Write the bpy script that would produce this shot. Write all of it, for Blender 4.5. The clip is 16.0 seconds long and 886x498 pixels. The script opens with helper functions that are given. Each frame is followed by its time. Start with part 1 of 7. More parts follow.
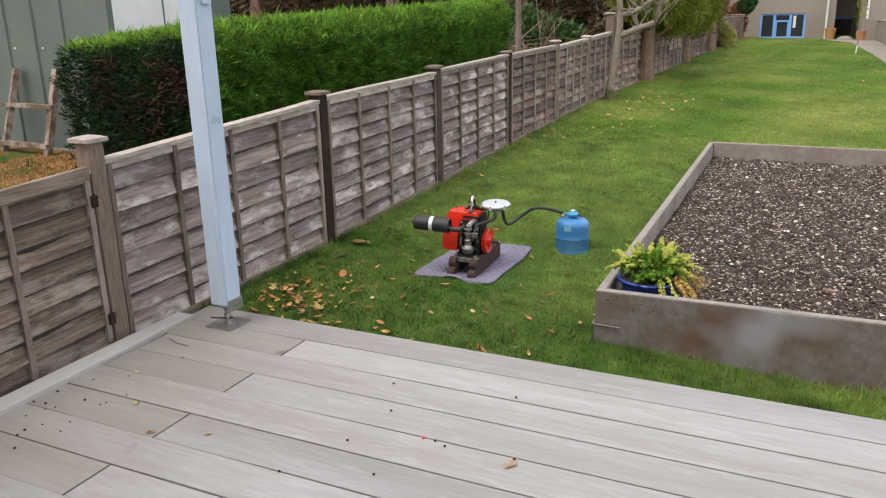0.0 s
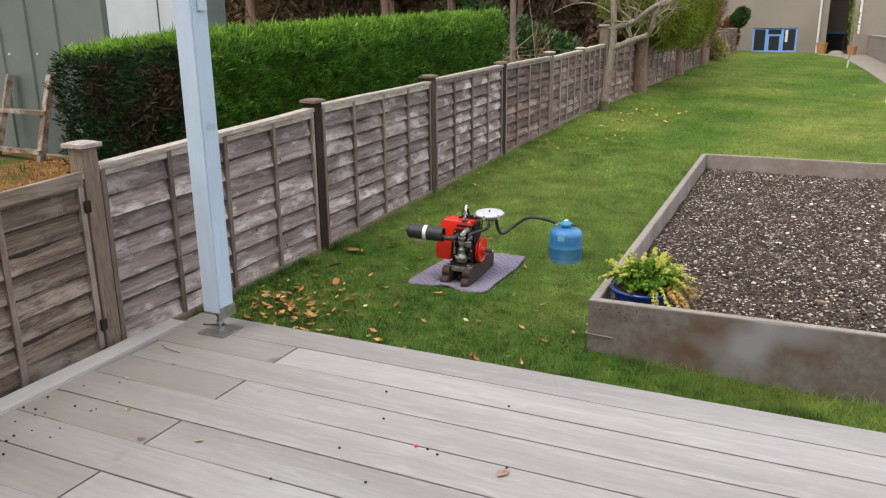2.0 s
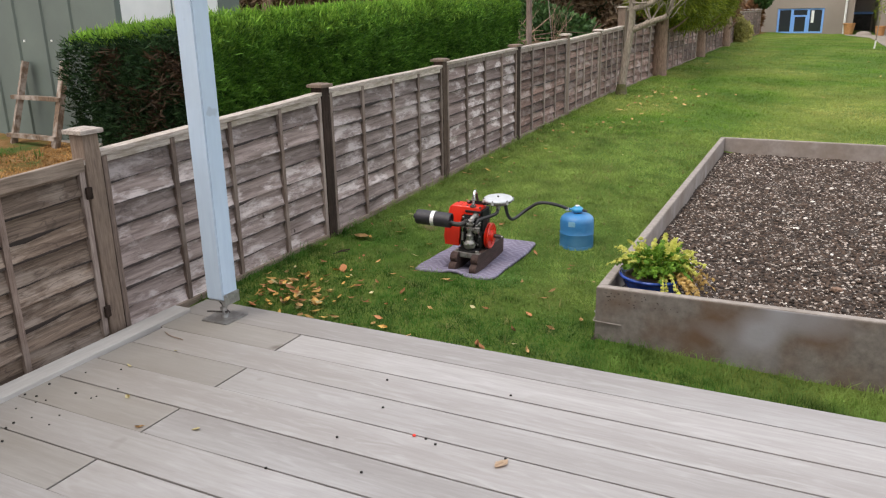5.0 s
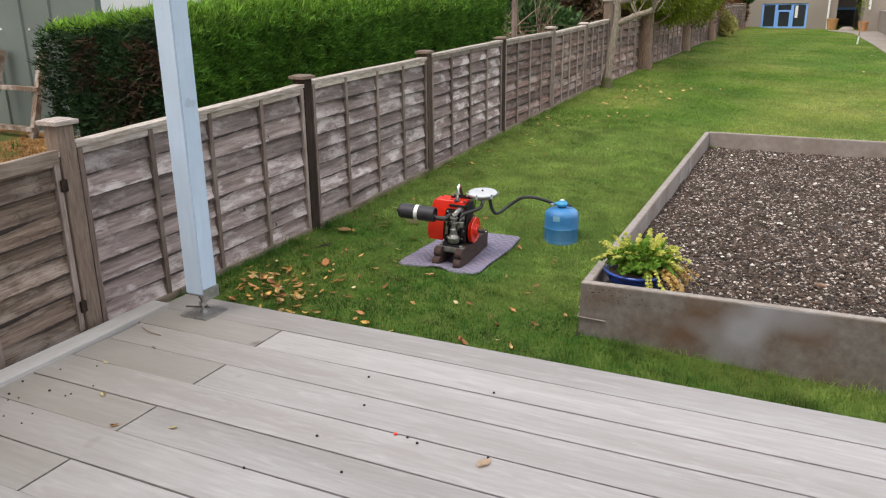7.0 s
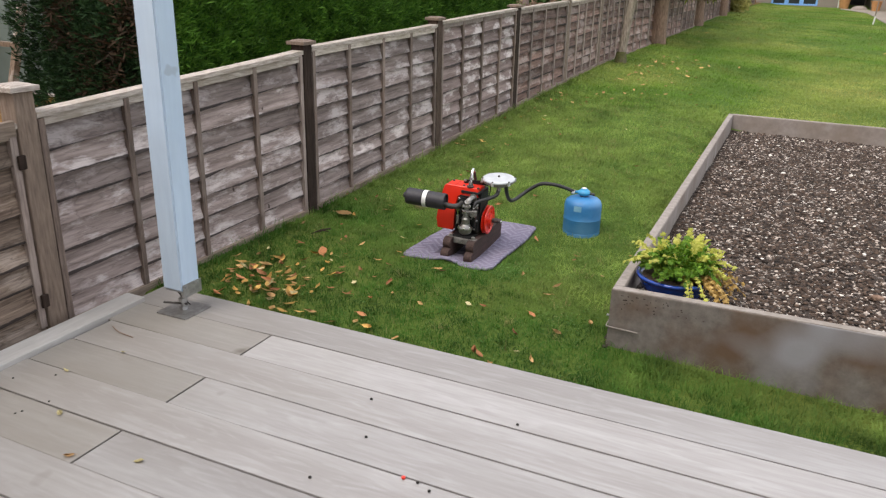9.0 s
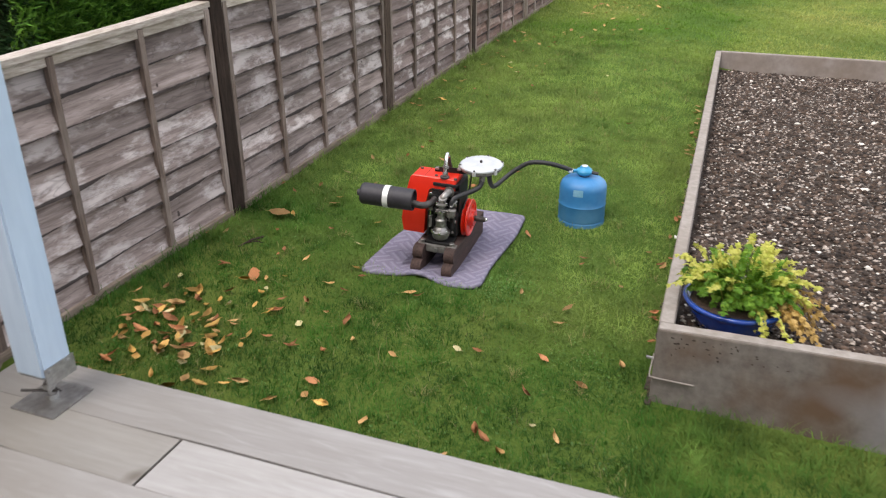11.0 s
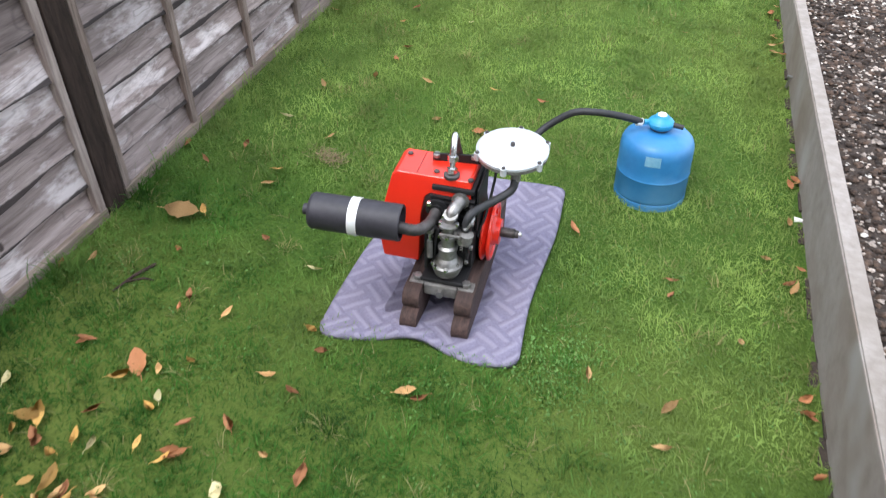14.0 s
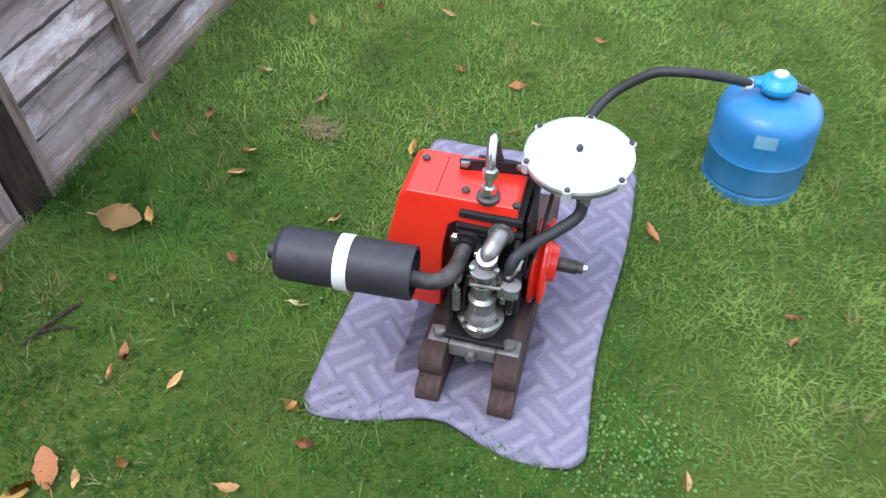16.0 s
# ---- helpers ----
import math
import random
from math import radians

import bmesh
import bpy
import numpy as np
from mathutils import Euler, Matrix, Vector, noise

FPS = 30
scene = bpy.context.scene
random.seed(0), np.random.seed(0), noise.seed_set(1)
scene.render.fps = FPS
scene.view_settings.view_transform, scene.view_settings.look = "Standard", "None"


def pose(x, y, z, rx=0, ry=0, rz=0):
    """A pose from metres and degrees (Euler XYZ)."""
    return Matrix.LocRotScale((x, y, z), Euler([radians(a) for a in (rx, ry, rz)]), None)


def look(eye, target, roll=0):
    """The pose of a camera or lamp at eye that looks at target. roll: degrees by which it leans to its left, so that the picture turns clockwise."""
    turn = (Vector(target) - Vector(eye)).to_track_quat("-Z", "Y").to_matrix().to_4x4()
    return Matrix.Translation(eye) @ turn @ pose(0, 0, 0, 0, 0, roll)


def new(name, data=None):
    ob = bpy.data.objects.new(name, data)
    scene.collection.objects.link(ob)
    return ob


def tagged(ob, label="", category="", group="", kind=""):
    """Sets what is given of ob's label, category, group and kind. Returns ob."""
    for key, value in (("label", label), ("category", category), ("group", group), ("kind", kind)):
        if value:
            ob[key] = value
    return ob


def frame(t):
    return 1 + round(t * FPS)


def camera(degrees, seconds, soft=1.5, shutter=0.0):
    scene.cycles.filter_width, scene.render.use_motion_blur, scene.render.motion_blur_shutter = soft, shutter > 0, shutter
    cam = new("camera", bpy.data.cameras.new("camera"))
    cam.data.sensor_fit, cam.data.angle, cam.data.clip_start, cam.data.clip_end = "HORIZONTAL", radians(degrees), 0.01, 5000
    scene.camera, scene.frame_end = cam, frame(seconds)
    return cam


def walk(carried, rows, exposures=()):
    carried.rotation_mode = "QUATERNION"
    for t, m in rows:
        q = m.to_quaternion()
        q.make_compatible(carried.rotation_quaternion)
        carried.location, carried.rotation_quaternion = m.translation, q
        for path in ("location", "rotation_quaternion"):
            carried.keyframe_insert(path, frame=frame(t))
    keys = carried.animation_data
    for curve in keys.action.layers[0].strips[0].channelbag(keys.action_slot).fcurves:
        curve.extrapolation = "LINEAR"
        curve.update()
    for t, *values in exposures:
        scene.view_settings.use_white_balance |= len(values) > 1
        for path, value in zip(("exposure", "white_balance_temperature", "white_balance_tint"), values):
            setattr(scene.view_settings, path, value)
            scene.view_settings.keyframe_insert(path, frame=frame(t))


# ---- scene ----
cam = camera(59.8, 16.0, soft=1.2, shutter=0.5)
PATH = [
    (0, (3.114, -4.571, 1.566), (2.278, -2.845, 0.996), -1.2),
    (0.5, (3.119, -4.569, 1.557), (2.288, -2.837, 0.998), -1.0),
    (1, (3.113, -4.575, 1.559), (2.285, -2.836, 1.021), -1.1),
    (1.5, (3.116, -4.573, 1.568), (2.291, -2.834, 1.026), -0.7),
    (2, (3.112, -4.576, 1.558), (2.29, -2.836, 1.013), -0.6),
    (2.5, (3.102, -4.562, 1.555), (2.27, -2.826, 1.013), -1.0),
    (3, (3.103, -4.55, 1.564), (2.267, -2.818, 1.012), -0.7),
    (3.5, (3.101, -4.524, 1.558), (2.255, -2.806, 0.981), -0.9),
    (4, (3.136, -4.505, 1.55), (2.256, -2.81, 0.957), -1.4),
    (4.2, (3.147, -4.506, 1.54), (2.268, -2.802, 0.969), -1.2),
    (6.3, (3.17, -4.434, 1.558), (2.355, -2.71, 0.953), -0.6),
    (6.5, (3.171, -4.432, 1.545), (2.368, -2.698, 0.956), -0.4),
    (7, (3.15, -4.438, 1.543), (2.32, -2.72, 0.943), -0.6),
    (7.5, (3.102, -4.421, 1.543), (2.318, -2.687, 0.926), -0.7),
    (8, (2.987, -4.394, 1.521), (2.29, -2.645, 0.849), -0.4),
    (8.5, (2.916, -4.263, 1.516), (2.145, -2.528, 0.888), 0.6),
    (8.7, (2.896, -4.169, 1.523), (2.092, -2.456, 0.873), 1.5),
    (10.8, (2.332, -3.178, 1.479), (1.606, -1.5, 0.668), 0.8),
    (11, (2.276, -3.062, 1.477), (1.626, -1.363, 0.646), -0.1),
    (11.5, (2.119, -2.783, 1.462), (1.443, -1.117, 0.585), 0.7),
    (12, (2.011, -2.522, 1.468), (1.338, -0.901, 0.508), -0.4),
    (12.5, (1.849, -2.289, 1.462), (1.34, -0.662, 0.416), -0.0),
    (13, (1.79, -2.021, 1.438), (1.164, -0.452, 0.367), -0.8),
    (13.5, (1.7, -1.81, 1.425), (1.177, -0.315, 0.203), -1.3),
    (14, (1.616, -1.646, 1.419), (1.134, -0.142, 0.192), -0.8),
    (14.5, (1.601, -1.452, 1.419), (1.011, -0.024, 0.149), -2.3),
    (15, (1.552, -1.267, 1.386), (1.032, 0.11, 0.031), -1.8),
    (15.5, (1.427, -1.122, 1.351), (1.005, 0.225, -0.065), -1.3),
    (16, (1.392, -0.988, 1.24), (0.905, 0.323, -0.19), -3.2),
]
walk(cam, [(t, look(eye, target, roll)) for t, eye, target, roll in PATH], [(0.0, -0.02, 6780, 12), (8.7, 0.0, 6780, 12), (11.0, 0.11, 6700, 12), (12.5, 0.42, 6460, 10), (13.5, 0.5, 6200, 10), (16.0, 0.50, 5680, 12)])

# ---- world and light: a bright overcast autumn day ----
world = bpy.data.worlds.new("overcast_sky")
scene.world = world
world.use_nodes = True
wn, wl = world.node_tree.nodes, world.node_tree.links
sky = wn.new("ShaderNodeTexSky")
sky.sky_type, sky.sun_disc = "NISHITA", False
sky.sun_elevation, sky.sun_rotation = radians(48), radians(200)
sky.air_density, sky.dust_density, sky.ozone_density = 1.0, 4.0, 1.0
soften = wn.new("ShaderNodeMixRGB")
soften.inputs[0].default_value, soften.inputs[2].default_value = 0.72, (7.0, 7.3, 7.8, 1)
wl.new(sky.outputs[0], soften.inputs[1])
wl.new(soften.outputs[0], wn["Background"].inputs[0])
wn["Background"].inputs[1].default_value = 0.245
sun = new("sun", bpy.data.lights.new("sun", "SUN"))
sun.data.energy, sun.data.angle, sun.data.color = 1.7, radians(25), (1.0, 0.96, 0.9)
sun.matrix_world = look((0, 0, 30), (0 + 6, 12, 0))


# ---- materials ----
def material(name, c1, c2, scale=20.0, stretch=(1, 1, 1), rough=0.7, bump=0.3, c3=None, big=2.0, amount=0.6, metal=0.0,
             vary="", spread=0.25, specks=None, speck_scale=60.0, speck_at=0.68, rough2=None, coat=0.0, spec=0.5, depth=0.004, lap_shade=None, speck_soft=0.04, streak=False, rings=0.0, flame=None, crisp=False, cracks=0.0, fence_shade=None):
    """Two scales of noise over a surface: c1 to c2 in the grain, c3 in large stains, specks of a third colour.
    vary: 'object' or 'island' gives each piece its own tone."""
    m = bpy.data.materials.new(name)
    m.use_nodes = True
    n, l = m.node_tree.nodes, m.node_tree.links
    bsdf = n["Principled BSDF"]
    coords = n.new("ShaderNodeTexCoord")
    mapping = n.new("ShaderNodeMapping")
    mapping.inputs["Scale"].default_value = stretch
    source = coords.outputs["Object"]
    rnd = None
    if vary == "object":
        info = n.new("ShaderNodeObjectInfo")
        rnd = info.outputs["Random"]
        shift = n.new("ShaderNodeVectorMath")
        shift.operation = "MULTIPLY_ADD"
        shift.inputs[1].default_value = (37, 51, 43)
        l.new(rnd, shift.inputs[0])
        l.new(source, shift.inputs[2])
        source = shift.outputs[0]
    elif vary == "island":
        rnd = n.new("ShaderNodeNewGeometry").outputs["Random Per Island"]
    l.new(source, mapping.inputs[0])
    fine = n.new("ShaderNodeTexNoise")
    fine.inputs["Scale"].default_value, fine.inputs["Detail"].default_value, fine.inputs["Roughness"].default_value = scale, 7, 0.65
    l.new(mapping.outputs[0], fine.inputs["Vector"])
    ramp = n.new("ShaderNodeValToRGB")
    ramp.color_ramp.elements[0].position, ramp.color_ramp.elements[1].position = 0.32, 0.68
    ramp.color_ramp.elements[0].color, ramp.color_ramp.elements[1].color = (*c1, 1), (*c2, 1)
    l.new(fine.outputs[0], ramp.inputs[0])
    out = ramp.outputs[0]
    if c3:
        large = n.new("ShaderNodeTexNoise")
        large.inputs["Scale"].default_value, large.inputs["Detail"].default_value = big, 5
        l.new(mapping.outputs[0] if streak else source, large.inputs["Vector"])
        step = n.new("ShaderNodeMapRange")
        step.inputs[1].default_value, step.inputs[2].default_value, step.inputs[4].default_value = 0.45, 0.68, amount
        if crisp:  # weathered flakes with ragged edges, longer than high
            flake = n.new("ShaderNodeMapping")
            flake.inputs["Scale"].default_value = (1, 0.42, 1.25)
            l.new(source, flake.inputs[0])
            l.new(flake.outputs[0], large.inputs["Vector"])
            large.inputs["Detail"].default_value, large.inputs["Roughness"].default_value = 9, 0.66
            step.inputs[1].default_value, step.inputs[2].default_value = 0.50, 0.60
        l.new(large.outputs[0], step.inputs[0])
        mix = n.new("ShaderNodeMixRGB")
        mix.inputs[2].default_value = (*c3, 1)
        l.new(step.outputs[0], mix.inputs[0])
        l.new(out, mix.inputs[1])
        out = mix.outputs[0]
    if rings:
        lie = n.new("ShaderNodeMapping")
        lie.inputs["Scale"].default_value = (1, 0.07, 1)
        l.new(source, lie.inputs[0])
        wave = n.new("ShaderNodeTexWave")
        wave.bands_direction = "Z"
        wave.inputs["Scale"].default_value, wave.inputs["Distortion"].default_value = 20, 14
        wave.inputs["Detail"].default_value, wave.inputs["Detail Scale"].default_value = 3, 1.2
        l.new(lie.outputs[0], wave.inputs["Vector"])
        line = n.new("ShaderNodeMapRange")
        line.inputs[1].default_value, line.inputs[2].default_value = 0.1, 0.75
        line.inputs[3].default_value, line.inputs[4].default_value = rings, 0.0
        l.new(wave.outputs["Fac"], line.inputs[0])
        mix = n.new("ShaderNodeMixRGB")
        mix.inputs[2].default_value = (*[c * 0.5 for c in c1], 1)
        l.new(line.outputs[0], mix.inputs[0])
        l.new(out, mix.inputs[1])
        out = mix.outputs[0]
    if cracks:  # fine dark checks that follow the grain and bend round knots
        lie = n.new("ShaderNodeMapping")
        lie.inputs["Scale"].default_value = (1, 0.16, 1)
        l.new(source, lie.inputs[0])
        grain = n.new("ShaderNodeTexNoise")
        grain.inputs["Scale"].default_value, grain.inputs["Detail"].default_value, grain.inputs["Distortion"].default_value = 9, 3, 0.9
        l.new(lie.outputs[0], grain.inputs["Vector"])
        fold = n.new("ShaderNodeMath")
        fold.operation = "PINGPONG"
        fold.inputs[1].default_value = 0.055
        l.new(grain.outputs[0], fold.inputs[0])
        line = n.new("ShaderNodeMapRange")
        line.inputs[1].default_value, line.inputs[2].default_value = 0.0, 0.010
        line.inputs[3].default_value, line.inputs[4].default_value = cracks, 0.0
        l.new(fold.outputs[0], line.inputs[0])
        mix = n.new("ShaderNodeMixRGB")
        mix.inputs[2].default_value = (*[c * 0.45 for c in c1], 1)
        l.new(line.outputs[0], mix.inputs[0])
        l.new(out, mix.inputs[1])
        out = mix.outputs[0]
    if flame:  # pale flame-shaped grain along the board
        lie = n.new("ShaderNodeMapping")
        lie.inputs["Scale"].default_value = (1.1, 7.0, 1)
        l.new(source, lie.inputs[0])
        figure = n.new("ShaderNodeTexNoise")
        figure.inputs["Scale"].default_value, figure.inputs["Detail"].default_value, figure.inputs["Distortion"].default_value = 3.2, 6, 1.6
        l.new(lie.outputs[0], figure.inputs["Vector"])
        rise = n.new("ShaderNodeMapRange")
        rise.inputs[1].default_value, rise.inputs[2].default_value, rise.inputs[4].default_value = 0.50, 0.74, 0.45
        l.new(figure.outputs[0], rise.inputs[0])
        mix = n.new("ShaderNodeMixRGB")
        mix.inputs[2].default_value = (*flame, 1)
        l.new(rise.outputs[0], mix.inputs[0])
        l.new(out, mix.inputs[1])
        out = mix.outputs[0]
    if fence_shade:  # shade beside the fence put into the colour, thinning unevenly away from it
        place = n.new("ShaderNodeNewGeometry")
        cloud = n.new("ShaderNodeTexNoise")
        cloud.inputs["Scale"].default_value, cloud.inputs["Detail"].default_value = 3.5, 6
        l.new(place.outputs["Position"], cloud.inputs["Vector"])
        axis = n.new("ShaderNodeSeparateXYZ")
        l.new(place.outputs["Position"], axis.inputs[0])
        spread_out = n.new("ShaderNodeMath")
        spread_out.operation = "MULTIPLY_ADD"
        spread_out.inputs[1].default_value = 1.6
        l.new(cloud.outputs[0], spread_out.inputs[0])
        l.new(axis.outputs[0], spread_out.inputs[2])
        shade_fall = n.new("ShaderNodeMapRange")
        shade_fall.inputs[1].default_value, shade_fall.inputs[2].default_value = 1.0, 2.5
        shade_fall.inputs[3].default_value, shade_fall.inputs[4].default_value = 0.55, 0.0
        l.new(spread_out.outputs[0], shade_fall.inputs[0])
        mix = n.new("ShaderNodeMixRGB")
        mix.inputs[2].default_value = (*fence_shade, 1)
        l.new(shade_fall.outputs[0], mix.inputs[0])
        l.new(out, mix.inputs[1])
        out = mix.outputs[0]
    if specks:
        cell = n.new("ShaderNodeTexNoise")
        cell.inputs["Scale"].default_value, cell.inputs["Detail"].default_value = speck_scale, 2
        l.new(source, cell.inputs["Vector"])
        cut = n.new("ShaderNodeMapRange")
        cut.inputs[1].default_value, cut.inputs[2].default_value = speck_at, speck_at + speck_soft
        l.new(cell.outputs[0], cut.inputs[0])
        mix = n.new("ShaderNodeMixRGB")
        mix.inputs[2].default_value = (*specks, 1)
        l.new(cut.outputs[0], mix.inputs[0])
        l.new(out, mix.inputs[1])
        out = mix.outputs[0]
    if lap_shade:  # lap shadow and bark edge painted as a ragged dark lower strip
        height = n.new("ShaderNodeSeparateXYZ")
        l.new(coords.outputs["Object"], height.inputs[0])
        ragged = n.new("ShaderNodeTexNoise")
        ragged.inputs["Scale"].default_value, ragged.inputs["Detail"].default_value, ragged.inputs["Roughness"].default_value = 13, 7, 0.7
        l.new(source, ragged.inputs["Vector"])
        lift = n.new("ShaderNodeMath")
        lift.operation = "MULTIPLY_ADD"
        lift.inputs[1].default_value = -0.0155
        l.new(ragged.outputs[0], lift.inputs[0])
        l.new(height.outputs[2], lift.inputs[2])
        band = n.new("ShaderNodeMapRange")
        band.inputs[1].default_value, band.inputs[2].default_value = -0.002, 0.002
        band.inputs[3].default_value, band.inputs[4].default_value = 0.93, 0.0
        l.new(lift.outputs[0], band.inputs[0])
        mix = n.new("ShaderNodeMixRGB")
        mix.inputs[2].default_value = (*lap_shade, 1)
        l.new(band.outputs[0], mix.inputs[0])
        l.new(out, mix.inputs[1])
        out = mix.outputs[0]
    if rnd is not None:
        tone = n.new("ShaderNodeMapRange")
        tone.inputs[3].default_value, tone.inputs[4].default_value = 1 - spread, 1 + spread
        l.new(rnd, tone.inputs[0])
        hsv = n.new("ShaderNodeHueSaturation")
        l.new(tone.outputs[0], hsv.inputs["Value"])
        l.new(out, hsv.inputs["Color"])
        out = hsv.outputs[0]
    l.new(out, bsdf.inputs["Base Color"])
    bsdf.inputs["Metallic"].default_value, bsdf.inputs["Coat Weight"].default_value = metal, coat
    bsdf.inputs["Specular IOR Level"].default_value = spec
    gloss = n.new("ShaderNodeMapRange")
    gloss.inputs[3].default_value, gloss.inputs[4].default_value = rough, rough2 if rough2 is not None else min(1, rough + 0.15)
    l.new(fine.outputs[0], gloss.inputs[0])
    l.new(gloss.outputs[0], bsdf.inputs["Roughness"])
    if bump:
        b = n.new("ShaderNodeBump")
        b.inputs["Strength"].default_value, b.inputs["Distance"].default_value = bump, depth
        l.new(fine.outputs[0], b.inputs["Height"])
        l.new(b.outputs[0], bsdf.inputs["Normal"])
    return m


def foliage(name, dark, light, spread=0.35, rough=0.55, through_light=0.25, third=None, third_scale=0.8, third_amount=0.7, patch_scale=2.2, worn=None):
    """Leaves: a tone for each blade or leaf, some light passing through."""
    m = bpy.data.materials.new(name)
    m.use_nodes = True
    n, l = m.node_tree.nodes, m.node_tree.links
    bsdf = n["Principled BSDF"]
    geo = n.new("ShaderNodeNewGeometry")
    ramp = n.new("ShaderNodeValToRGB")
    ramp.color_ramp.elements[0].color, ramp.color_ramp.elements[1].color = (*dark, 1), (*light, 1)
    l.new(geo.outputs["Random Per Island"], ramp.inputs[0])
    patch = n.new("ShaderNodeTexNoise")
    patch.inputs["Scale"].default_value, patch.inputs["Detail"].default_value = patch_scale, 5
    coords = n.new("ShaderNodeTexCoord")
    l.new(coords.outputs["Object"], patch.inputs["Vector"])
    tone = n.new("ShaderNodeMapRange")
    tone.inputs[1].default_value, tone.inputs[2].default_value = 0.3, 0.7
    tone.inputs[3].default_value, tone.inputs[4].default_value = 1 - spread, 1 + spread
    l.new(patch.outputs[0], tone.inputs[0])
    colour = ramp.outputs[0]
    if third:
        wide = n.new("ShaderNodeTexNoise")
        wide.inputs["Scale"].default_value, wide.inputs["Detail"].default_value, wide.inputs["Roughness"].default_value = third_scale, 5, 0.6
        l.new(coords.outputs["Object"], wide.inputs["Vector"])
        grow = n.new("ShaderNodeMapRange")
        grow.inputs[1].default_value, grow.inputs[2].default_value, grow.inputs[4].default_value = 0.42, 0.66, third_amount
        third_share = wide.outputs[0]
        # third colour grows with y and x: grass paler away from deck and fence
        if worn:
            axis = n.new("ShaderNodeVectorMath")
            axis.operation = "DOT_PRODUCT"
            axis.inputs[1].default_value = (0.35, 1.0, 0.0)
            l.new(coords.outputs["Object"], axis.inputs[0])
            slope = n.new("ShaderNodeMapRange")
            slope.inputs[1].default_value, slope.inputs[2].default_value = worn[0], worn[1]
            slope.inputs[3].default_value, slope.inputs[4].default_value = worn[2], worn[3]
            l.new(axis.outputs["Value"], slope.inputs[0])
            more = n.new("ShaderNodeMath")
            l.new(third_share, more.inputs[0])
            l.new(slope.outputs[0], more.inputs[1])
            third_share = more.outputs[0]
        l.new(third_share, grow.inputs[0])
        blend = n.new("ShaderNodeMixRGB")
        blend.inputs[2].default_value = (*third, 1)
        l.new(grow.outputs[0], blend.inputs[0])
        l.new(colour, blend.inputs[1])
        colour = blend.outputs[0]
    hsv = n.new("ShaderNodeHueSaturation")
    l.new(tone.outputs[0], hsv.inputs["Value"])
    l.new(colour, hsv.inputs["Color"])
    l.new(hsv.outputs[0], bsdf.inputs["Base Color"])
    bsdf.inputs["Roughness"].default_value = rough
    bsdf.inputs["Specular IOR Level"].default_value = 0.2
    glow = n.new("ShaderNodeBsdfTranslucent")
    l.new(hsv.outputs[0], glow.inputs[0])
    both = n.new("ShaderNodeMixShader")
    both.inputs[0].default_value = through_light
    l.new(bsdf.outputs[0], both.inputs[1])
    l.new(glow.outputs[0], both.inputs[2])
    l.new(both.outputs[0], n["Material Output"].inputs[0])
    return m


M_fence = material("weathered_larch", (0.125, 0.092, 0.081), (0.345, 0.278, 0.257), 6, (4, 0.5, 7), 0.8, 1.0, (0.58, 0.515, 0.50), 7, 0.72, vary="object", spread=0.36, specks=(0.04, 0.027, 0.023), speck_scale=13, speck_at=0.745, lap_shade=(0.018, 0.011, 0.009), crisp=True, cracks=0.38)
M_fence_old = material("brown_weathered_larch", (0.080, 0.052, 0.037), (0.30, 0.222, 0.168), 7, (5, 0.4, 8), 0.8, 1.0, (0.42, 0.345, 0.29), 6, 0.6, vary="object", spread=0.34, lap_shade=(0.014, 0.008, 0.006), rings=0.2, crisp=True, cracks=0.5)
M_fence_brown = material("red_brown_larch", (0.070, 0.039, 0.031), (0.265, 0.165, 0.132), 7, (5, 0.4, 8), 0.8, 1.0, (0.43, 0.355, 0.325), 6, 0.55, vary="object", spread=0.4, lap_shade=(0.014, 0.008, 0.007), crisp=True, cracks=0.3)
M_fence_flaky = material("flaking_larch", (0.12, 0.082, 0.072), (0.285, 0.22, 0.205), 6, (4, 0.5, 7), 0.8, 1.0, (0.62, 0.56, 0.54), 8, 0.7, vary="object", spread=0.3, lap_shade=(0.016, 0.009, 0.008), crisp=True, cracks=0.26)
M_batten = material("weathered_batten", (0.075, 0.050, 0.039), (0.23, 0.17, 0.14), 12, (8, 8, 0.6), 0.8, 0.6, (0.33, 0.275, 0.24), 4, 0.4, vary="object", spread=0.3)
M_batten_pale = material("pale_batten", (0.14, 0.10, 0.085), (0.34, 0.275, 0.24), 12, (8, 8, 0.6), 0.8, 0.6, (0.40, 0.345, 0.31), 4, 0.4, vary="object", spread=0.35)
M_post_dark = material("dark_stained_post", (0.016, 0.010, 0.008), (0.065, 0.043, 0.033), 12, (8, 8, 0.9), 0.85, 0.6, (0.02, 0.014, 0.011), 3, 0.6, vary="object", spread=0.3, spec=0.2)
M_post_mid = material("brown_stained_post", (0.034, 0.022, 0.017), (0.125, 0.088, 0.068), 12, (8, 8, 0.9), 0.85, 0.6, (0.05, 0.035, 0.027), 3, 0.6, vary="object", spread=0.2, spec=0.2)
M_rail = material("split_brown_rail", (0.10, 0.072, 0.053), (0.29, 0.222, 0.172), 12, (8, 0.5, 8), 0.8, 0.7, (0.34, 0.28, 0.23), 4, 0.4)
M_post = material("brown_post", (0.095, 0.066, 0.049), (0.235, 0.175, 0.135), 12, (8, 8, 0.9), 0.8, 0.6, (0.12, 0.09, 0.07), 3, 0.5, vary="object", spread=0.2)
M_capping = material("pale_capping", (0.25, 0.205, 0.172), (0.60, 0.53, 0.475), 14, (8, 0.9, 8), 0.8, 0.5, (0.24, 0.20, 0.14), 6, 0.55, vary="object", spread=0.18)
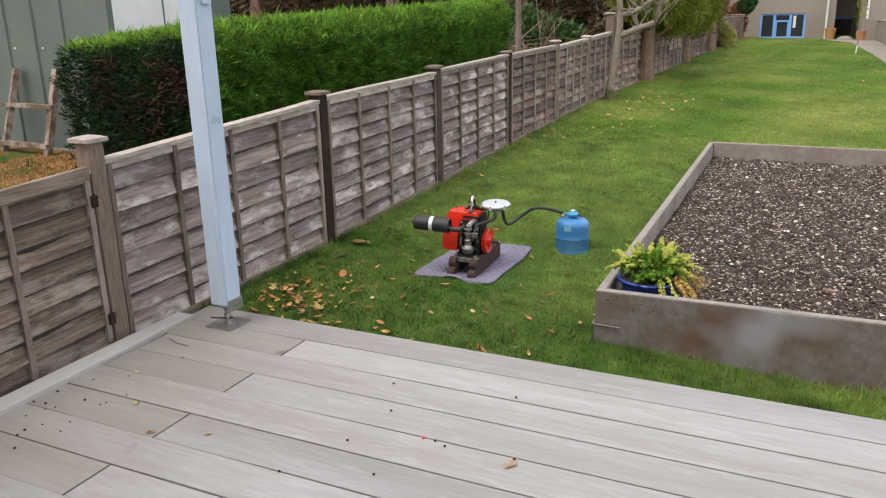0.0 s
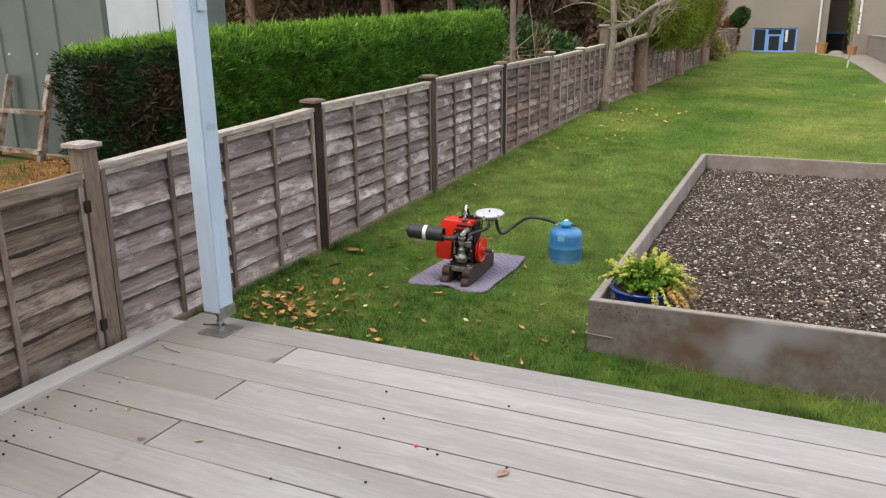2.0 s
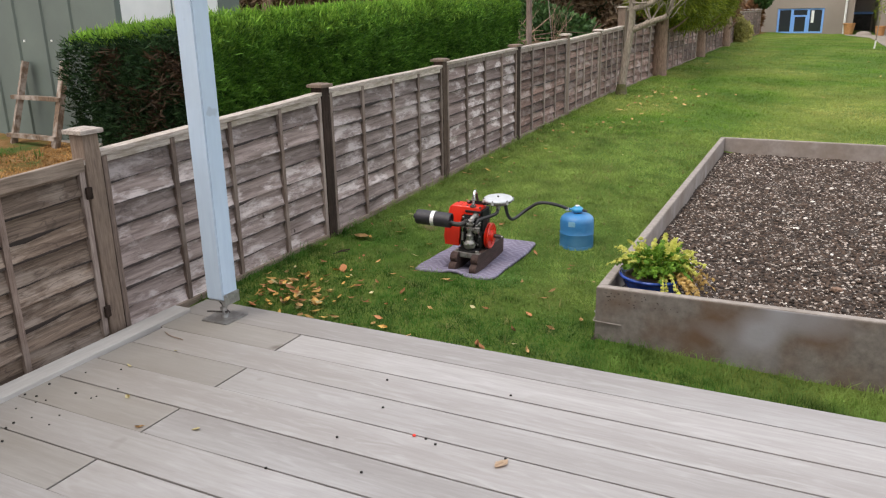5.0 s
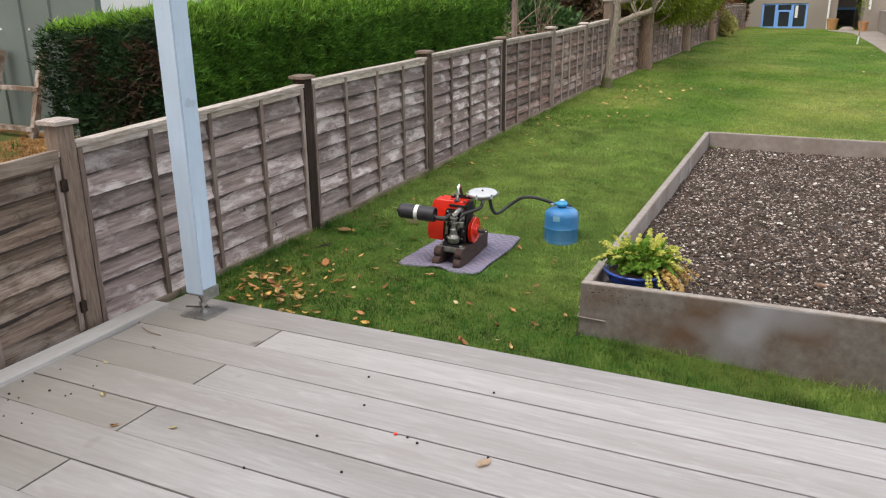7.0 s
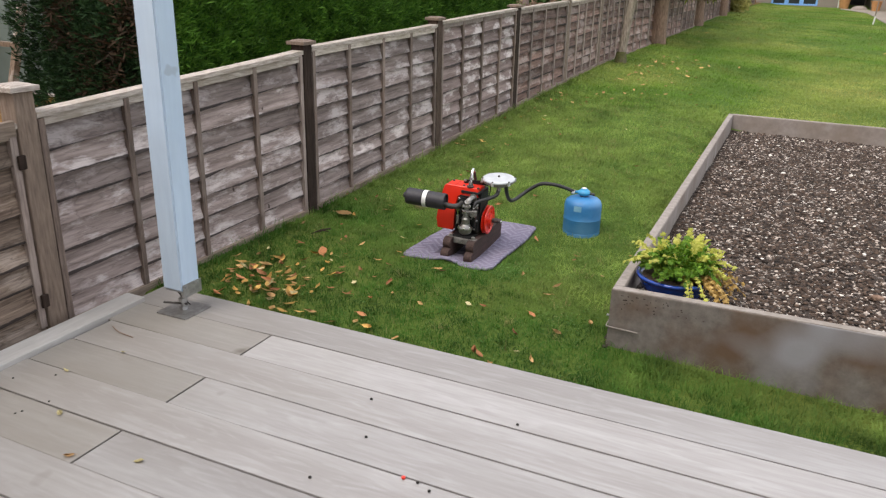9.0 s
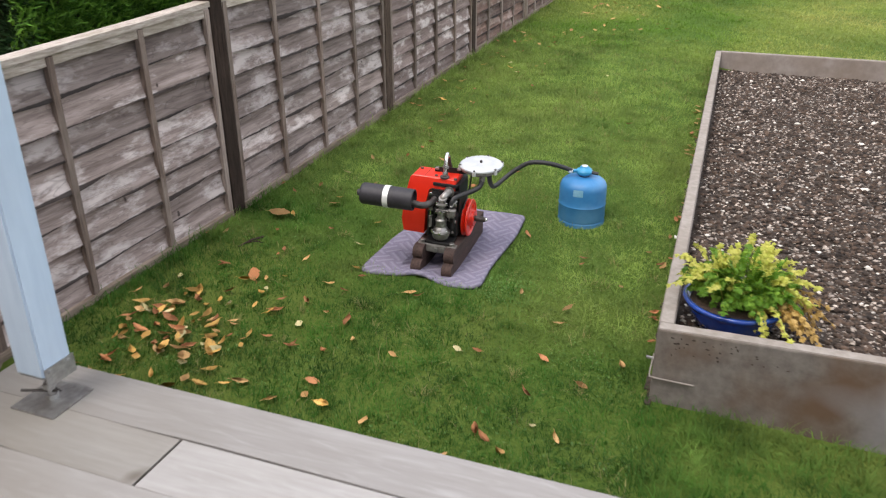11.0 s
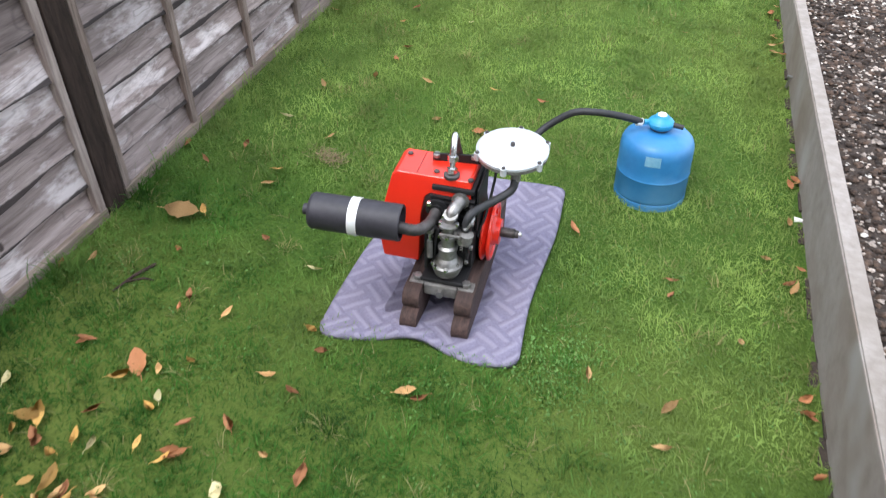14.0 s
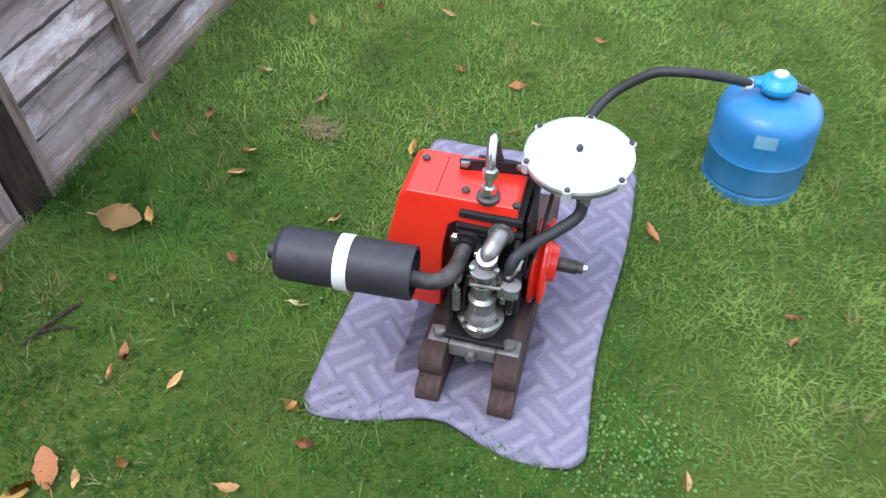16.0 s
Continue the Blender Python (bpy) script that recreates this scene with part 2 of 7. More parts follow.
M_deck = material("limed_composite_board", (0.296, 0.280, 0.272), (0.375, 0.360, 0.353), 9, (0.5, 7, 6), 0.36, 0.4, (0.225, 0.204, 0.190), 0.6, 0.6, vary="object", spread=0.09, depth=0.002, streak=True, flame=(0.440, 0.427, 0.428), specks=(0.17, 0.15, 0.13), speck_scale=5.5, speck_at=0.72, speck_soft=0.12, fence_shade=(0.215, 0.195, 0.165))
# left boards: greyer tone, with the fence-side shade put into the colour
M_deck_shaded = material("shaded_composite_board", (0.255, 0.238, 0.220), (0.325, 0.307, 0.287), 9, (0.5, 7, 6), 0.40, 0.4, (0.195, 0.173, 0.152), 0.9, 0.6, vary="object", spread=0.07, depth=0.002, streak=True, flame=(0.360, 0.345, 0.330), specks=(0.13, 0.11, 0.09), speck_scale=5.5, speck_at=0.69, speck_soft=0.12, fence_shade=(0.215, 0.195, 0.165))
M_edging = material("pale_edging", (0.38, 0.365, 0.345), (0.48, 0.465, 0.445), 8, (6, 0.7, 6), 0.5, 0.3, (0.26, 0.235, 0.21), 1.2, 0.6, depth=0.002)
M_under = material("dark_underside", (0.012, 0.011, 0.01), (0.03, 0.026, 0.022), 10, rough=0.9)
M_concrete = material("stained_concrete", (0.120, 0.104, 0.092), (0.205, 0.182, 0.164), 22, (1, 1, 1), 0.85, 0.6, (0.115, 0.066, 0.036), 3.0, 0.9, specks=(0.275, 0.27, 0.285), speck_scale=2.0, speck_at=0.56, speck_soft=0.16, depth=0.004)
M_concrete_side = material("pinkish_concrete", (0.215, 0.182, 0.160), (0.30, 0.262, 0.235), 16, (1, 1, 1), 0.85, 0.4, (0.17, 0.125, 0.09), 2.6, 0.6, specks=(0.34, 0.32, 0.30), speck_scale=3, speck_at=0.6, speck_soft=0.2, depth=0.003)
M_concrete_top = material("pale_concrete_edge", (0.23, 0.20, 0.175), (0.34, 0.305, 0.275), 30, rough=0.85, bump=0.5, c3=(0.19, 0.16, 0.13), big=5, amount=0.5)
M_soil = material("dark_soil", (0.017, 0.011, 0.008), (0.078, 0.054, 0.039), 55, rough=0.95, bump=1.0, c3=(0.045, 0.036, 0.03), big=1.6, amount=0.5, specks=(0.42, 0.39, 0.35), speck_scale=70, speck_at=0.67, depth=0.02)
M_earth = material("bare_earth", (0.020, 0.014, 0.010), (0.075, 0.055, 0.04), 40, rough=0.95, bump=1.0, depth=0.01)
M_clod = material("soil_clod", (0.022, 0.014, 0.010), (0.098, 0.066, 0.048), 60, rough=0.95, bump=0.6, vary="island", spread=0.75)
M_stone = material("pale_flint", (0.14, 0.112, 0.092), (0.48, 0.41, 0.355), 60, rough=0.7, bump=0.3, vary="island", spread=0.65)
M_flint = material("bright_flint", (0.46, 0.425, 0.38), (0.80, 0.755, 0.69), 60, rough=0.6, bump=0.3, vary="island", spread=0.25)
M_blue_post = material("pale_blue_paint", (0.42, 0.53, 0.66), (0.49, 0.60, 0.72), 6, (5, 5, 0.6), 0.5, 0.15, (0.40, 0.48, 0.57), 3, 0.5, specks=(0.36, 0.43, 0.52), speck_scale=8, speck_at=0.70)
M_zinc = material("galvanised_steel", (0.32, 0.32, 0.32), (0.52, 0.52, 0.51), 40, rough=0.35, bump=0.1, metal=0.9, c3=(0.2, 0.18, 0.16), big=12, amount=0.5)
M_red = material("red_enamel", (0.70, 0.022, 0.008), (0.80, 0.032, 0.011), 8, rough=0.28, bump=0.04, c3=(0.62, 0.02, 0.008), big=5, amount=0.3, coat=0.3)
M_black = material("black_paint", (0.008, 0.008, 0.009), (0.022, 0.021, 0.021), 25, rough=0.5, bump=0.1, spec=0.3)
M_muffler = material("black_heat_paint", (0.016, 0.015, 0.019), (0.034, 0.031, 0.039), 45, rough=0.48, bump=0.15)
M_pipe = material("sooty_steel", (0.045, 0.041, 0.039), (0.12, 0.11, 0.105), 40, rough=0.45, bump=0.2, metal=0.6)
M_rubber = material("black_rubber", (0.014, 0.014, 0.015), (0.028, 0.028, 0.03), 60, rough=0.5, bump=0.1)
M_alloy = material("cast_alloy", (0.19, 0.186, 0.176), (0.42, 0.41, 0.395), 45, rough=0.36, bump=0.25, metal=0.85, c3=(0.2, 0.18, 0.15), big=25, amount=0.6)
M_alloy_dull = material("dull_cast_alloy", (0.15, 0.142, 0.132), (0.30, 0.288, 0.268), 45, rough=0.5, bump=0.3, metal=0.5, c3=(0.09, 0.08, 0.07), big=20, amount=0.6)
M_chrome = material("bright_plated_steel", (0.62, 0.62, 0.62), (0.78, 0.78, 0.78), 30, rough=0.18, bump=0.03, metal=1.0)
M_band = material("white_band", (0.72, 0.72, 0.72), (0.84, 0.84, 0.83), 30, rough=0.35, bump=0.05, metal=0.2)
M_dish = material("silver_paint", (0.48, 0.50, 0.52), (0.60, 0.62, 0.64), 30, rough=0.35, bump=0.06, metal=0.25)
M_skid = material("creosoted_timber", (0.024, 0.013, 0.010), (0.088, 0.050, 0.041), 10, (9, 1, 9), 0.75, 0.6, (0.028, 0.017, 0.013), 9, 0.6)
M_bottle = material("sky_blue_paint", (0.022, 0.155, 0.37), (0.036, 0.205, 0.45), 14, rough=0.42, bump=0.08, c3=(0.13, 0.30, 0.50), big=5, amount=0.6, specks=(0.16, 0.07, 0.04), speck_scale=26, speck_at=0.74, coat=0.15)
M_regulator = material("light_blue_plastic", (0.025, 0.24, 0.46), (0.032, 0.29, 0.52), 20, rough=0.3, bump=0.05)
M_sticker = material("faded_sticker", (0.13, 0.32, 0.47), (0.22, 0.42, 0.55), 40, rough=0.4, bump=0.02)
M_white_plastic = material("white_plastic", (0.75, 0.75, 0.73), (0.82, 0.82, 0.8), 20, rough=0.4, bump=0.03)
M_pot = material("cobalt_glaze", (0.008, 0.035, 0.22), (0.014, 0.06, 0.33), 12, rough=0.12, bump=0.05, c3=(0.02, 0.08, 0.30), big=5, amount=0.5, coat=0.5)
M_bark = material("grey_bark", (0.14, 0.108, 0.082), (0.35, 0.295, 0.24), 14, (4, 4, 0.8), 0.85, 0.9, (0.10, 0.12, 0.05), 3, 0.4, depth=0.01)
M_bark_brown = material("brown_bark", (0.13, 0.078, 0.052), (0.33, 0.215, 0.155), 14, (4, 4, 0.7), 0.85, 0.9, (0.15, 0.12, 0.09), 3, 0.4, depth=0.015)
M_green_steel = material("olive_green_sheet", (0.095, 0.12, 0.105), (0.115, 0.145, 0.125), 3, rough=0.5, bump=0.03, c3=(0.085, 0.105, 0.095), big=1.0, amount=0.6)
M_white_sheet = material("white_sheet", (0.70, 0.72, 0.70), (0.78, 0.79, 0.77), 4, rough=0.5, bump=0.02, c3=(0.62, 0.63, 0.60), big=1.2, amount=0.4)
M_old_wood = material("flaking_brown_wood", (0.06, 0.038, 0.024), (0.21, 0.14, 0.09), 12, (6, 6, 1), 0.8, 0.5, (0.40, 0.355, 0.315), 9, 0.75)
M_render = material("grey_brown_render", (0.26, 0.225, 0.19), (0.33, 0.285, 0.245), 30, rough=0.9, bump=0.5, c3=(0.22, 0.19, 0.16), big=0.5, amount=0.6)
M_blue_frame = material("bright_blue_paint", (0.16, 0.36, 0.78), (0.20, 0.41, 0.83), 8, rough=0.4, bump=0.03)
M_door_shade = material("doorway_shade", (0.04, 0.04, 0.042), (0.09, 0.088, 0.085), 3, rough=0.9, bump=0)
M_path = material("paving", (0.22, 0.19, 0.16), (0.31, 0.275, 0.235), 6, rough=0.9, bump=0.3, c3=(0.2, 0.17, 0.14), big=1.2, amount=0.5)
M_terracotta = material("terracotta", (0.42, 0.20, 0.075), (0.52, 0.27, 0.11), 10, rough=0.8, bump=0.2)
M_dead = material("dead_brushwood", (0.12, 0.075, 0.05), (0.28, 0.19, 0.13), 20, rough=0.9, bump=0.3, vary="island", spread=0.4)

M_grass = foliage("grass_blades", (0.037, 0.106, 0.012), (0.060, 0.153, 0.020), 0.45, 0.65, 0.35, (0.268, 0.360, 0.088), 1.6, 0.74, 4.2, (-0.7, 1.0, -0.23, 0.20))
M_weed = foliage("clover_leaves", (0.06, 0.15, 0.026), (0.15, 0.27, 0.07), 0.3, 0.5, 0.25)
M_grass_far = foliage("grass_blades_far", (0.118, 0.232, 0.026), (0.160, 0.290, 0.038), 0.32, 0.5, 0.35, (0.43, 0.42, 0.13), 0.42, 0.85, 0.9)
M_straw = foliage("straw_blades", (0.17, 0.175, 0.055), (0.30, 0.275, 0.11), 0.3, 0.6, 0.2)
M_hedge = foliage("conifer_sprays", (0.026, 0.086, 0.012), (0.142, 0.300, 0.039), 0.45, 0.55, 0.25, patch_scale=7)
M_hedge_top = foliage("skylit_conifer_sprays", (0.085, 0.20, 0.022), (0.27, 0.46, 0.06), 0.3, 0.55, 0.3, patch_scale=7)
M_hedge_end = foliage("shaded_end_sprays", (0.010, 0.030, 0.012), (0.045, 0.095, 0.034), 0.3, 0.55, 0.15)
M_thatch = foliage("matted_thatch", (0.15, 0.115, 0.06), (0.30, 0.235, 0.13), 0.3, 0.7, 0.1)
M_litter = foliage("orange_litter", (0.22, 0.10, 0.03), (0.48, 0.27, 0.09), 0.35, 0.7, 0.1)
M_moss = material("moss", (0.05, 0.06, 0.015), (0.13, 0.12, 0.045), 30, rough=0.95, bump=0.8, c3=(0.12, 0.10, 0.07), big=9, amount=0.7)
M_hedge_core = material("hedge_core_shade", (0.010, 0.016, 0.005), (0.03, 0.035, 0.013), 20, rough=1.0, bump=0.5, c3=(0.05, 0.03, 0.018), big=3, amount=0.6)
M_wood_leaf = foliage("dark_evergreen", (0.028, 0.048, 0.020), (0.105, 0.140, 0.058), 0.4, 0.5, 0.15)
M_bracken = foliage("brown_bracken", (0.13, 0.085, 0.048), (0.33, 0.235, 0.145), 0.4, 0.6, 0.2)
M_shrub = foliage("laurel_green", (0.025, 0.06, 0.018), (0.07, 0.14, 0.04), 0.4, 0.45, 0.15)
M_cypress = foliage("golden_cypress", (0.07, 0.12, 0.012), (0.30, 0.33, 0.035), 0.4, 0.55, 0.3)
M_yellow_shrub = foliage("yellow_shrub", (0.34, 0.33, 0.10), (0.66, 0.60, 0.24), 0.3, 0.55, 0.3)
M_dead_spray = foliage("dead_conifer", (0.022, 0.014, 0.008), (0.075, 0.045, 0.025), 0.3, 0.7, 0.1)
M_rust_shrub = foliage("rust_shrub", (0.14, 0.07, 0.035), (0.30, 0.17, 0.09), 0.3, 0.6, 0.2)
M_herb_green = foliage("celery_green", (0.07, 0.19, 0.018), (0.25, 0.41, 0.05), 0.25, 0.4, 0.35)
M_herb_yellow = foliage("celery_yellow", (0.46, 0.50, 0.08), (0.72, 0.67, 0.20), 0.25, 0.45, 0.35)
M_herb_dry = foliage("celery_withered", (0.40, 0.25, 0.06), (0.62, 0.44, 0.18), 0.3, 0.5, 0.3)


def leaf_material(name, c1, c2):
    return material(name, c1, c2, 60, rough=0.6, bump=0.3, vary="object", spread=0.3)


M_leaf_gold = leaf_material("gold_leaf", (0.48, 0.25, 0.045), (0.72, 0.46, 0.14))
M_leaf_tan = leaf_material("tan_leaf", (0.46, 0.25, 0.085), (0.66, 0.42, 0.18))
M_leaf_rust = leaf_material("rust_leaf", (0.34, 0.125, 0.048), (0.50, 0.225, 0.09))
M_leaf_worn = leaf_material("worn_leaf", (0.46, 0.34, 0.235), (0.57, 0.43, 0.305))
M_leaf_pale = leaf_material("pale_leaf", (0.52, 0.44, 0.20), (0.66, 0.58, 0.33))


# ---- building helpers: all places are in metres of the world ----
ORIGIN = {}


def shape(name, bm, mat, smooth=False, origin=(0, 0, 0)):
    if origin != (0, 0, 0):
        bmesh.ops.translate(bm, vec=[-c for c in origin], verts=bm.verts)
    me = bpy.data.meshes.new(name)
    bm.to_mesh(me)
    bm.free()
    me.materials.append(mat)
    if smooth:
        for p in me.polygons:
            p.use_smooth = True
    return me


def thing(name, origin, label="", category="", group="", kind=""):
    ob = new(name)
    ob.location = origin
    ob.empty_display_size = 0.1
    ORIGIN[ob] = tuple(origin)
    return tagged(ob, label, category, group, kind)


def solid(name, bm, mat, origin, label="", category="", group="", kind="", smooth=False):
    """A thing that is one mesh."""
    ob = new(name, shape(name, bm, mat, smooth, origin))
    ob.location = origin
    ORIGIN[ob] = tuple(origin)
    return tagged(ob, label, category, group, kind)


def part(name, bm, mat, parent, label="", smooth=False):
    ob = new(name, shape(name, bm, mat, smooth, ORIGIN[parent]))
    ob.parent = parent
    ORIGIN[ob] = ORIGIN[parent]
    return tagged(ob, label)


def box(x0, x1, y0, y1, z0, z1, bevel=0.0, bm=None, turn=None):
    bm = bm or bmesh.new()
    m = Matrix.Translation(((x0 + x1) / 2, (y0 + y1) / 2, (z0 + z1) / 2))
    if turn:
        m = m @ turn
    m = m @ Matrix.Diagonal((x1 - x0, y1 - y0, z1 - z0, 1))
    made = bmesh.ops.create_cube(bm, size=1, matrix=m)
    if bevel:
        edges = {e for v in made["verts"] for e in v.link_edges}
        bmesh.ops.bevel(bm, geom=list(edges), offset=bevel, segments=2, affect="EDGES", profile=0.6)
    return bm


def tube(points, radii, seg=10, bm=None, cap=True):
    bm = bm or bmesh.new()
    pts = [Vector(p) for p in points]
    if not hasattr(radii, "__len__"):
        radii = [radii] * len(pts)
    rings, side = [], None
    for i, p in enumerate(pts):
        d = (pts[min(i + 1, len(pts) - 1)] - pts[max(i - 1, 0)]).normalized()
        if side is None:
            side = d.orthogonal().normalized()
        side = (side - d * side.dot(d)).normalized()
        up = d.cross(side)
        rings.append([bm.verts.new(p + radii[i] * (math.cos(a) * side + math.sin(a) * up)) for a in (math.tau * k / seg for k in range(seg))])
    for a, b in zip(rings, rings[1:]):
        for k in range(seg):
            bm.faces.new((a[k], a[(k + 1) % seg], b[(k + 1) % seg], b[k]))
    if cap:
        bm.faces.new(rings[0][::-1])
        bm.faces.new(rings[-1])
    return bm


def curve(points, steps=6):
    """Catmull-Rom through the points."""
    p = [Vector(q) for q in points]
    p = [2 * p[0] - p[1]] + p + [2 * p[-1] - p[-2]]
    out = []
    for i in range(1, len(p) - 2):
        for k in range(steps):
            t = k / steps
            out.append(0.5 * (2 * p[i] + (p[i + 1] - p[i - 1]) * t + (2 * p[i - 1] - 5 * p[i] + 4 * p[i + 1] - p[i + 2]) * t * t
                              + (3 * p[i] - p[i - 1] - 3 * p[i + 1] + p[i + 2]) * t ** 3))
    return out + [p[-2]]


def lathe(profile, m=None, seg=32, bm=None):
    """Turns (radius, height) about z, then places it by m."""
    bm = bm or bmesh.new()
    m = m or Matrix()
    rings = []
    for r, z in profile:
        if r < 1e-6:
            rings.append([bm.verts.new(m @ Vector((0, 0, z)))])
        else:
            rings.append([bm.verts.new(m @ Vector((r * math.cos(math.tau * k / seg), r * math.sin(math.tau * k / seg), z))) for k in range(seg)])
    for a, b in zip(rings, rings[1:]):
        for k in range(seg):
            j = (k + 1) % seg
            if len(a) == 1 and len(b) > 1:
                bm.faces.new((a[0], b[j], b[k]))
            elif len(b) == 1 and len(a) > 1:
                bm.faces.new((a[k], a[j], b[0]))
            elif len(a) > 1:
                bm.faces.new((a[k], a[j], b[j], b[k]))
    bmesh.ops.recalc_face_normals(bm, faces=bm.faces)
    return bm


def extrude(poly, axis, a, b, bevel=0.0, segments=2):
    """A prism: the polygon lies in the two axes other than axis, and reaches from a to b along it."""
    bm = bmesh.new()

    def at(u, v, w):
        return (w, u, v) if axis == "x" else (u, w, v) if axis == "y" else (u, v, w)
    one = [bm.verts.new(at(u, v, a)) for u, v in poly]
    two = [bm.verts.new(at(u, v, b)) for u, v in poly]
    bm.faces.new(one)
    bm.faces.new(two[::-1])
    for k in range(len(poly)):
        j = (k + 1) % len(poly)
        bm.faces.new((one[k], two[k], two[j], one[j]))
    bmesh.ops.recalc_face_normals(bm, faces=bm.faces)
    if bevel:
        bmesh.ops.bevel(bm, geom=list(bm.edges), offset=bevel, segments=segments, affect="EDGES", profile=0.6, clamp_overlap=True)
    return bm


def along(a, b):
    """The pose that carries z to the way from a to b, with its foot at a."""
    a, b = Vector(a), Vector(b)
    return Matrix.Translation(a) @ (b - a).to_track_quat("Z", "Y").to_matrix().to_4x4()


def bolt(x, y, z, r=0.007, h=0.007, bm=None, m=None):
    m = m or Matrix.Translation((x, y, z))
    return lathe([(0, 0), (r, 0), (r, h * 0.8), (r * 0.85, h), (0, h)], m, 6, bm)


def flat_mesh(name, verts, faces, mat, origin=(0, 0, 0)):
    """A mesh out of arrays: verts (n, 3), faces (m, 3 or 4)."""
    me = bpy.data.meshes.new(name)
    k = faces.shape[1]
    me.vertices.add(len(verts))
    me.vertices.foreach_set("co", (verts - np.array(origin)).astype(np.float32).ravel())
    me.loops.add(faces.size)
    me.loops.foreach_set("vertex_index", faces.astype(np.int32).ravel())
    me.polygons.add(len(faces))
    me.polygons.foreach_set("loop_start", np.arange(0, faces.size, k, dtype=np.int32))
    me.polygons.foreach_set("loop_total", np.full(len(faces), k, dtype=np.int32))
    me.update(calc_edges=True)
    me.materials.append(mat)
    return me


def smooth_step(v):
    v = np.clip(v, 0, 1)
    return v * v * (3 - 2 * v)


GY = np.array([-400, -1.6, 0, 1.9, 3.75, 5.4, 7, 9, 14, 21, 30, 37, 400.0])
GZ = np.array([-0.02, -0.02, 0.008, 0.085, 0.175, 0.24, 0.31, 0.335, 0.38, 0.46, 0.48, 0.46, 0.46])


def ground(x, y):
    """The height of the lawn: it climbs along the fence, falls to the raised bed and rises to the neighbour's side."""
    x, y = np.asarray(x, float), np.asarray(y, float)
    z = np.interp(y, GY, GZ) - 0.032 * smooth_step((x - 0.2) / 0.5)
    z = z - 0.095 * smooth_step((x - 1.0) / 1.25) * (1 - smooth_step((y - 5) / 12)) - 0.06 * smooth_step((x - 2) / 1.4) * (1 - smooth_step((y + 0.5) / 1.0))
    z = z - 0.0235 * np.clip(x, 0, 8) * smooth_step((y - 2) / 5) + 0.028 * np.clip(-x, 0, 8)
    z = z + 0.006 * np.sin(3.1 * x + 1.3 * y) * np.sin(2.3 * y - 0.7 * x)
    z = z - 0.05 * np.exp(-(((x - 1.1) / 0.5) ** 2 + ((y - 0.28) / 0.62) ** 2) ** 2)  # the dip that the rug lies in
    return z


def gz(x, y):
    return float(ground(x, y))


# ---- ground ----
def ground_sheet():
    xs = np.unique(np.concatenate([np.linspace(-400, -30, 12), np.linspace(-30, -1, 40), np.arange(-1, 6.01, 0.14), np.arange(2.03, 2.26, 0.03), np.linspace(6, 30, 30), np.linspace(30, 400, 12)]))
    ys = np.unique(np.concatenate([np.linspace(-400, -12, 12), np.linspace(-12, -1.6, 30), np.arange(-1.6, 8, 0.14), (4.63, 4.66, 4.70), np.linspace(8, 45, 90), np.linspace(45, 400, 14)]))
    gx, gy = np.meshgrid(xs, ys)
    z = ground(gx, gy)
    under = (gx > -0.12) & (gy < -1.5 + 0.009 * gx)
    z = np.where(under, z - 0.16, z)
    z = np.where((gx > 2.188 - 0.019 * (gy + 0.715)) & (gx < 5.8) & (gy > -0.5) & (gy < 4.665), z - 0.3, z)
    far = np.maximum(np.abs(gx), np.abs(gy)) > 60
    z = np.where(far, 0.1, z)
    verts = np.stack([gx, gy, z], -1).reshape(-1, 3)
    w, h = len(xs), len(ys)
    i = (np.arange(h - 1)[:, None] * w + np.arange(w - 1)[None, :]).ravel()
    faces = np.stack([i, i + 1, i + w + 1, i + w], -1)
    me = flat_mesh("ground", verts, faces, lawn_material())
    for p in me.polygons:
        p.use_smooth = True
    return tagged(new("ground", me), "green autumn lawn with yellowed patches along the wooden fence", "lawn", kind="structure")


def lawn_material():
    m = material("lawn", (0.052, 0.114, 0.017), (0.124, 0.214, 0.035), 120, rough=0.9, bump=0.9, c3=(0.24, 0.27, 0.06), big=0.45, amount=0.6, depth=0.03, spec=0.15)
    n, l = m.node_tree.nodes, m.node_tree.links
    bsdf = n["Principled BSDF"]
    lawn = bsdf.inputs["Base Color"].links[0].from_socket
    geo = n.new("ShaderNodeNewGeometry")
    axis = n.new("ShaderNodeSeparateXYZ")
    l.new(geo.outputs["Position"], axis.inputs[0])
    edge = n.new("ShaderNodeMapRange")
    edge.inputs[1].default_value, edge.inputs[2].default_value = -0.12, -0.2
    l.new(axis.outputs[0], edge.inputs[0])
    blotch = n.new("ShaderNodeTexNoise")
    blotch.inputs["Scale"].default_value, blotch.inputs["Detail"].default_value = 2.5, 6
    l.new(geo.outputs["Position"], blotch.inputs["Vector"])
    ramp = n.new("ShaderNodeValToRGB")
    e = ramp.color_ramp.elements
    e[0].position, e[0].color = 0.36, (0.30, 0.19, 0.085, 1)
    e[1].position, e[1].color = 0.62, (0.09, 0.12, 0.03, 1)
    ramp.color_ramp.elements.new(0.50).color = (0.22, 0.12, 0.045, 1)
    l.new(blotch.outputs[0], ramp.inputs[0])
    mix = n.new("ShaderNodeMixRGB")
    l.new(edge.outputs[0], mix.inputs[0])
    l.new(lawn, mix.inputs[1])
    l.new(ramp.outputs[0], mix.inputs[2])
    l.new(mix.outputs[0], bsdf.inputs["Base Color"])
    return m


ground_sheet()


# ---- fence ----
fence_rng = random.Random(5)


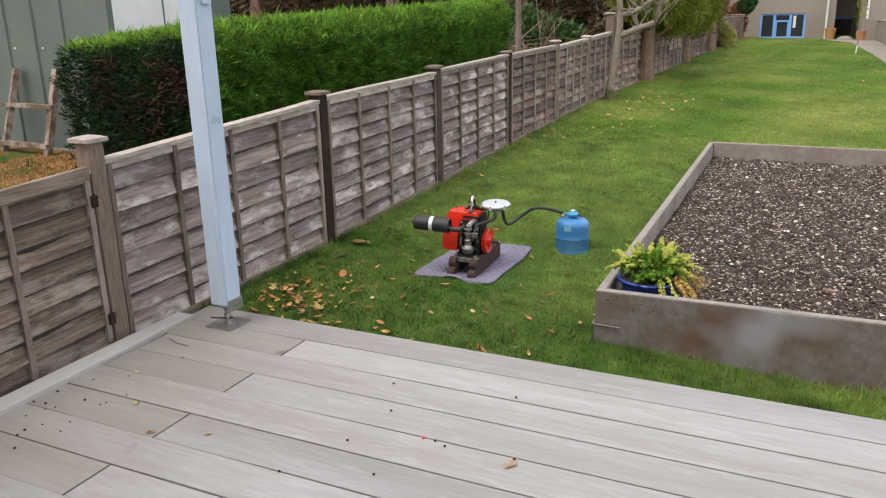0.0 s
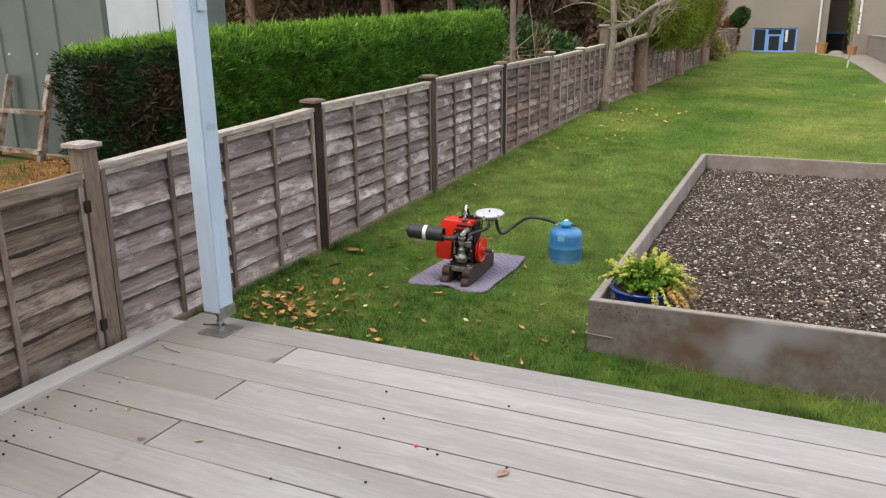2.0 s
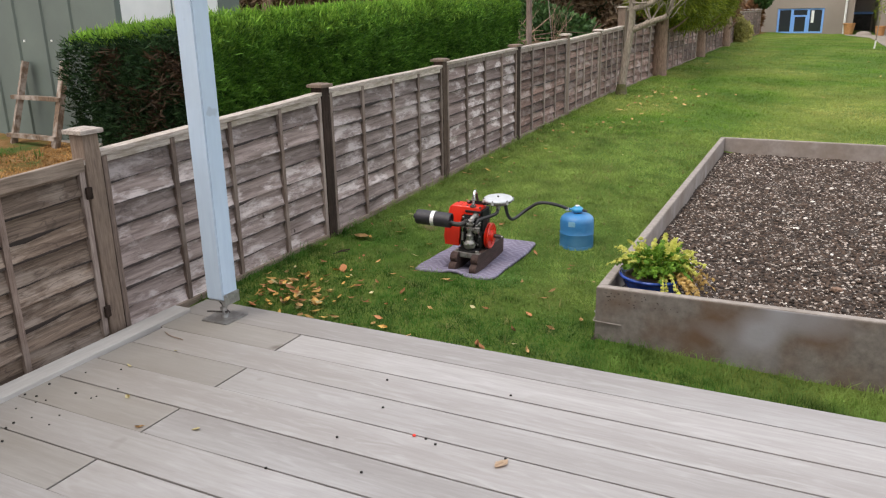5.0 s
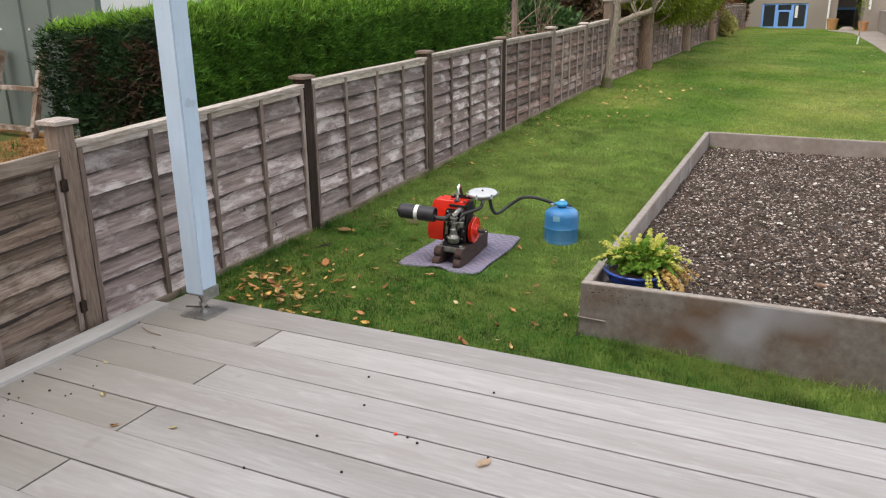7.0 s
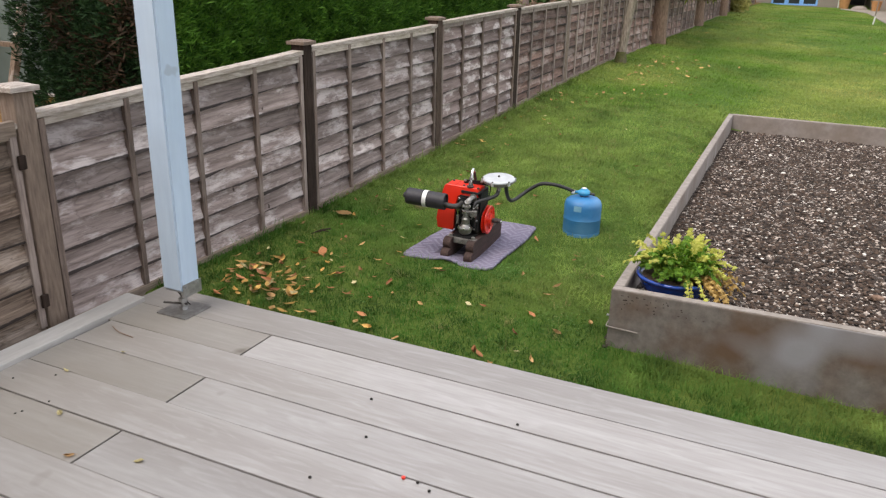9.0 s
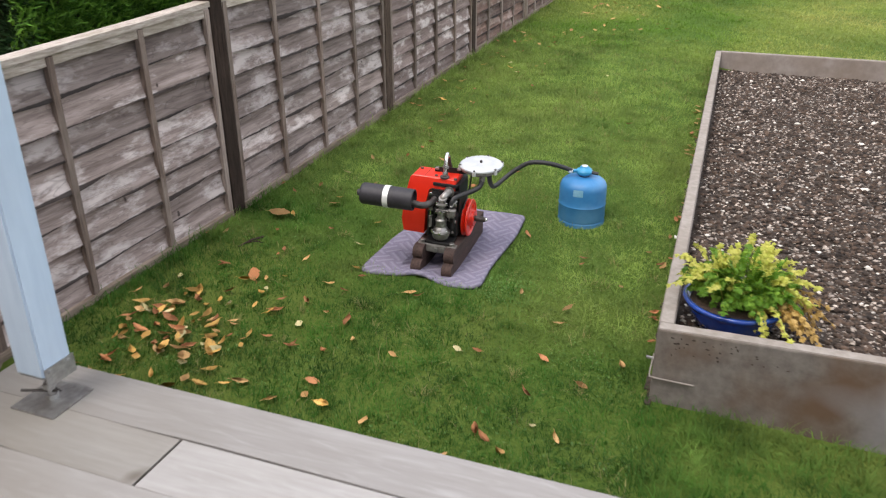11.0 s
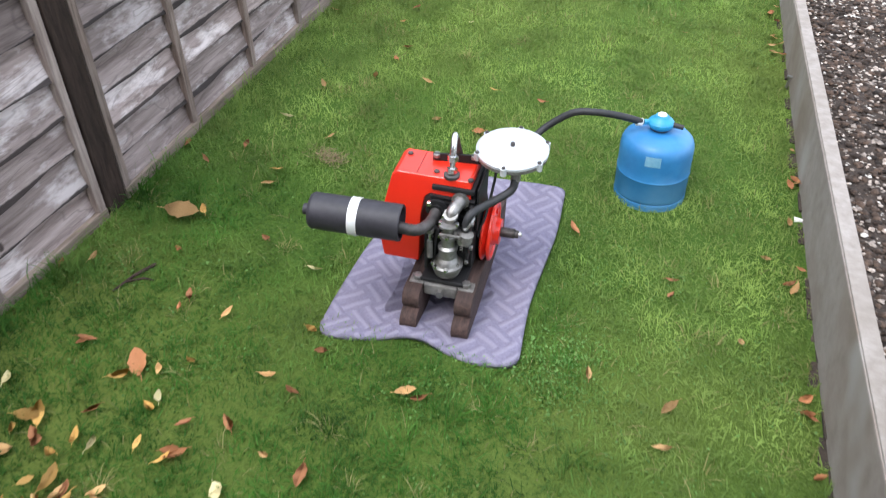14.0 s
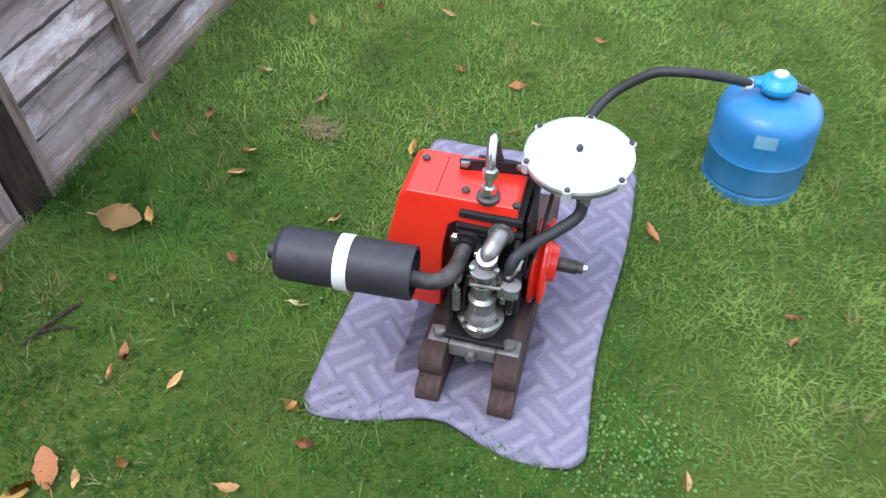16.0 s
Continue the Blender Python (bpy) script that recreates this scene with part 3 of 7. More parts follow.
def lap_boards(length, kinds=7, height=0.148):
    """Thin lap boards with wavy lower edges, alike lengths."""
    out = []
    for k in range(kinds):
        bm = bmesh.new()
        n = 26
        rows = []
        a, b, c = fence_rng.uniform(0, 6), fence_rng.uniform(0, 6), fence_rng.uniform(0.003, 0.009)
        for i in range(n + 1):
            y = length * i / n
            low = c * math.sin(a + y * 5.1) + 0.6 * c * math.sin(b + y * 13) + fence_rng.uniform(-0.003, 0.003)
            warp = 0.003 * math.sin(b + y * 4)
            rows.append([bm.verts.new(v) for v in ((0.041 + warp, y, low), (0.001, y, height), (-0.006, y, height), (0.022 + warp, y, low))])
        for p, q in zip(rows, rows[1:]):
            for i in range(4):
                j = (i + 1) % 4
                bm.faces.new((p[i], q[i], q[j], p[j]))
        bm.faces.new(rows[0])
        bm.faces.new(rows[-1][::-1])
        bmesh.ops.recalc_face_normals(bm, faces=bm.faces)
        out.append(bm)
    return out


def fence_panel(y0, y1, z0, top, x=-0.056, wood=None, battens=3, rows=8, label="", rise=0.0, foot_rise=None, rail=0.040):
    """A lap panel; rise and foot_rise: how much higher its top and its foot stand at the far end, the battens staying upright."""
    wood = wood or M_fence
    length = y1 - y0
    slope = rise / length
    low = slope if foot_rise is None else foot_rise / length
    p = thing("lap_fence", (x, y0, z0), label or "weathered grey-brown lap fence panel between timber posts", "fence", "fences along the lawn")

    def sheared(bm):
        for v in bm.verts:
            t = min(1, max(0, (v.co.z - z0) / (top - z0)))
            v.co.z += (low + (slope - low) * t) * (v.co.y - y0)
        return bm
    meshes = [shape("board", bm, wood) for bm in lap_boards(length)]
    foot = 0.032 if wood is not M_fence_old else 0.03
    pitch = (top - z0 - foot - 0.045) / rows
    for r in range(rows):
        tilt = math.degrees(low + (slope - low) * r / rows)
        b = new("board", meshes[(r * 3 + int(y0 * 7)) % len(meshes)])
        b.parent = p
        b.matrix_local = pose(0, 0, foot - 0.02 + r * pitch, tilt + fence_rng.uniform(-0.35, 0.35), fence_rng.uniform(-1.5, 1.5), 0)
    bw = 0.031
    spots = [bw / 2 + 0.002] + [length * (k + 1) / (battens + 1) + fence_rng.uniform(-0.012, 0.012) for k in range(battens)] + [length - bw / 2 - 0.002]
    for k, s in enumerate(spots):
        t = fence_rng.uniform(-0.006, 0.006)
        bm = box(x + 0.026, x + 0.050, y0 + s - bw / 2, y0 + s + bw / 2, z0 + 0.03, top - 0.03, 0.003)
        for v in bm.verts:
            v.co.y += t * (v.co.z - z0)
        part("batten", sheared(bm), M_batten_pale if wood is M_fence_brown or (k == len(spots) - 1 and y0 < 0) else M_batten, p)
    bm = box(x + 0.0265, x + 0.045, y0, y1, top - 0.022 - rail, top - 0.022, 0.003)
    part("top_rail", sheared(bm), M_capping if wood is M_fence else M_batten_pale if wood in (M_fence_brown, M_fence_flaky) else M_fence_old, p)
    bm = box(x - 0.02, x + 0.056, y0 - 0.004, y1 + 0.004, top - 0.022, top)
    long_edges = [e for e in bm.edges if abs(e.verts[0].co.y - e.verts[1].co.y) > 0.5]
    bmesh.ops.subdivide_edges(bm, edges=long_edges, cuts=7)
    sag, wob = fence_rng.uniform(0.0, 0.002), fence_rng.uniform(0, 6)
    for v in bm.verts:
        t = (v.co.y - y0) / length
        v.co.z += -sag * math.sin(math.pi * min(1, max(0, t))) + 0.0015 * math.sin(t * 9 + wob)
        v.co.x += 0.003 * math.sin(t * 7 + wob)
    part("capping", sheared(bm), M_capping, p, "pale weathered capping strip")
    if wood is not M_fence_old:
        bm = box(x + 0.0265, x + 0.053, y0, y1, z0 - 0.03, z0 + 0.030, 0.004)
        part("gravel_board", sheared(bm), M_rail, p, "tan bottom board")
    return p


def fence_post(y, z0, top, x=-0.05, w=0.092, wood=None, cap=True, label=""):
    p = thing("fence_post", (x, y, z0), label or "square timber fence post with a flat chamfered cap", "fence post", "fence posts")
    part("shaft", box(x - w / 2, x + w / 2, y - w / 2, y + w / 2, z0 - 0.12, top - 0.04, 0.006), wood or M_post, p)
    if cap:
        bm = box(x - w / 2 - 0.02, x + w / 2 + 0.02, y - w / 2 - 0.02, y + w / 2 + 0.02, top - 0.04, top - 0.018, 0.004)
        lathe([(0, 0.012), (w * 0.62, 0.011), (w * 0.93, 0), ], pose(x, y, top - 0.022, 0, 0, 45), 4, bm)
        part("cap", bm, M_capping if wood is M_post else M_post, p, "flat wooden post cap")
    return p


POSTS = [(-1.955, 0.0, 1.075, M_post), (-0.005, 0.0, 1.122, M_post_dark), (1.855, 0.08, 1.188, M_post_mid), (3.69, 0.17, 1.238, M_post_dark), (5.45, 0.24, 1.30, M_post), (6.98, 0.30, 1.318, M_post)]
for y, z, top, wood in POSTS:
    fence_post(y, z, top, wood=wood, label="dark-stained square fence post with a weathered cap" if wood in (M_post_dark, M_post_mid) else "")
# each panel: its two ends, foot, height of the capping at the near end, and how much that rises
for y0, y1, z0, top, rise, low, wood in ((-1.905, -0.055, -0.02, 0.947, 0.103, 0.03, M_fence), (0.045, 1.805, 0.02, 1.068, 0.050, 0.075, M_fence), (1.905, 3.64, 0.10, 1.137, 0.055, 0.075, M_fence_flaky),
                                         (3.74, 5.40, 0.185, 1.190, 0.038, 0.06, M_fence_brown), (5.50, 6.93, 0.255, 1.217, 0.052, 0.06, M_fence_brown), (7.03, 8.31, 0.315, 1.279, 0.051, 0.03, M_fence_brown)):
    fence_panel(y0, y1, z0, top, rows=8 if y0 < -1 else 9, wood=wood, rise=rise, foot_rise=low)
# the older panel beside the deck, with a broad top rail and iron brackets
old = fence_panel(-3.85, -2.005, -0.11, 0.812, x=-0.064, wood=M_fence_old, battens=3, rows=8, label="brown weathered lap fence panel with a broad top rail", rise=0.10)
bm = box(-0.036, -0.004, -3.85, -2.01, 0.762, 0.826, 0.004)
for v in bm.verts:
    v.co.z += 0.0545 * (v.co.y + 3.85)
part("broad_rail", bm, M_rail, old, "broad split top rail")
fence_panel(-5.90, -4.0, 0.0, 0.80, x=-0.064, wood=M_fence_old, battens=3, rows=7, label="brown weathered lap fence panel beside the deck")
fence_post(-3.925, 0.0, 0.97, wood=M_post)
fence_post(-5.95, 0.0, 0.95, wood=M_post)
part("bracket", box(-0.010, 0.004, -2.025, -1.99, 0.725, 0.785, 0.006), M_post_dark, old, "dark rusty panel bracket")
part("bracket", box(-0.010, 0.004, -2.025, -1.99, 0.115, 0.175, 0.006), M_post_dark, old, "dark rusty panel bracket")
# the far run: a tall double post, then plainer panels
fence_post(8.37, 0.30, 1.64, w=0.12, wood=M_post, label="tall brown timber gate post in the fence")
fence_post(8.57, 0.30, 1.60, w=0.10, wood=M_post, label="tall brown timber gate post in the fence")
y = 8.64
while y < 33:
    z, x = gz(0, y), -0.056 - 0.0115 * (y - 8)
    fence_panel(y, y + 1.75, z, z + 1.0, x=x, battens=2, rows=7, wood=M_fence_brown)
    fence_post(y + 1.80, z, z + 1.08, x=x, wood=M_post)
    y += 1.86

# ---- deck ----
deck = thing("deck", (0.31, -1.43, 0.0), "pale grey wood-grain composite deck boards with narrow gaps", "deck", kind="structure")
DECK_Z = 0.030
DECK = pose(0.30, -1.432, DECK_Z, 0, 0, 0.5)
deck_rng = random.Random(8)
PITCH, JOINT = 0.2062, 0.605


def deck_gap(k, u):
    """The width of the gap behind board row k at u, fitted to how plainly each line shows from the camera."""
    if k % 2:
        return (0.0014, 0.003, 0.0075, 0.007)[(k // 2) % 4] if u < JOINT else 0.0088 + 0.0016 * math.sin(u * 1.9 + k)
    return 0.0040 if u < 0.15 else 0.0007 if u < 0.95 else 0.0007 + 0.0070 * min(1, (u - 0.95) / 0.35)


def deck_board(u0, u1, r, mat=None):
    """A board in the deck's own axes: u along it, v from the front edge backwards."""
    v0 = -r * PITCH
    bm = box(u0 + 0.005, u1 - 0.005, v0 - PITCH, v0, -0.032, 0.0, 0.0022)
    bmesh.ops.subdivide_edges(bm, edges=[e for e in bm.edges if abs(e.verts[0].co.x - e.verts[1].co.x) > 0.4], cuts=11)
    for v in bm.verts:
        if v.co.y < v0 - PITCH / 2:
            v.co.y += deck_gap(r + 1, v.co.x)
    bm.transform(DECK @ pose(0, 0, deck_rng.uniform(-0.001, 0.001)))
    part("board", bm, mat or M_deck, deck)


for r in range(23):
    left = -0.118 - 0.03 * (0.2 * r - 0.4) if r > 1 else -0.20
    if r == 0:
        deck_board(left, 3.4, r)
        deck_board(3.4, 7.0, r)
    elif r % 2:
        deck_board(left, JOINT, r, M_deck_shaded)
        deck_board(JOINT, 4.145, r)
        deck_board(4.145, 7.0, r)
    else:
        deck_board(left, 3.9 if r % 4 else 4.3, r)
        deck_board(3.9 if r % 4 else 4.3, 7.0, r)
bm = box(-0.20, 7.0, -4.75, -0.02, -0.20, -0.034)
bm.transform(DECK)
part("substructure", bm, M_under, deck)
bm = box(0.050, 0.163, -6.2, -1.62, -0.05, DECK_Z + 0.021, 0.004)
for v in bm.verts:
    v.co.x += -0.03 * (v.co.y + 1.62)
part("edging_board", bm, M_edging, deck, "raised edging board along the fence")
# unseen wall added at the camera's back; its height and return darken the deck
bm = box(-0.3, 7.3, -6.4, -6.2, -0.1, 4.6)
box(-0.5, -0.3, -6.4, -4.3, -0.1, 3.4, bm=bm)
solid("wall_south", bm, M_render, (3, -6.3, 0), "unseen plain wall added behind the deck to dim it", "wall", kind="structure")

# ---- the pale blue post on its adjustable foot ----
PX, PY = 0.396, -1.612
TURN_P = Matrix.Rotation(radians(0.5), 4, "Z")
bpost = thing("veranda_post", (PX, PY, DECK_Z), "pale blue painted square timber post on an adjustable steel foot", "post")


def post_block(x, y, z, sx, sy, sz, bevel=0.0):
    bm = bmesh.new()
    bmesh.ops.create_cube(bm, size=1, matrix=Matrix.Translation((PX, PY, 0)) @ TURN_P @ Matrix.Translation((x, y, z)) @ Matrix.Diagonal((sx, sy, sz, 1)))
    if bevel:
        bmesh.ops.bevel(bm, geom=list(bm.edges), offset=bevel, segments=2, affect="EDGES")
    return bm


part("shaft", post_block(0, 0, 0.150 + 1.3, 0.112, 0.112, 2.6, 0.006), M_blue_post, bpost)
part("foot_plate", post_block(0, 0, DECK_Z + 0.004, 0.168, 0.168, 0.006), M_zinc, bpost, "galvanised square foot plate")
part("head_plate", post_block(0, 0, 0.146, 0.10, 0.10, 0.006), M_zinc, bpost)
part("side_flange", post_block(0.0585, 0.004, 0.150, 0.005, 0.112, 0.062), M_zinc, bpost, "grey steel flange on the post's foot")
for y in (-0.035, 0.04):
    part("flange_bolt", lathe([(0, 0), (0.007, 0), (0.007, 0.005), (0, 0.006)], Matrix.Translation((PX + 0.061, PY + y, 0.168)) @ Matrix.Rotation(radians(90), 4, "Y"), 6), M_zinc, bpost)
part("threaded_rod", tube([(PX, PY, DECK_Z + 0.005), (PX, PY, 0.146)], 0.010, 12), M_zinc, bpost)
part("nut", lathe([(0, 0), (0.02, 0), (0.02, 0.018), (0, 0.018)], pose(PX, PY, 0.075), 6), M_zinc, bpost)
part("nut", lathe([(0, 0), (0.02, 0), (0.02, 0.016), (0, 0.016)], pose(PX, PY, DECK_Z + 0.007), 6), M_zinc, bpost)
part("bracket", box(PX + 0.057, PX + 0.073, PY - 0.02, PY + 0.035, 1.66, 1.76, 0.004), M_blue_post, bpost, "painted brace end")
part("hook", tube(curve([(PX - 0.01, PY - 0.03, 0.15), (PX - 0.005, PY - 0.015, 0.12), (PX + 0.01, PY + 0.0, 0.085), (PX + 0.03, PY + 0.012, 0.06)], 4), 0.003, 6), M_pipe, bpost, "bent wire hook")
part("lever", tube([(PX - 0.085, PY - 0.035, 0.066), (PX + 0.02, PY + 0.005, 0.064)], 0.005, 8), M_pipe, bpost, "dark steel locking lever")

# ---- raised bed ----
B0, B1, BX1 = (2.148, -0.715), (2.148, 4.745), 5.9
SIDE, BACK = -0.019, -0.012
bed = thing("raised_bed", (B0[0], B0[1], gz(2.13, -0.6)), "raised bed of stained concrete gravel boards on the lawn", "raised bed")
BT, BTOP, BLOW = 0.052, 0.157, -0.32
bm = box(B0[0], B0[0] + BT, B0[1] + BT + 0.002, B1[1], BLOW, BTOP, 0.006)
for v in bm.verts:
    v.co.x += (v.co.y - B0[1]) * SIDE
part("side_board", bm, M_concrete_side, bed)
front_turn = 0.033
bm = box(B0[0], BX1, B0[1], B0[1] + BT, BLOW, BTOP + 0.001, 0.006)
for v in bm.verts:
    v.co.y += (v.co.x - B0[0]) * front_turn
part("front_board", bm, M_concrete, bed, "rust-stained concrete front board")
bm = box(B0[0] + BT + 0.002 - 0.104, BX1, B1[1] - BT, B1[1], BLOW, BTOP + 0.001, 0.006)
for v in bm.verts:
    v.co.y += (v.co.x - B0[0]) * BACK
part("back_board", bm, M_concrete_side, bed)
bm = box(BX1 - BT, BX1, B0[1] + 0.18, B1[1] - 0.10, BLOW, BTOP - 0.002, 0.006)
part("side_board", bm, M_concrete_side, bed)
for a, b, slope, side in (((B0[0] + 0.004, B0[0] + BT - 0.004), (B0[1] + BT, B1[1]), 0, SIDE), ((B0[0] + 0.004, BX1), (B0[1] + 0.004, B0[1] + BT - 0.004), front_turn, 0), ((B0[0] - 0.096, BX1), (B1[1] - BT + 0.004, B1[1] - 0.004), BACK, 0)):
    bm = box(a[0], a[1], b[0], b[1], BTOP - 0.01, BTOP + 0.005, 0.003)
    for v in bm.verts:
        v.co.x, v.co.y = v.co.x + (v.co.y - B0[1]) * side, v.co.y + (v.co.x - B0[0]) * slope
    part("top_edge", bm, M_concrete_top, bed, "pale top edge")
bm = bmesh.new()
for k in range(60):
    y = B0[1] - 0.03 + 5.2 * k / 60
    left = B0[0] + SIDE * (y - B0[1])
    box(left - 0.012 - 0.009 * math.sin(k * 1.7) - 0.006 * math.sin(k * 4.1), left + 0.01, y, y + 0.095, -0.30, gz(2.1, y) + 0.004 + 0.005 * math.sin(k * 2.3), bm=bm, turn=Matrix.Rotation(0.12 * math.sin(k * 3.7), 4, "Y"))
solid("edge_trench", bm, M_earth, (2.1, 2, -0.1), "bare dark earth along the foot of the raised bed", "soil", kind="stuff")
# the bent steel strap that holds the corner
bm = tube([(2.139, -0.58, -0.020), (2.139, -0.695, -0.026), (2.142, -0.722, -0.027), (2.164, -0.724, -0.028), (2.289, -0.718, -0.034)], 0.0028, 8)
strap_rng = random.Random(21)
pits = bmesh.new()
for k in range(30):
    px, pz = B0[0] + 0.05 + abs(strap_rng.gauss(0, 0.16)), BTOP - 0.018 - abs(strap_rng.gauss(0, 0.035))
    lathe([(0, 0.0012), (1.0, 0.0008), (1.2, -0.001)], pose(px, B0[1] + (px - B0[0]) * front_turn - 0.0004, pz, 90, 0, strap_rng.uniform(0, 1)) @ Matrix.Diagonal((strap_rng.uniform(0.002, 0.0065), strap_rng.uniform(0.0015, 0.0035), 1, 1)), 7, pits)
pits = part("spall_marks", pits, M_earth, bed, "small dark pits in the concrete")
tagged(pits, "small dark pits in the concrete", kind="stuff")
part("strap", bm, M_concrete_top, bed, "bent pale corner strap")
part("strap_bolt", tube([(2.146, -0.61, -0.02), (2.116, -0.61, -0.02)], [0.004, 0.006], 8), M_zinc, bed)
part("strap_bolt", tube([(2.122, 0.68, -0.085), (2.095, 0.68, -0.087)], [0.005, 0.012], 8), M_white_plastic, bed, "pale cap on the bed's side")
part("strap_bolt", tube([(2.105, 1.592, 0.012), (2.084, 1.592, 0.012)], [0.006, 0.008], 8), M_zinc, bed)
part("strap_bolt", tube([(2.094, 1.592, 0.014), (2.090, 1.592, -0.035)], [0.005, 0.005], 8), M_zinc, bed)


def soil_height(x, y):
    x, y = np.asarray(x, float), np.asarray(y, float)
    z = 0.040 - 0.010 * (y + 0.6) + 0.010 * np.sin(x * 5 + y * 2.1) * np.sin(y * 3.3 - x) + 0.006 * np.sin(9 * x + 1) * np.sin(8 * y)
    mound = np.exp(-(((x - 2.38) / 0.17) ** 2 + ((y + 0.43) / 0.17) ** 2) ** 2)
    return z + (0.064 - z) * mound


def soil_bed():
    xs, ys = np.linspace(B0[0] + 0.02, BX1 - 0.02, 120), np.linspace(0, 1, 160)
    gx, s = np.meshgrid(xs, ys)
    lo = B0[1] + 0.03 + (gx - B0[0]) * front_turn
    hi = B1[1] - 0.03 + (gx - B0[0]) * BACK
    gy = lo + (hi - lo) * s
    gx = gx + (gy - B0[1]) * SIDE * (gx < 4)
    rng = np.random.default_rng(3)
    z = soil_height(gx, gy) + rng.normal(0, 0.004, gx.shape)
    w, h = len(xs), len(ys)
    i = (np.arange(h - 1)[:, None] * w + np.arange(w - 1)[None, :]).ravel()
    me = flat_mesh("soil", np.stack([gx, gy, z], -1).reshape(-1, 3), np.stack([i, i + 1, i + w + 1, i + w], -1), M_soil)
    ob = new("soil", me)
    return tagged(ob, "dark stony soil filling the raised bed", "soil", kind="stuff")


soil_bed()


def lumps(name, count, size, mat, seed, area, label, category):
    """Many small angular lumps in one mesh, lying on the soil."""
    rng = np.random.default_rng(seed)
    base = np.array([(1, 0, 0), (-1, 0, 0), (0, 1, 0), (0, -1, 0), (0, 0, 1), (0, 0, -1), (.6, .6, .55), (-.6, .6, .5), (.6, -.6, .5), (-.6, -.6, .55)], float)
    tri = np.array([(0, 6, 8), (4, 6, 7), (4, 7, 9), (4, 9, 8), (4, 8, 6), (1, 9, 7), (2, 7, 6), (3, 8, 9), (0, 2, 6), (0, 8, 3), (1, 7, 2), (1, 3, 9)])
    u = rng.random((count, 2))
    x = area[0] + (area[1] - area[0]) * u[:, 0]
    lo = B0[1] + 0.06 + (x - B0[0]) * front_turn
    hi = B1[1] - 0.06 + (x - B0[0]) * BACK
    y = lo + (hi - lo) * u[:, 1] ** area[2]
    x = x + (y - B0[1]) * SIDE
    s = size * np.minimum(np.exp(rng.normal(0, 0.42, count)), 1.9)
    z = soil_height(x, y) + s * 0.25
    v = base[None] * (1 + rng.normal(0, 0.22, (count, 10, 3))) * s[:, None, None] * np.array([1, 0.8, 0.6])
    a = rng.random(count) * math.tau
    c, d = np.cos(a)[:, None], np.sin(a)[:, None]
    v = np.stack([v[..., 0] * c - v[..., 1] * d, v[..., 0] * d + v[..., 1] * c, v[..., 2]], -1) + np.stack([x, y, z], -1)[:, None]
    f = tri[None] + 10 * np.arange(count)[:, None, None]
    ob = new(name, flat_mesh(name, v.reshape(-1, 3), f.reshape(-1, 3), mat))
    return tagged(ob, label, category, kind="stuff")


lumps("soil_clods", 36000, 0.0095, M_clod, 1, (B0[0] + 0.07, 5.0, 1.25), "crumbly dark clods of earth on the bed", "soil")
lumps("soil_stones", 22000, 0.0070, M_stone, 2, (B0[0] + 0.07, 5.0, 1.2), "brown-grey gravel scattered over the soil", "stones")
lumps("soil_chips", 3600, 0.0056, M_flint, 3, (B0[0] + 0.07, 5.0, 1.25), "small pale flint chips on the soil", "stones")
lumps("soil_flints", 260, 0.0125, M_flint, 4, (B0[0] + 0.1, 5.0, 1.25), "larger pale flints lying on the soil", "stones")
bm = bmesh.new()
bmesh.ops.create_icosphere(bm, subdivisions=1, radius=0.03, matrix=Matrix.Translation((3.29, 0.08, 0.045)) @ Matrix.Diagonal((1.2, 0.8, 0.7, 1)))
solid("brick_shard", bm, M_bark_brown, (3.29, 0.08, 0.03), "brown brick shard lying on the soil", "stone")


# ---- leafy masses ----
def sprays(points, normals, rng, per=5, length=0.08, width=0.012, up=0.5, wild=0.6):
    """Tufts of narrow leaves at points: verts and triangles."""
    n = len(points) * per
    p = np.repeat(points, per, 0) + rng.normal(0, length * 0.25, (n, 3))
    d = np.repeat(normals, per, 0) + rng.normal(0, wild, (n, 3)) + np.array([0, 0, up])
    d /= np.linalg.norm(d, axis=1, keepdims=True)
    side = np.cross(d, rng.normal(0, 1, (n, 3)))
    side /= np.linalg.norm(side, axis=1, keepdims=True) + 1e-9
    ln = length * np.exp(rng.normal(0, 0.3, (n, 1)))
    w = width * np.exp(rng.normal(0, 0.25, (n, 1)))
    v = np.stack([p - side * w * 0.3, p + d * ln * 0.55 + side * w, p + d * ln, p + d * ln * 0.5 - side * w], 1)
    f = np.arange(n * 4).reshape(-1, 4)
    return v.reshape(-1, 3), f


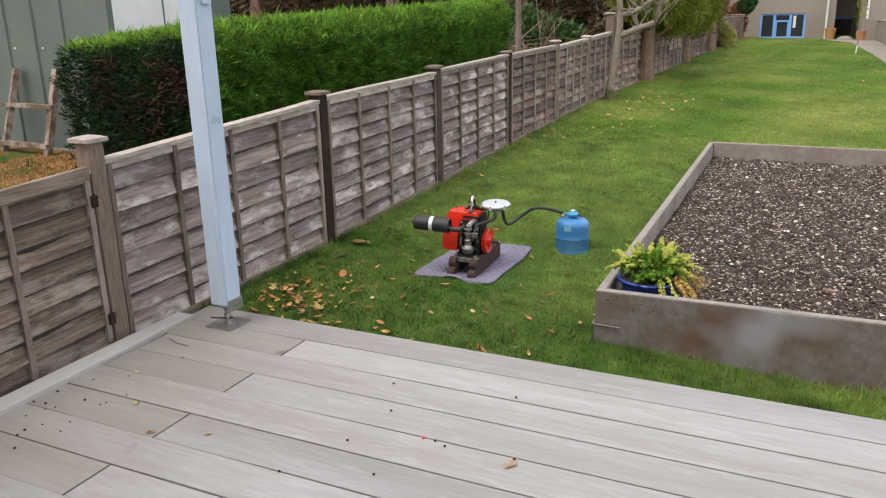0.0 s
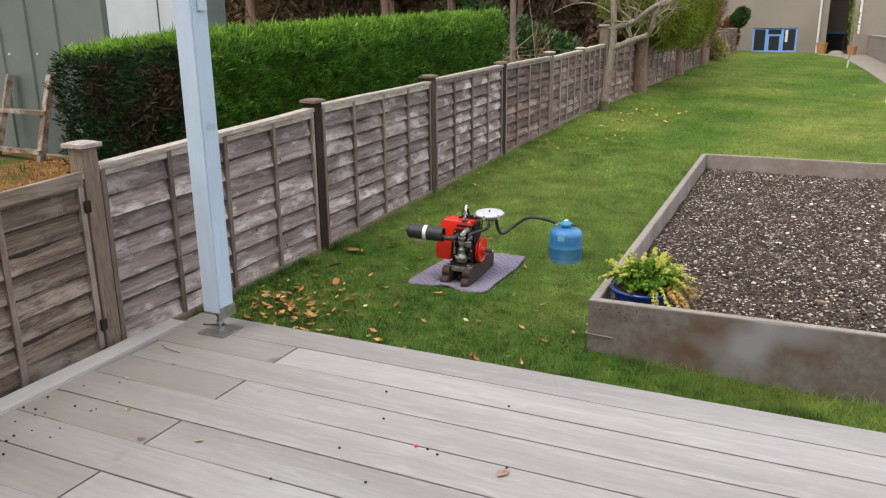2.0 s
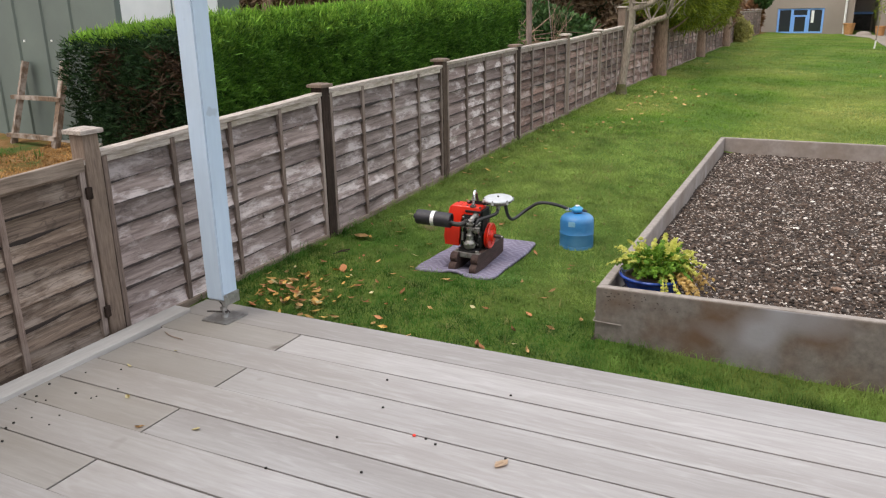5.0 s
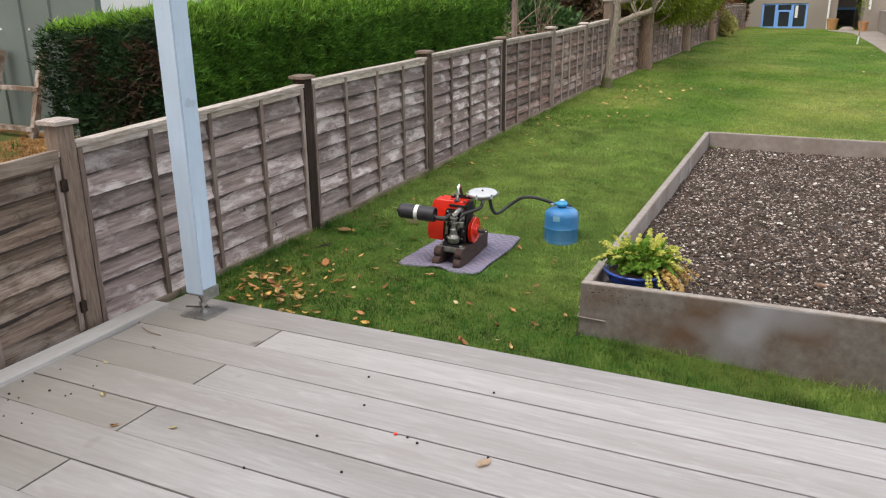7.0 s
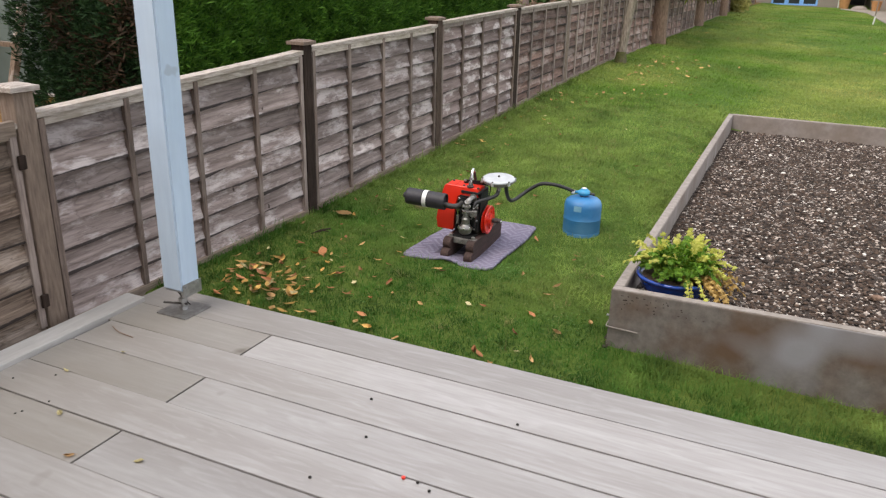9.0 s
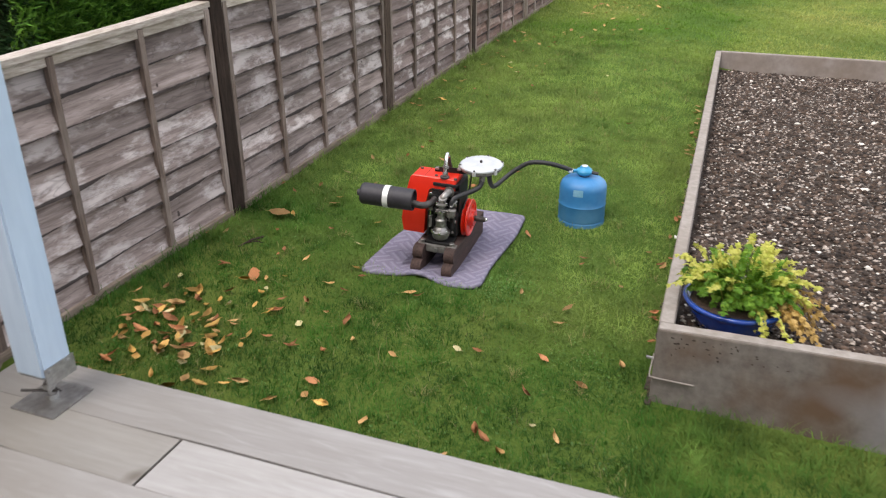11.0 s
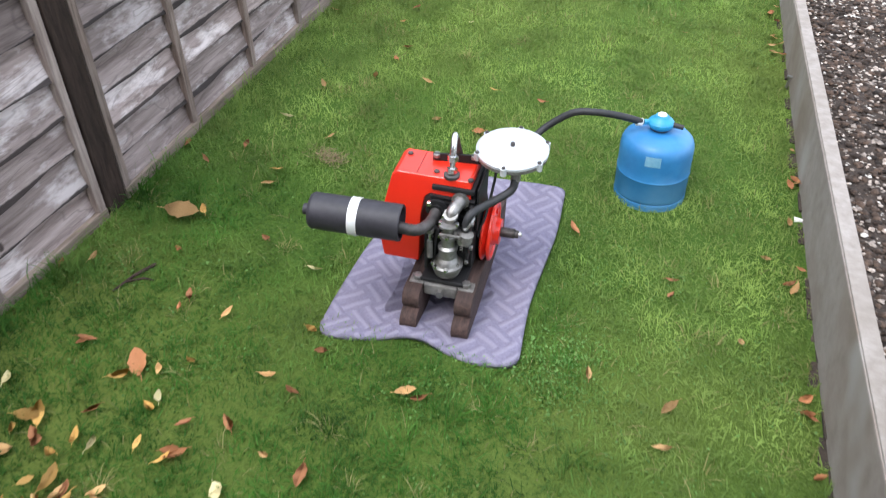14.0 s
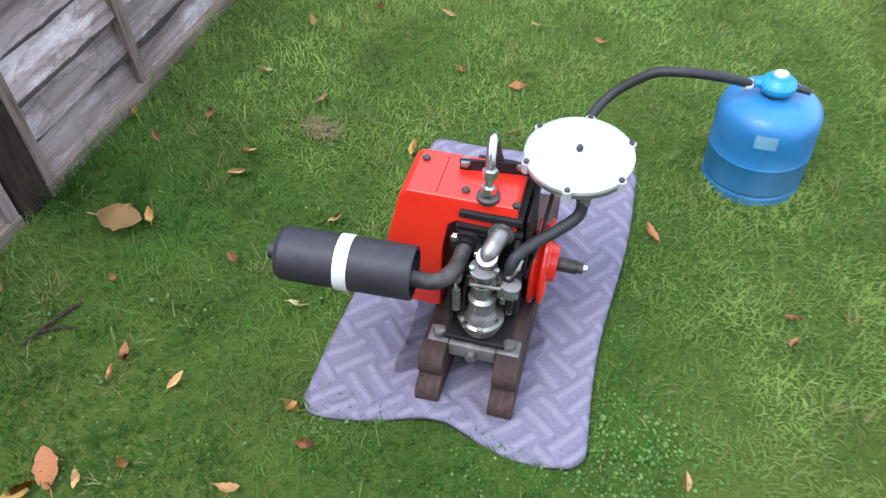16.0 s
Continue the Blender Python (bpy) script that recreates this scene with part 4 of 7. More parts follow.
def crown(name, blobs, count, mat, rng_seed, parent=None, origin=None, length=0.12, width=0.03, per=4, up=0.1, label="", category="", group="", kind=""):
    """Leaves over and inside a set of overlapping blobs (centre, radii)."""
    rng = np.random.default_rng(rng_seed)
    vol = np.array([r[0] * r[1] * r[2] for _, r in blobs]) ** 0.67
    pick = rng.choice(len(blobs), count, p=vol / vol.sum())
    d = rng.normal(0, 1, (count, 3))
    d /= np.linalg.norm(d, axis=1, keepdims=True)
    c = np.array([b[0] for b in blobs], float)[pick]
    r = np.array([b[1] for b in blobs], float)[pick]
    pts = c + d * r * (rng.random((count, 1)) ** 0.28) * rng.uniform(0.82, 1.12, (count, 1))
    v, f = sprays(pts, d, rng, per, length, width, up)
    o = ORIGIN[parent] if parent else origin
    me = flat_mesh(name, v, f, mat, o)
    ob = new(name, me)
    if parent:
        ob.parent = parent
        ORIGIN[ob] = o
    else:
        ob.location = o
        ORIGIN[ob] = o
    return tagged(ob, label, category, group, kind)


def hedge():
    """A clipped conifer hedge behind the fence: core, end and top sprays carry shade and light in their colours."""
    rng = np.random.default_rng(11)
    x0, x1, y0, y1 = -1.95, -0.62, -0.52, 5.35
    h = thing("conifer_hedge", (-1.2, 2.0, 0.0), "clipped bright green conifer hedge with a browned bare end", "hedge")

    def top(y):
        return 1.54 + 0.040 * (y + 0.5)
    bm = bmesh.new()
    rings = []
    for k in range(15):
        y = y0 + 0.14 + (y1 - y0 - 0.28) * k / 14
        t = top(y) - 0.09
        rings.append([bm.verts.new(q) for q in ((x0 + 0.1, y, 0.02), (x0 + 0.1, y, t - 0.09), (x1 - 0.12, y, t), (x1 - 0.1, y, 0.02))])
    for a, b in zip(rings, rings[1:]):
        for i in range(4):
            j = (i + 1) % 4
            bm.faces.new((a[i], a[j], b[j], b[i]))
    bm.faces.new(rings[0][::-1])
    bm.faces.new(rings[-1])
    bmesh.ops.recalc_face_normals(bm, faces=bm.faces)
    # core coloured near black for the shade among the sprays
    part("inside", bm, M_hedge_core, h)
    pts, nrm = [], []

    def face(n, make, normal):
        u = rng.random((n, 2))
        p = make(u)
        pts.append(p + rng.normal(0, 0.018, p.shape))
        nrm.append(np.tile(normal, (n, 1)).astype(float))

    def wave(a, b):
        return 0.035 * np.sin(2.6 * a + 3 * b) + 0.02 * np.sin(7 * a - 5 * b) + 0.022 * np.sin(17 * a + 4 * np.sin(6 * b)) * np.sin(15 * b + 3 * np.sin(5 * a))

    def front(u):
        y = y0 + (y1 - y0) * u[:, 0]
        z = 0.35 + (top(y) - 0.38) * u[:, 1]
        return np.stack([x1 - 0.05 + wave(y, z) - 0.10 * smooth_step((z - top(y) + 0.18) / 0.18), y, z], -1)

    def lid(u):
        y = y0 + 0.05 + (y1 - y0 - 0.1) * u[:, 0]
        x = x0 + (x1 - 0.1 - x0) * u[:, 1]
        return np.stack([x, y, top(y) + 0.4 * wave(y, x) - 0.05 - 0.075 * (x1 - x)], -1)

    def south(u):
        x = x0 + (x1 - x0) * u[:, 0]
        z = 0.35 + (top(y0) - 0.4 - 0.075 * (x1 - x)) * u[:, 1]
        return np.stack([x, y0 + 0.04 + wave(x, z), z], -1)

    def north(u):
        x = x0 + (x1 - x0) * u[:, 0]
        z = 0.6 + (top(y1) - 0.65) * u[:, 1]
        return np.stack([x, y1 - 0.02 + wave(x, z), z], -1)
    face(36000, front, (0.9, 0, 0.25))
    face(2500, north, (0, 0.9, 0.2))
    v, f = sprays(np.concatenate(pts), np.concatenate(nrm), rng, 6, 0.042, 0.0044, 0.3, 0.5)
    me = flat_mesh("sprays", v, f, M_hedge, ORIGIN[h])
    ob = new("sprays", me)
    ob.parent = h
    # top and shoulder sprays: sky light put into a lighter colour
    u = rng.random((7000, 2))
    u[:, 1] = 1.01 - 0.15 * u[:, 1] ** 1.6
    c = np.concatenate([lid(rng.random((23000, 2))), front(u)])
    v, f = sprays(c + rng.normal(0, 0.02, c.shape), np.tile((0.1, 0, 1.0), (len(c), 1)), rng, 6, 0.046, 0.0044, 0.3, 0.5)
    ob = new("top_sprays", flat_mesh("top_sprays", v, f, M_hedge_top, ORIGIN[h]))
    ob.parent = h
    tagged(ob, "yellow-green top sprays lightened for the sky's light")
    # end sprays: their own bluer green, darkened for the shade on that face
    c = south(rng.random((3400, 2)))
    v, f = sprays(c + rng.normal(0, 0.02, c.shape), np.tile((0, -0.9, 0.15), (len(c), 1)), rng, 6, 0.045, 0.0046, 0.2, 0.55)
    ob = new("old_growth", flat_mesh("old_growth", v, f, M_hedge_end, ORIGIN[h]))
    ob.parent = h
    tagged(ob, "dark blue-green end sprays with shade in their colour")
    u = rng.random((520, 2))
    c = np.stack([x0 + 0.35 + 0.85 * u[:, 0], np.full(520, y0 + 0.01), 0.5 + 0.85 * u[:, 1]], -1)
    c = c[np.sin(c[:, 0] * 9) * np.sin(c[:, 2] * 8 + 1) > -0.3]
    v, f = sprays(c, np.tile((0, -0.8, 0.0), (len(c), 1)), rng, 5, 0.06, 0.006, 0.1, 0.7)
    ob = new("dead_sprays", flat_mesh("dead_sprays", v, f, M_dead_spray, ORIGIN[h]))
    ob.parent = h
    return h


hedge()


# ---- the neighbour's shed with the trestle leaning on it ----
shed = thing("metal_shed", (-5.0, 3.0, 0.0), "olive green ribbed metal shed with a white side wall", "shed")
SX, SY = -3.72, 1.62
bm = box(-12, SX - 0.35, SY, SY + 0.05, 0.09, 2.9)
part("front_wall", bm, M_green_steel, shed)
for k in range(14):
    x = -4.45 - 0.47 * k
    bm = extrude([(x - 0.03, SY - 0.001), (x - 0.015, SY - 0.022), (x + 0.015, SY - 0.022), (x + 0.03, SY - 0.001)], "z", 0.1, 2.9)
    part("rib", bm, M_green_steel, shed)
    for z in (1.22, 2.4):
        part("screw", bolt(0, 0, 0, 0.014, 0.012, m=Matrix.Translation((x + 0.11, SY, z)) @ Matrix.Rotation(radians(90), 4, "X")), M_white_plastic, shed)
part("corner_trim", box(SX - 0.35, SX, SY - 0.02, SY + 0.06, 0.09, 2.9, 0.006), M_green_steel, shed, "folded green corner flashing")
part("side_wall", box(SX - 0.05, SX - 0.004, SY + 0.061, SY + 1.55, 0.09, 2.9), M_white_sheet, shed, "white sheet side wall")
part("seam", box(SX - 0.004, SX + 0.002, SY + 0.78, SY + 0.80, 0.09, 2.9), M_green_steel, shed)
part("corner_trim", box(SX - 0.06, SX + 0.012, SY + 1.55, SY + 1.93, 0.09, 2.9, 0.006), M_green_steel, shed)
part("back_wall", box(-12, SX - 0.05, SY + 1.80, SY + 1.88, 0.09, 2.9), M_green_steel, shed)
part("roof", box(-12.2, SX + 0.15, SY - 0.15, SY + 2.05, 2.9, 3.0), M_green_steel, shed)
part("plinth", box(-12, SX + 0.03, SY - 0.05, SY + 1.9, -0.1, 0.088, 0.01), M_concrete_top, shed, "pale concrete plinth")


def plank(a, b, w, d, bm=None):
    bm = bm or bmesh.new()
    m = along(a, b)
    ln = (Vector(b) - Vector(a)).length
    bmesh.ops.create_cube(bm, size=1, matrix=m @ Matrix.Translation((0, 0, ln / 2)) @ Matrix.Diagonal((w, d, ln, 1)))
    return bm


shed.location += Vector((-0.03, -0.02, 0.13))
trestle = thing("wooden_trestle", (-4.6, 1.1, 0.03), "old brown wooden trestle frame with flaking paint leaning on the shed", "trestle")
for xa, xb in ((-5.36, -5.24), (-4.63, -4.57)):
    part("leg", plank((xa, 1.30, 0.0), (xb, 1.56, 0.98), 0.10, 0.06), M_old_wood, trestle)
part("rung", plank((-5.38, 1.43, 0.585), (-4.55, 1.43, 0.575), 0.075, 0.045), M_old_wood, trestle)
part("rung", plank((-5.40, 1.31, 0.16), (-4.58, 1.31, 0.15), 0.075, 0.045), M_old_wood, trestle)
trestle.location += Vector((-0.02, -0.03, 0.145))


# ---- trees and shrubs past the fence ----
def limb(points, r0, r1, bm=None, seg=8):
    pts = curve(points, 5)
    return tube(pts, [r0 + (r1 - r0) * k / (len(pts) - 1) for k in range(len(pts))], seg, bm)


def twigs(bm, start, way, length, r, depth, rng):
    """A branch that wanders and forks into thinner ones."""
    pts, p, d = [Vector(start)], Vector(start), Vector(way).normalized()
    for k in range(4):
        d = (d + Vector((rng.gauss(0, 0.16), rng.gauss(0, 0.16), rng.gauss(0.03, 0.12)))).normalized()
        p = p + d * length / 4
        pts.append(p.copy())
    tube(pts, [r * (1 - 0.15 * k) for k in range(5)], 6 if r > 0.015 else 4, bm)
    if depth:
        for k in range(3 if depth > 1 else 2):
            q = pts[rng.choice((2, 3, 4))]
            side = Vector((rng.gauss(0, 1), rng.gauss(0, 1), rng.gauss(0.15, 0.5))).normalized()
            twigs(bm, q, d * 0.9 + side * 0.8, length * rng.uniform(0.5, 0.75), r * 0.5, depth - 1, rng)


def bare_tree():
    x, y = 0.18, 7.577
    z = gz(x, y)
    t = thing("bare_tree", (x, y, z), "small leafless garden tree with a mossy foot and pale limbs", "tree")
    part("trunk", limb([(x, y, z - 0.05), (x + 0.01, y, z + 0.2), (x + 0.05, y + 0.02, z + 0.6), (x + 0.10, y + 0.03, z + 1.0), (x + 0.09, y + 0.05, z + 1.4), (x + 0.02, y + 0.1, z + 2.0)], 0.07, 0.042), M_bark, t, smooth=True)
    part("moss", lathe([(0.1, 0), (0.092, 0.06), (0.08, 0.13), (0.07, 0.19)], pose(x, y, z - 0.03), 14), M_moss, t, "mossy foot")
    rng = random.Random(4)
    limbs = [((x + 0.10, y + 0.03, z + 0.95), [(0.28, 0.02, 0.12), (0.52, 0.05, 0.22), (0.58, 0.05, 0.45), (0.62, 0.1, 0.75)], 0.05),
             ((x + 0.09, y + 0.04, z + 1.25), [(0.3, 0.0, 0.1), (0.62, 0.0, 0.32), (0.95, 0.1, 0.42), (1.35, 0.1, 0.5)], 0.045),
             ((x + 0.09, y + 0.05, z + 1.45), [(-0.3, -0.1, 0.16), (-0.6, -0.2, 0.16), (-0.95, -0.2, 0.02)], 0.013),
             ((x + 0.05, y + 0.06, z + 1.6), [(0.15, 0.1, 0.3), (0.2, 0.2, 0.7), (0.2, 0.2, 1.1)], 0.04)]
    for start, way, r in limbs:
        s = Vector(start)
        pts = [s] + [s + Vector(w) for w in way]
        bm = limb(pts, r, r * 0.4)
        for q in pts[1:]:
            for k in range(3):
                d = Vector((rng.gauss(0.1, 0.8), rng.gauss(0, 0.6), rng.gauss(0.5, 0.5)))
                twigs(bm, q, d, rng.uniform(0.3, 0.6), r * 0.35, 2, rng)
        part("limb", bm, M_bark, t, smooth=True)
    return t


bare_tree()


def cypress(x, y, trunk_r, blobs, count, seed, mat, label, bark=None):
    z = gz(x, y)
    t = thing("cypress_tree", (x, y, z), label, "tree", "trees along the fence")
    part("trunk", limb([(x, y, z - 0.1), (x, y, z + 0.5), (x + 0.03, y, z + 1.2), (x + 0.05, y + 0.05, z + 3.2)], trunk_r * 1.15, trunk_r * 0.6), bark or M_bark_brown, t, smooth=True)
    rng = random.Random(seed)
    for k in range(6):
        a = rng.uniform(0, math.tau)
        s = Vector((x, y, z + rng.uniform(0.4, 1.4)))
        part("limb", limb([s, s + Vector((0.25 * math.cos(a), 0.25 * math.sin(a), 0.1)), s + Vector((0.5 * math.cos(a), 0.5 * math.sin(a), 0.3))], 0.03, 0.010, seg=6), bark or M_bark_brown, t)
    crown("crown", blobs, count, mat, seed, parent=t, length=0.085, width=0.008, per=8, up=-0.2)
    return t


cypress(0.03, 11.0, 0.15, [((0.05, 10.8, 2.05), (0.75, 0.7, 0.62)), ((0.28, 12.0, 1.90), (0.55, 0.9, 0.7)), ((0.06, 13.0, 2.45), (0.8, 1.1, 1.1)), ((-0.14, 11.6, 2.75), (0.9, 1.1, 0.9)), ((-0.14, 12.6, 3.75), (1.0, 1.2, 1.2)), ((0.16, 13.6, 1.70), (0.55, 1.2, 0.5))], 21000, 21, M_cypress, "golden-green cypress with a stout bare brown trunk")
cypress(-0.10, 16.5, 0.16, [((-0.15, 16.5, 2.12), (0.62, 1.5, 1.05)), ((-0.10, 18.6, 2.12), (0.6, 1.6, 1.1)), ((-0.20, 17.5, 3.22), (0.8, 1.8, 1.2))], 15000, 22, M_cypress, "golden-green cypress with low limbs over the lawn")
cypress(-0.11, 21.5, 0.15, [((-0.36, 22.2, 2.18), (0.6, 1.2, 1.2)), ((-0.41, 24, 2.58), (0.6, 1.3, 1.4))], 5000, 23, M_rust_shrub, "browning cypress beside the fence")

shrub = thing("yellow_shrub", (0.11, 24.5, gz(0.11, 24.5)), "pale yellow-leaved shrub at the lawn's edge", "shrub")
part("stem", limb([(0.11, 24.5, 0.4), (0.06, 24.5, 0.8), (-0.09, 24.6, 1.2)], 0.05, 0.02), M_bark_brown, shrub)
crown("leaves", [((0.01, 24.5, 0.81), (0.34, 0.4, 0.34)), ((-0.19, 24.6, 1.09), (0.26, 0.3, 0.26))], 1500, M_yellow_shrub, 31, parent=shrub, length=0.08, width=0.03)
shrub = thing("climber_shrub", (-0.1, 35.6, 0.0), "rust-brown shrub with an olive green top by the house", "shrub")
part("stem", limb([(-0.2, 35.6, -0.05), (-0.1, 35.6, 0.7), (0.1, 35.6, 1.4)], 0.09, 0.04), M_bark_brown, shrub)
crown("dry_leaves", [((-0.35, 35.6, 0.7), (0.35, 0.4, 0.75))], 900, M_rust_shrub, 32, parent=shrub, length=0.18, width=0.05)
crown("leaves", [((0.05, 35.6, 1.45), (0.34, 0.4, 0.3)), ((0.2, 35.6, 1.7), (0.3, 0.4, 0.3))], 2400, M_shrub, 33, parent=shrub, length=0.09, width=0.03)
shrub.location += Vector((-0.42, 0.02, 0.45))

# wood edge behind the hedge and the fence
wood_rng = random.Random(17)
for k in range(26):
    x = -3.0 - 0.65 * k + wood_rng.uniform(-0.3, 0.3) if k < 13 else -2.4 - wood_rng.uniform(0, 11)
    y = 12.5 + wood_rng.uniform(-2.0, 3.5) if k < 13 else 16 + wood_rng.uniform(0, 10)
    r = wood_rng.uniform(0.06, 0.15)
    t = thing("wood_tree", (x, y, 0), "brown bare-stemmed tree at the dark wood's edge", "tree", "trees at the wood's edge")
    lean = wood_rng.uniform(-0.3, 0.3)
    part("trunk", limb([(x, y, -0.1), (x + lean * 0.4, y, 1.5), (x + lean, y, 3.6), (x + lean * 1.1, y, 7.0)], r, r * 0.5), M_bark_brown, t, smooth=True)
    crown("crown", [((x + lean, y, 5.2), (1.7, 1.7, 2.0))], 260, M_wood_leaf, 100 + k, parent=t, length=0.5, width=0.12)
    for j in range(7):
        bm = bmesh.new()
        twigs(bm, (x + lean * 0.2, y, wood_rng.uniform(0.6, 3.2)), (wood_rng.gauss(0, 1), wood_rng.gauss(-0.3, 0.6), wood_rng.gauss(0.3, 0.5)), wood_rng.uniform(0.8, 1.5), 0.02, 0, wood_rng)
        part("branch", bm, M_dead, t)
    t.location.z += 0.25
blobs = [((-2.0 - 1.3 * k + wood_rng.uniform(-0.4, 0.4), 17 + wood_rng.uniform(-1.5, 3), 1.8 + wood_rng.uniform(-0.3, 0.9)), (1.5, 1.3, 1.8)) for k in range(14)]
blobs += [((-2.0 - 1.5 * k, 22 + wood_rng.uniform(-1, 2), 3.4), (2.0, 1.5, 3.6)) for k in range(14)]
crown("wood_thicket", blobs, 15000, M_wood_leaf, 41, origin=(-9, 19, 0.0), length=0.32, width=0.09, per=3, label="dark thicket of evergreen undergrowth behind the garden", category="woods", kind="stuff")
blobs = [((-1.6 - 0.7 * k, 9.6 + 0.8 * k + wood_rng.uniform(-0.3, 0.3), 0.8 + 0.12 * k), (0.8, 0.8, 0.75 + 0.05 * k)) for k in range(5)]
bracken = [((-2.6 - 0.95 * k + wood_rng.uniform(-0.3, 0.3), 14.2 + wood_rng.uniform(-1.2, 1.2), 1.3 + wood_rng.uniform(-0.3, 0.7)), (0.9, 0.8, 1.1)) for k in range(12)]
crown("bracken_thicket", bracken, 5200, M_bracken, 43, origin=(-7, 14, 0.0), length=0.22, width=0.04, per=4, label="brown bracken and dry undergrowth at the wood's edge", category="undergrowth", kind="stuff")
sh = thing("laurel_shrub", (-2.2, 10.5, 0.0), "dark green laurel shrub behind the fence", "shrub")
part("stem", limb([(-2.2, 10.5, -0.05), (-2.2, 10.5, 0.5), (-2.3, 10.6, 1.0)], 0.06, 0.02), M_bark_brown, sh)
crown("leaves", blobs, 5200, M_shrub, 42, parent=sh, length=0.13, width=0.035, per=4)
# brushwood heap
bm = bmesh.new()
for k in range(170):
    a, el = wood_rng.uniform(0, math.tau), wood_rng.uniform(-0.1, 0.55)
    c = Vector((-1.5 + wood_rng.gauss(0, 0.35), 7.9 + wood_rng.gauss(0, 0.5), 0.50 + abs(wood_rng.gauss(0, 0.28))))
    d = Vector((math.cos(a), math.sin(a), el)) * wood_rng.uniform(0.3, 0.7)
    tube([c - d, c + Vector((0, 0, 0.05)), c + d], [0.012, 0.010, 0.005], 4, bm)
for k in range(9):
    twigs(bm, (-1.4 + wood_rng.gauss(0, 0.4), 8.1 + wood_rng.gauss(0, 0.5), 0.7), (wood_rng.gauss(0.2, 0.5), wood_rng.gauss(0, 0.4), 1.0), 0.8, 0.012, 2, wood_rng)
solid("brushwood_heap", bm, M_dead, (-1.5, 7.9, 0.1), "heap of dead brown brushwood behind the fence", "brushwood", kind="stuff")
pole = thing("garden_pole", (-1.2, 7.18, 0.1), "thin grey upright pole behind the fence with a slack line", "pole")
part("shaft", tube([(-1.2, 7.18, 0.0), (-1.2, 7.18, 3.4)], 0.045, 10), M_batten, pole)
part("line", tube([(-1.16, 7.2, 3.2), (-1.0, 7.5, 1.7), (-0.95, 7.7, 0.7)], 0.006, 5), M_batten_pale, pole)

# ---- houses at the end of the lawn ----
HY = 37.0
house = thing("house", (0.0, HY, 0.0), "grey-brown rendered house with a blue-framed garden window", "house")
bm = bmesh.new()
for x0, x1, z0, z1 in ((-9, 0.66, -0.4, 6.5), (2.66, 3.62, -0.4, 6.5), (0.66, 2.66, 1.10, 6.5), (0.66, 2.66, -0.4, -0.02)):
    box(x0, x1, HY, HY + 0.3, z0, z1, bm=bm)
part("wall", bm, M_render, house)
part("side_wall", box(3.62, 3.9, HY, HY + 9, -0.4, 6.5), M_render, house)
part("roof", extrude([(HY - 0.4, 6.4), (HY + 4.5, 9.6), (HY + 9.4, 6.4)], "x", -9.3, 4.1), M_bark_brown, house)
win = part("window", box(0.66, 2.66, HY + 0.06, HY + 0.10, 1.03, 1.10), M_blue_frame, house, "blue painted window frame")
for x0, x1, z0, z1 in ((0.66, 2.66, -0.02, 0.05), (0.66, 0.75, 0.05, 1.03), (2.57, 2.66, 0.05, 1.03), (1.24, 1.36, 0.05, 1.03), (1.94, 2.06, 0.05, 1.03), (1.36, 1.94, 0.72, 0.80), (1.36, 1.42, 0.05, 0.72), (1.88, 1.94, 0.05, 0.72)):
    part("bar", box(x0, x1, HY + 0.02, HY + 0.10, z0, z1, 0.005), M_blue_frame, win)
glass = bpy.data.materials.new("window_glass")
glass.use_nodes = True
g = glass.node_tree.nodes["Principled BSDF"]
g.inputs["Base Color"].default_value, g.inputs["Roughness"].default_value = (0.03, 0.035, 0.04, 1), 0.05
for x0, x1, z0, z1 in ((0.75, 1.24, 0.05, 1.03), (1.42, 1.88, 0.05, 0.72), (1.36, 1.94, 0.80, 1.03), (2.06, 2.57, 0.05, 1.03)):
    part("pane", box(x0, x1, HY + 0.055, HY + 0.065, z0, z1), glass, win, "dark window pane")
part("curtain", box(2.12, 2.24, HY + 0.045, HY + 0.052, 0.45, 1.0), M_white_sheet, win)
part("downpipe", tube([(-0.95, HY - 0.05, -0.2), (-0.95, HY - 0.05, 6)], 0.05, 8), M_batten, house)
part("downpipe", tube([(3.55, HY - 0.05, -0.3), (3.55, HY - 0.05, 6)], 0.05, 8), M_white_sheet, house)
house.location += Vector((-0.43, 0.03, 0.43))
house2 = thing("house", (6.5, 43, 0.0), "grey-brown rendered neighbouring house with a white downpipe", "house")
part("wall", box(4.9, 12, 35.5, 46, -0.6, 6.5), M_render, house2)
part("link_wall", box(3.9, 4.9, 44.2, 44.5, -0.6, 6.5), M_render, house2)
# doorway widened so its dark colour stands in for the passage's shade
part("door", box(3.95, 4.80, 44.1, 44.19, -0.6, 0.83), M_door_shade, house2, "dark doorway widened to hold the passage's shade")
part("lintel", box(3.95, 4.86, 44.08, 44.18, 0.83, 0.95), M_blue_frame, house2)
part("downpipe", tube([(5.15, 35.4, 0.9), (5.15, 35.4, 6)], 0.05, 8), M_white_plastic, house2)
part("roof", extrude([(35.1, 6.4), (40.5, 9.6), (46.3, 6.4)], "x", 4.6, 12.3), M_bark_brown, house2)
house2.location += Vector((-0.43, 0.08, 0.34))
bm = box(5.55, 5.75, 17, 35.4, -0.3, 0.95, 0.02)
for z in (0.22, 0.47, 0.72):
    box(5.542, 5.55, 17, 35.4, z, z + 0.016, bm=bm)
box(5.53, 5.77, 16.98, 35.42, 0.95, 1.0, 0.01, bm=bm)
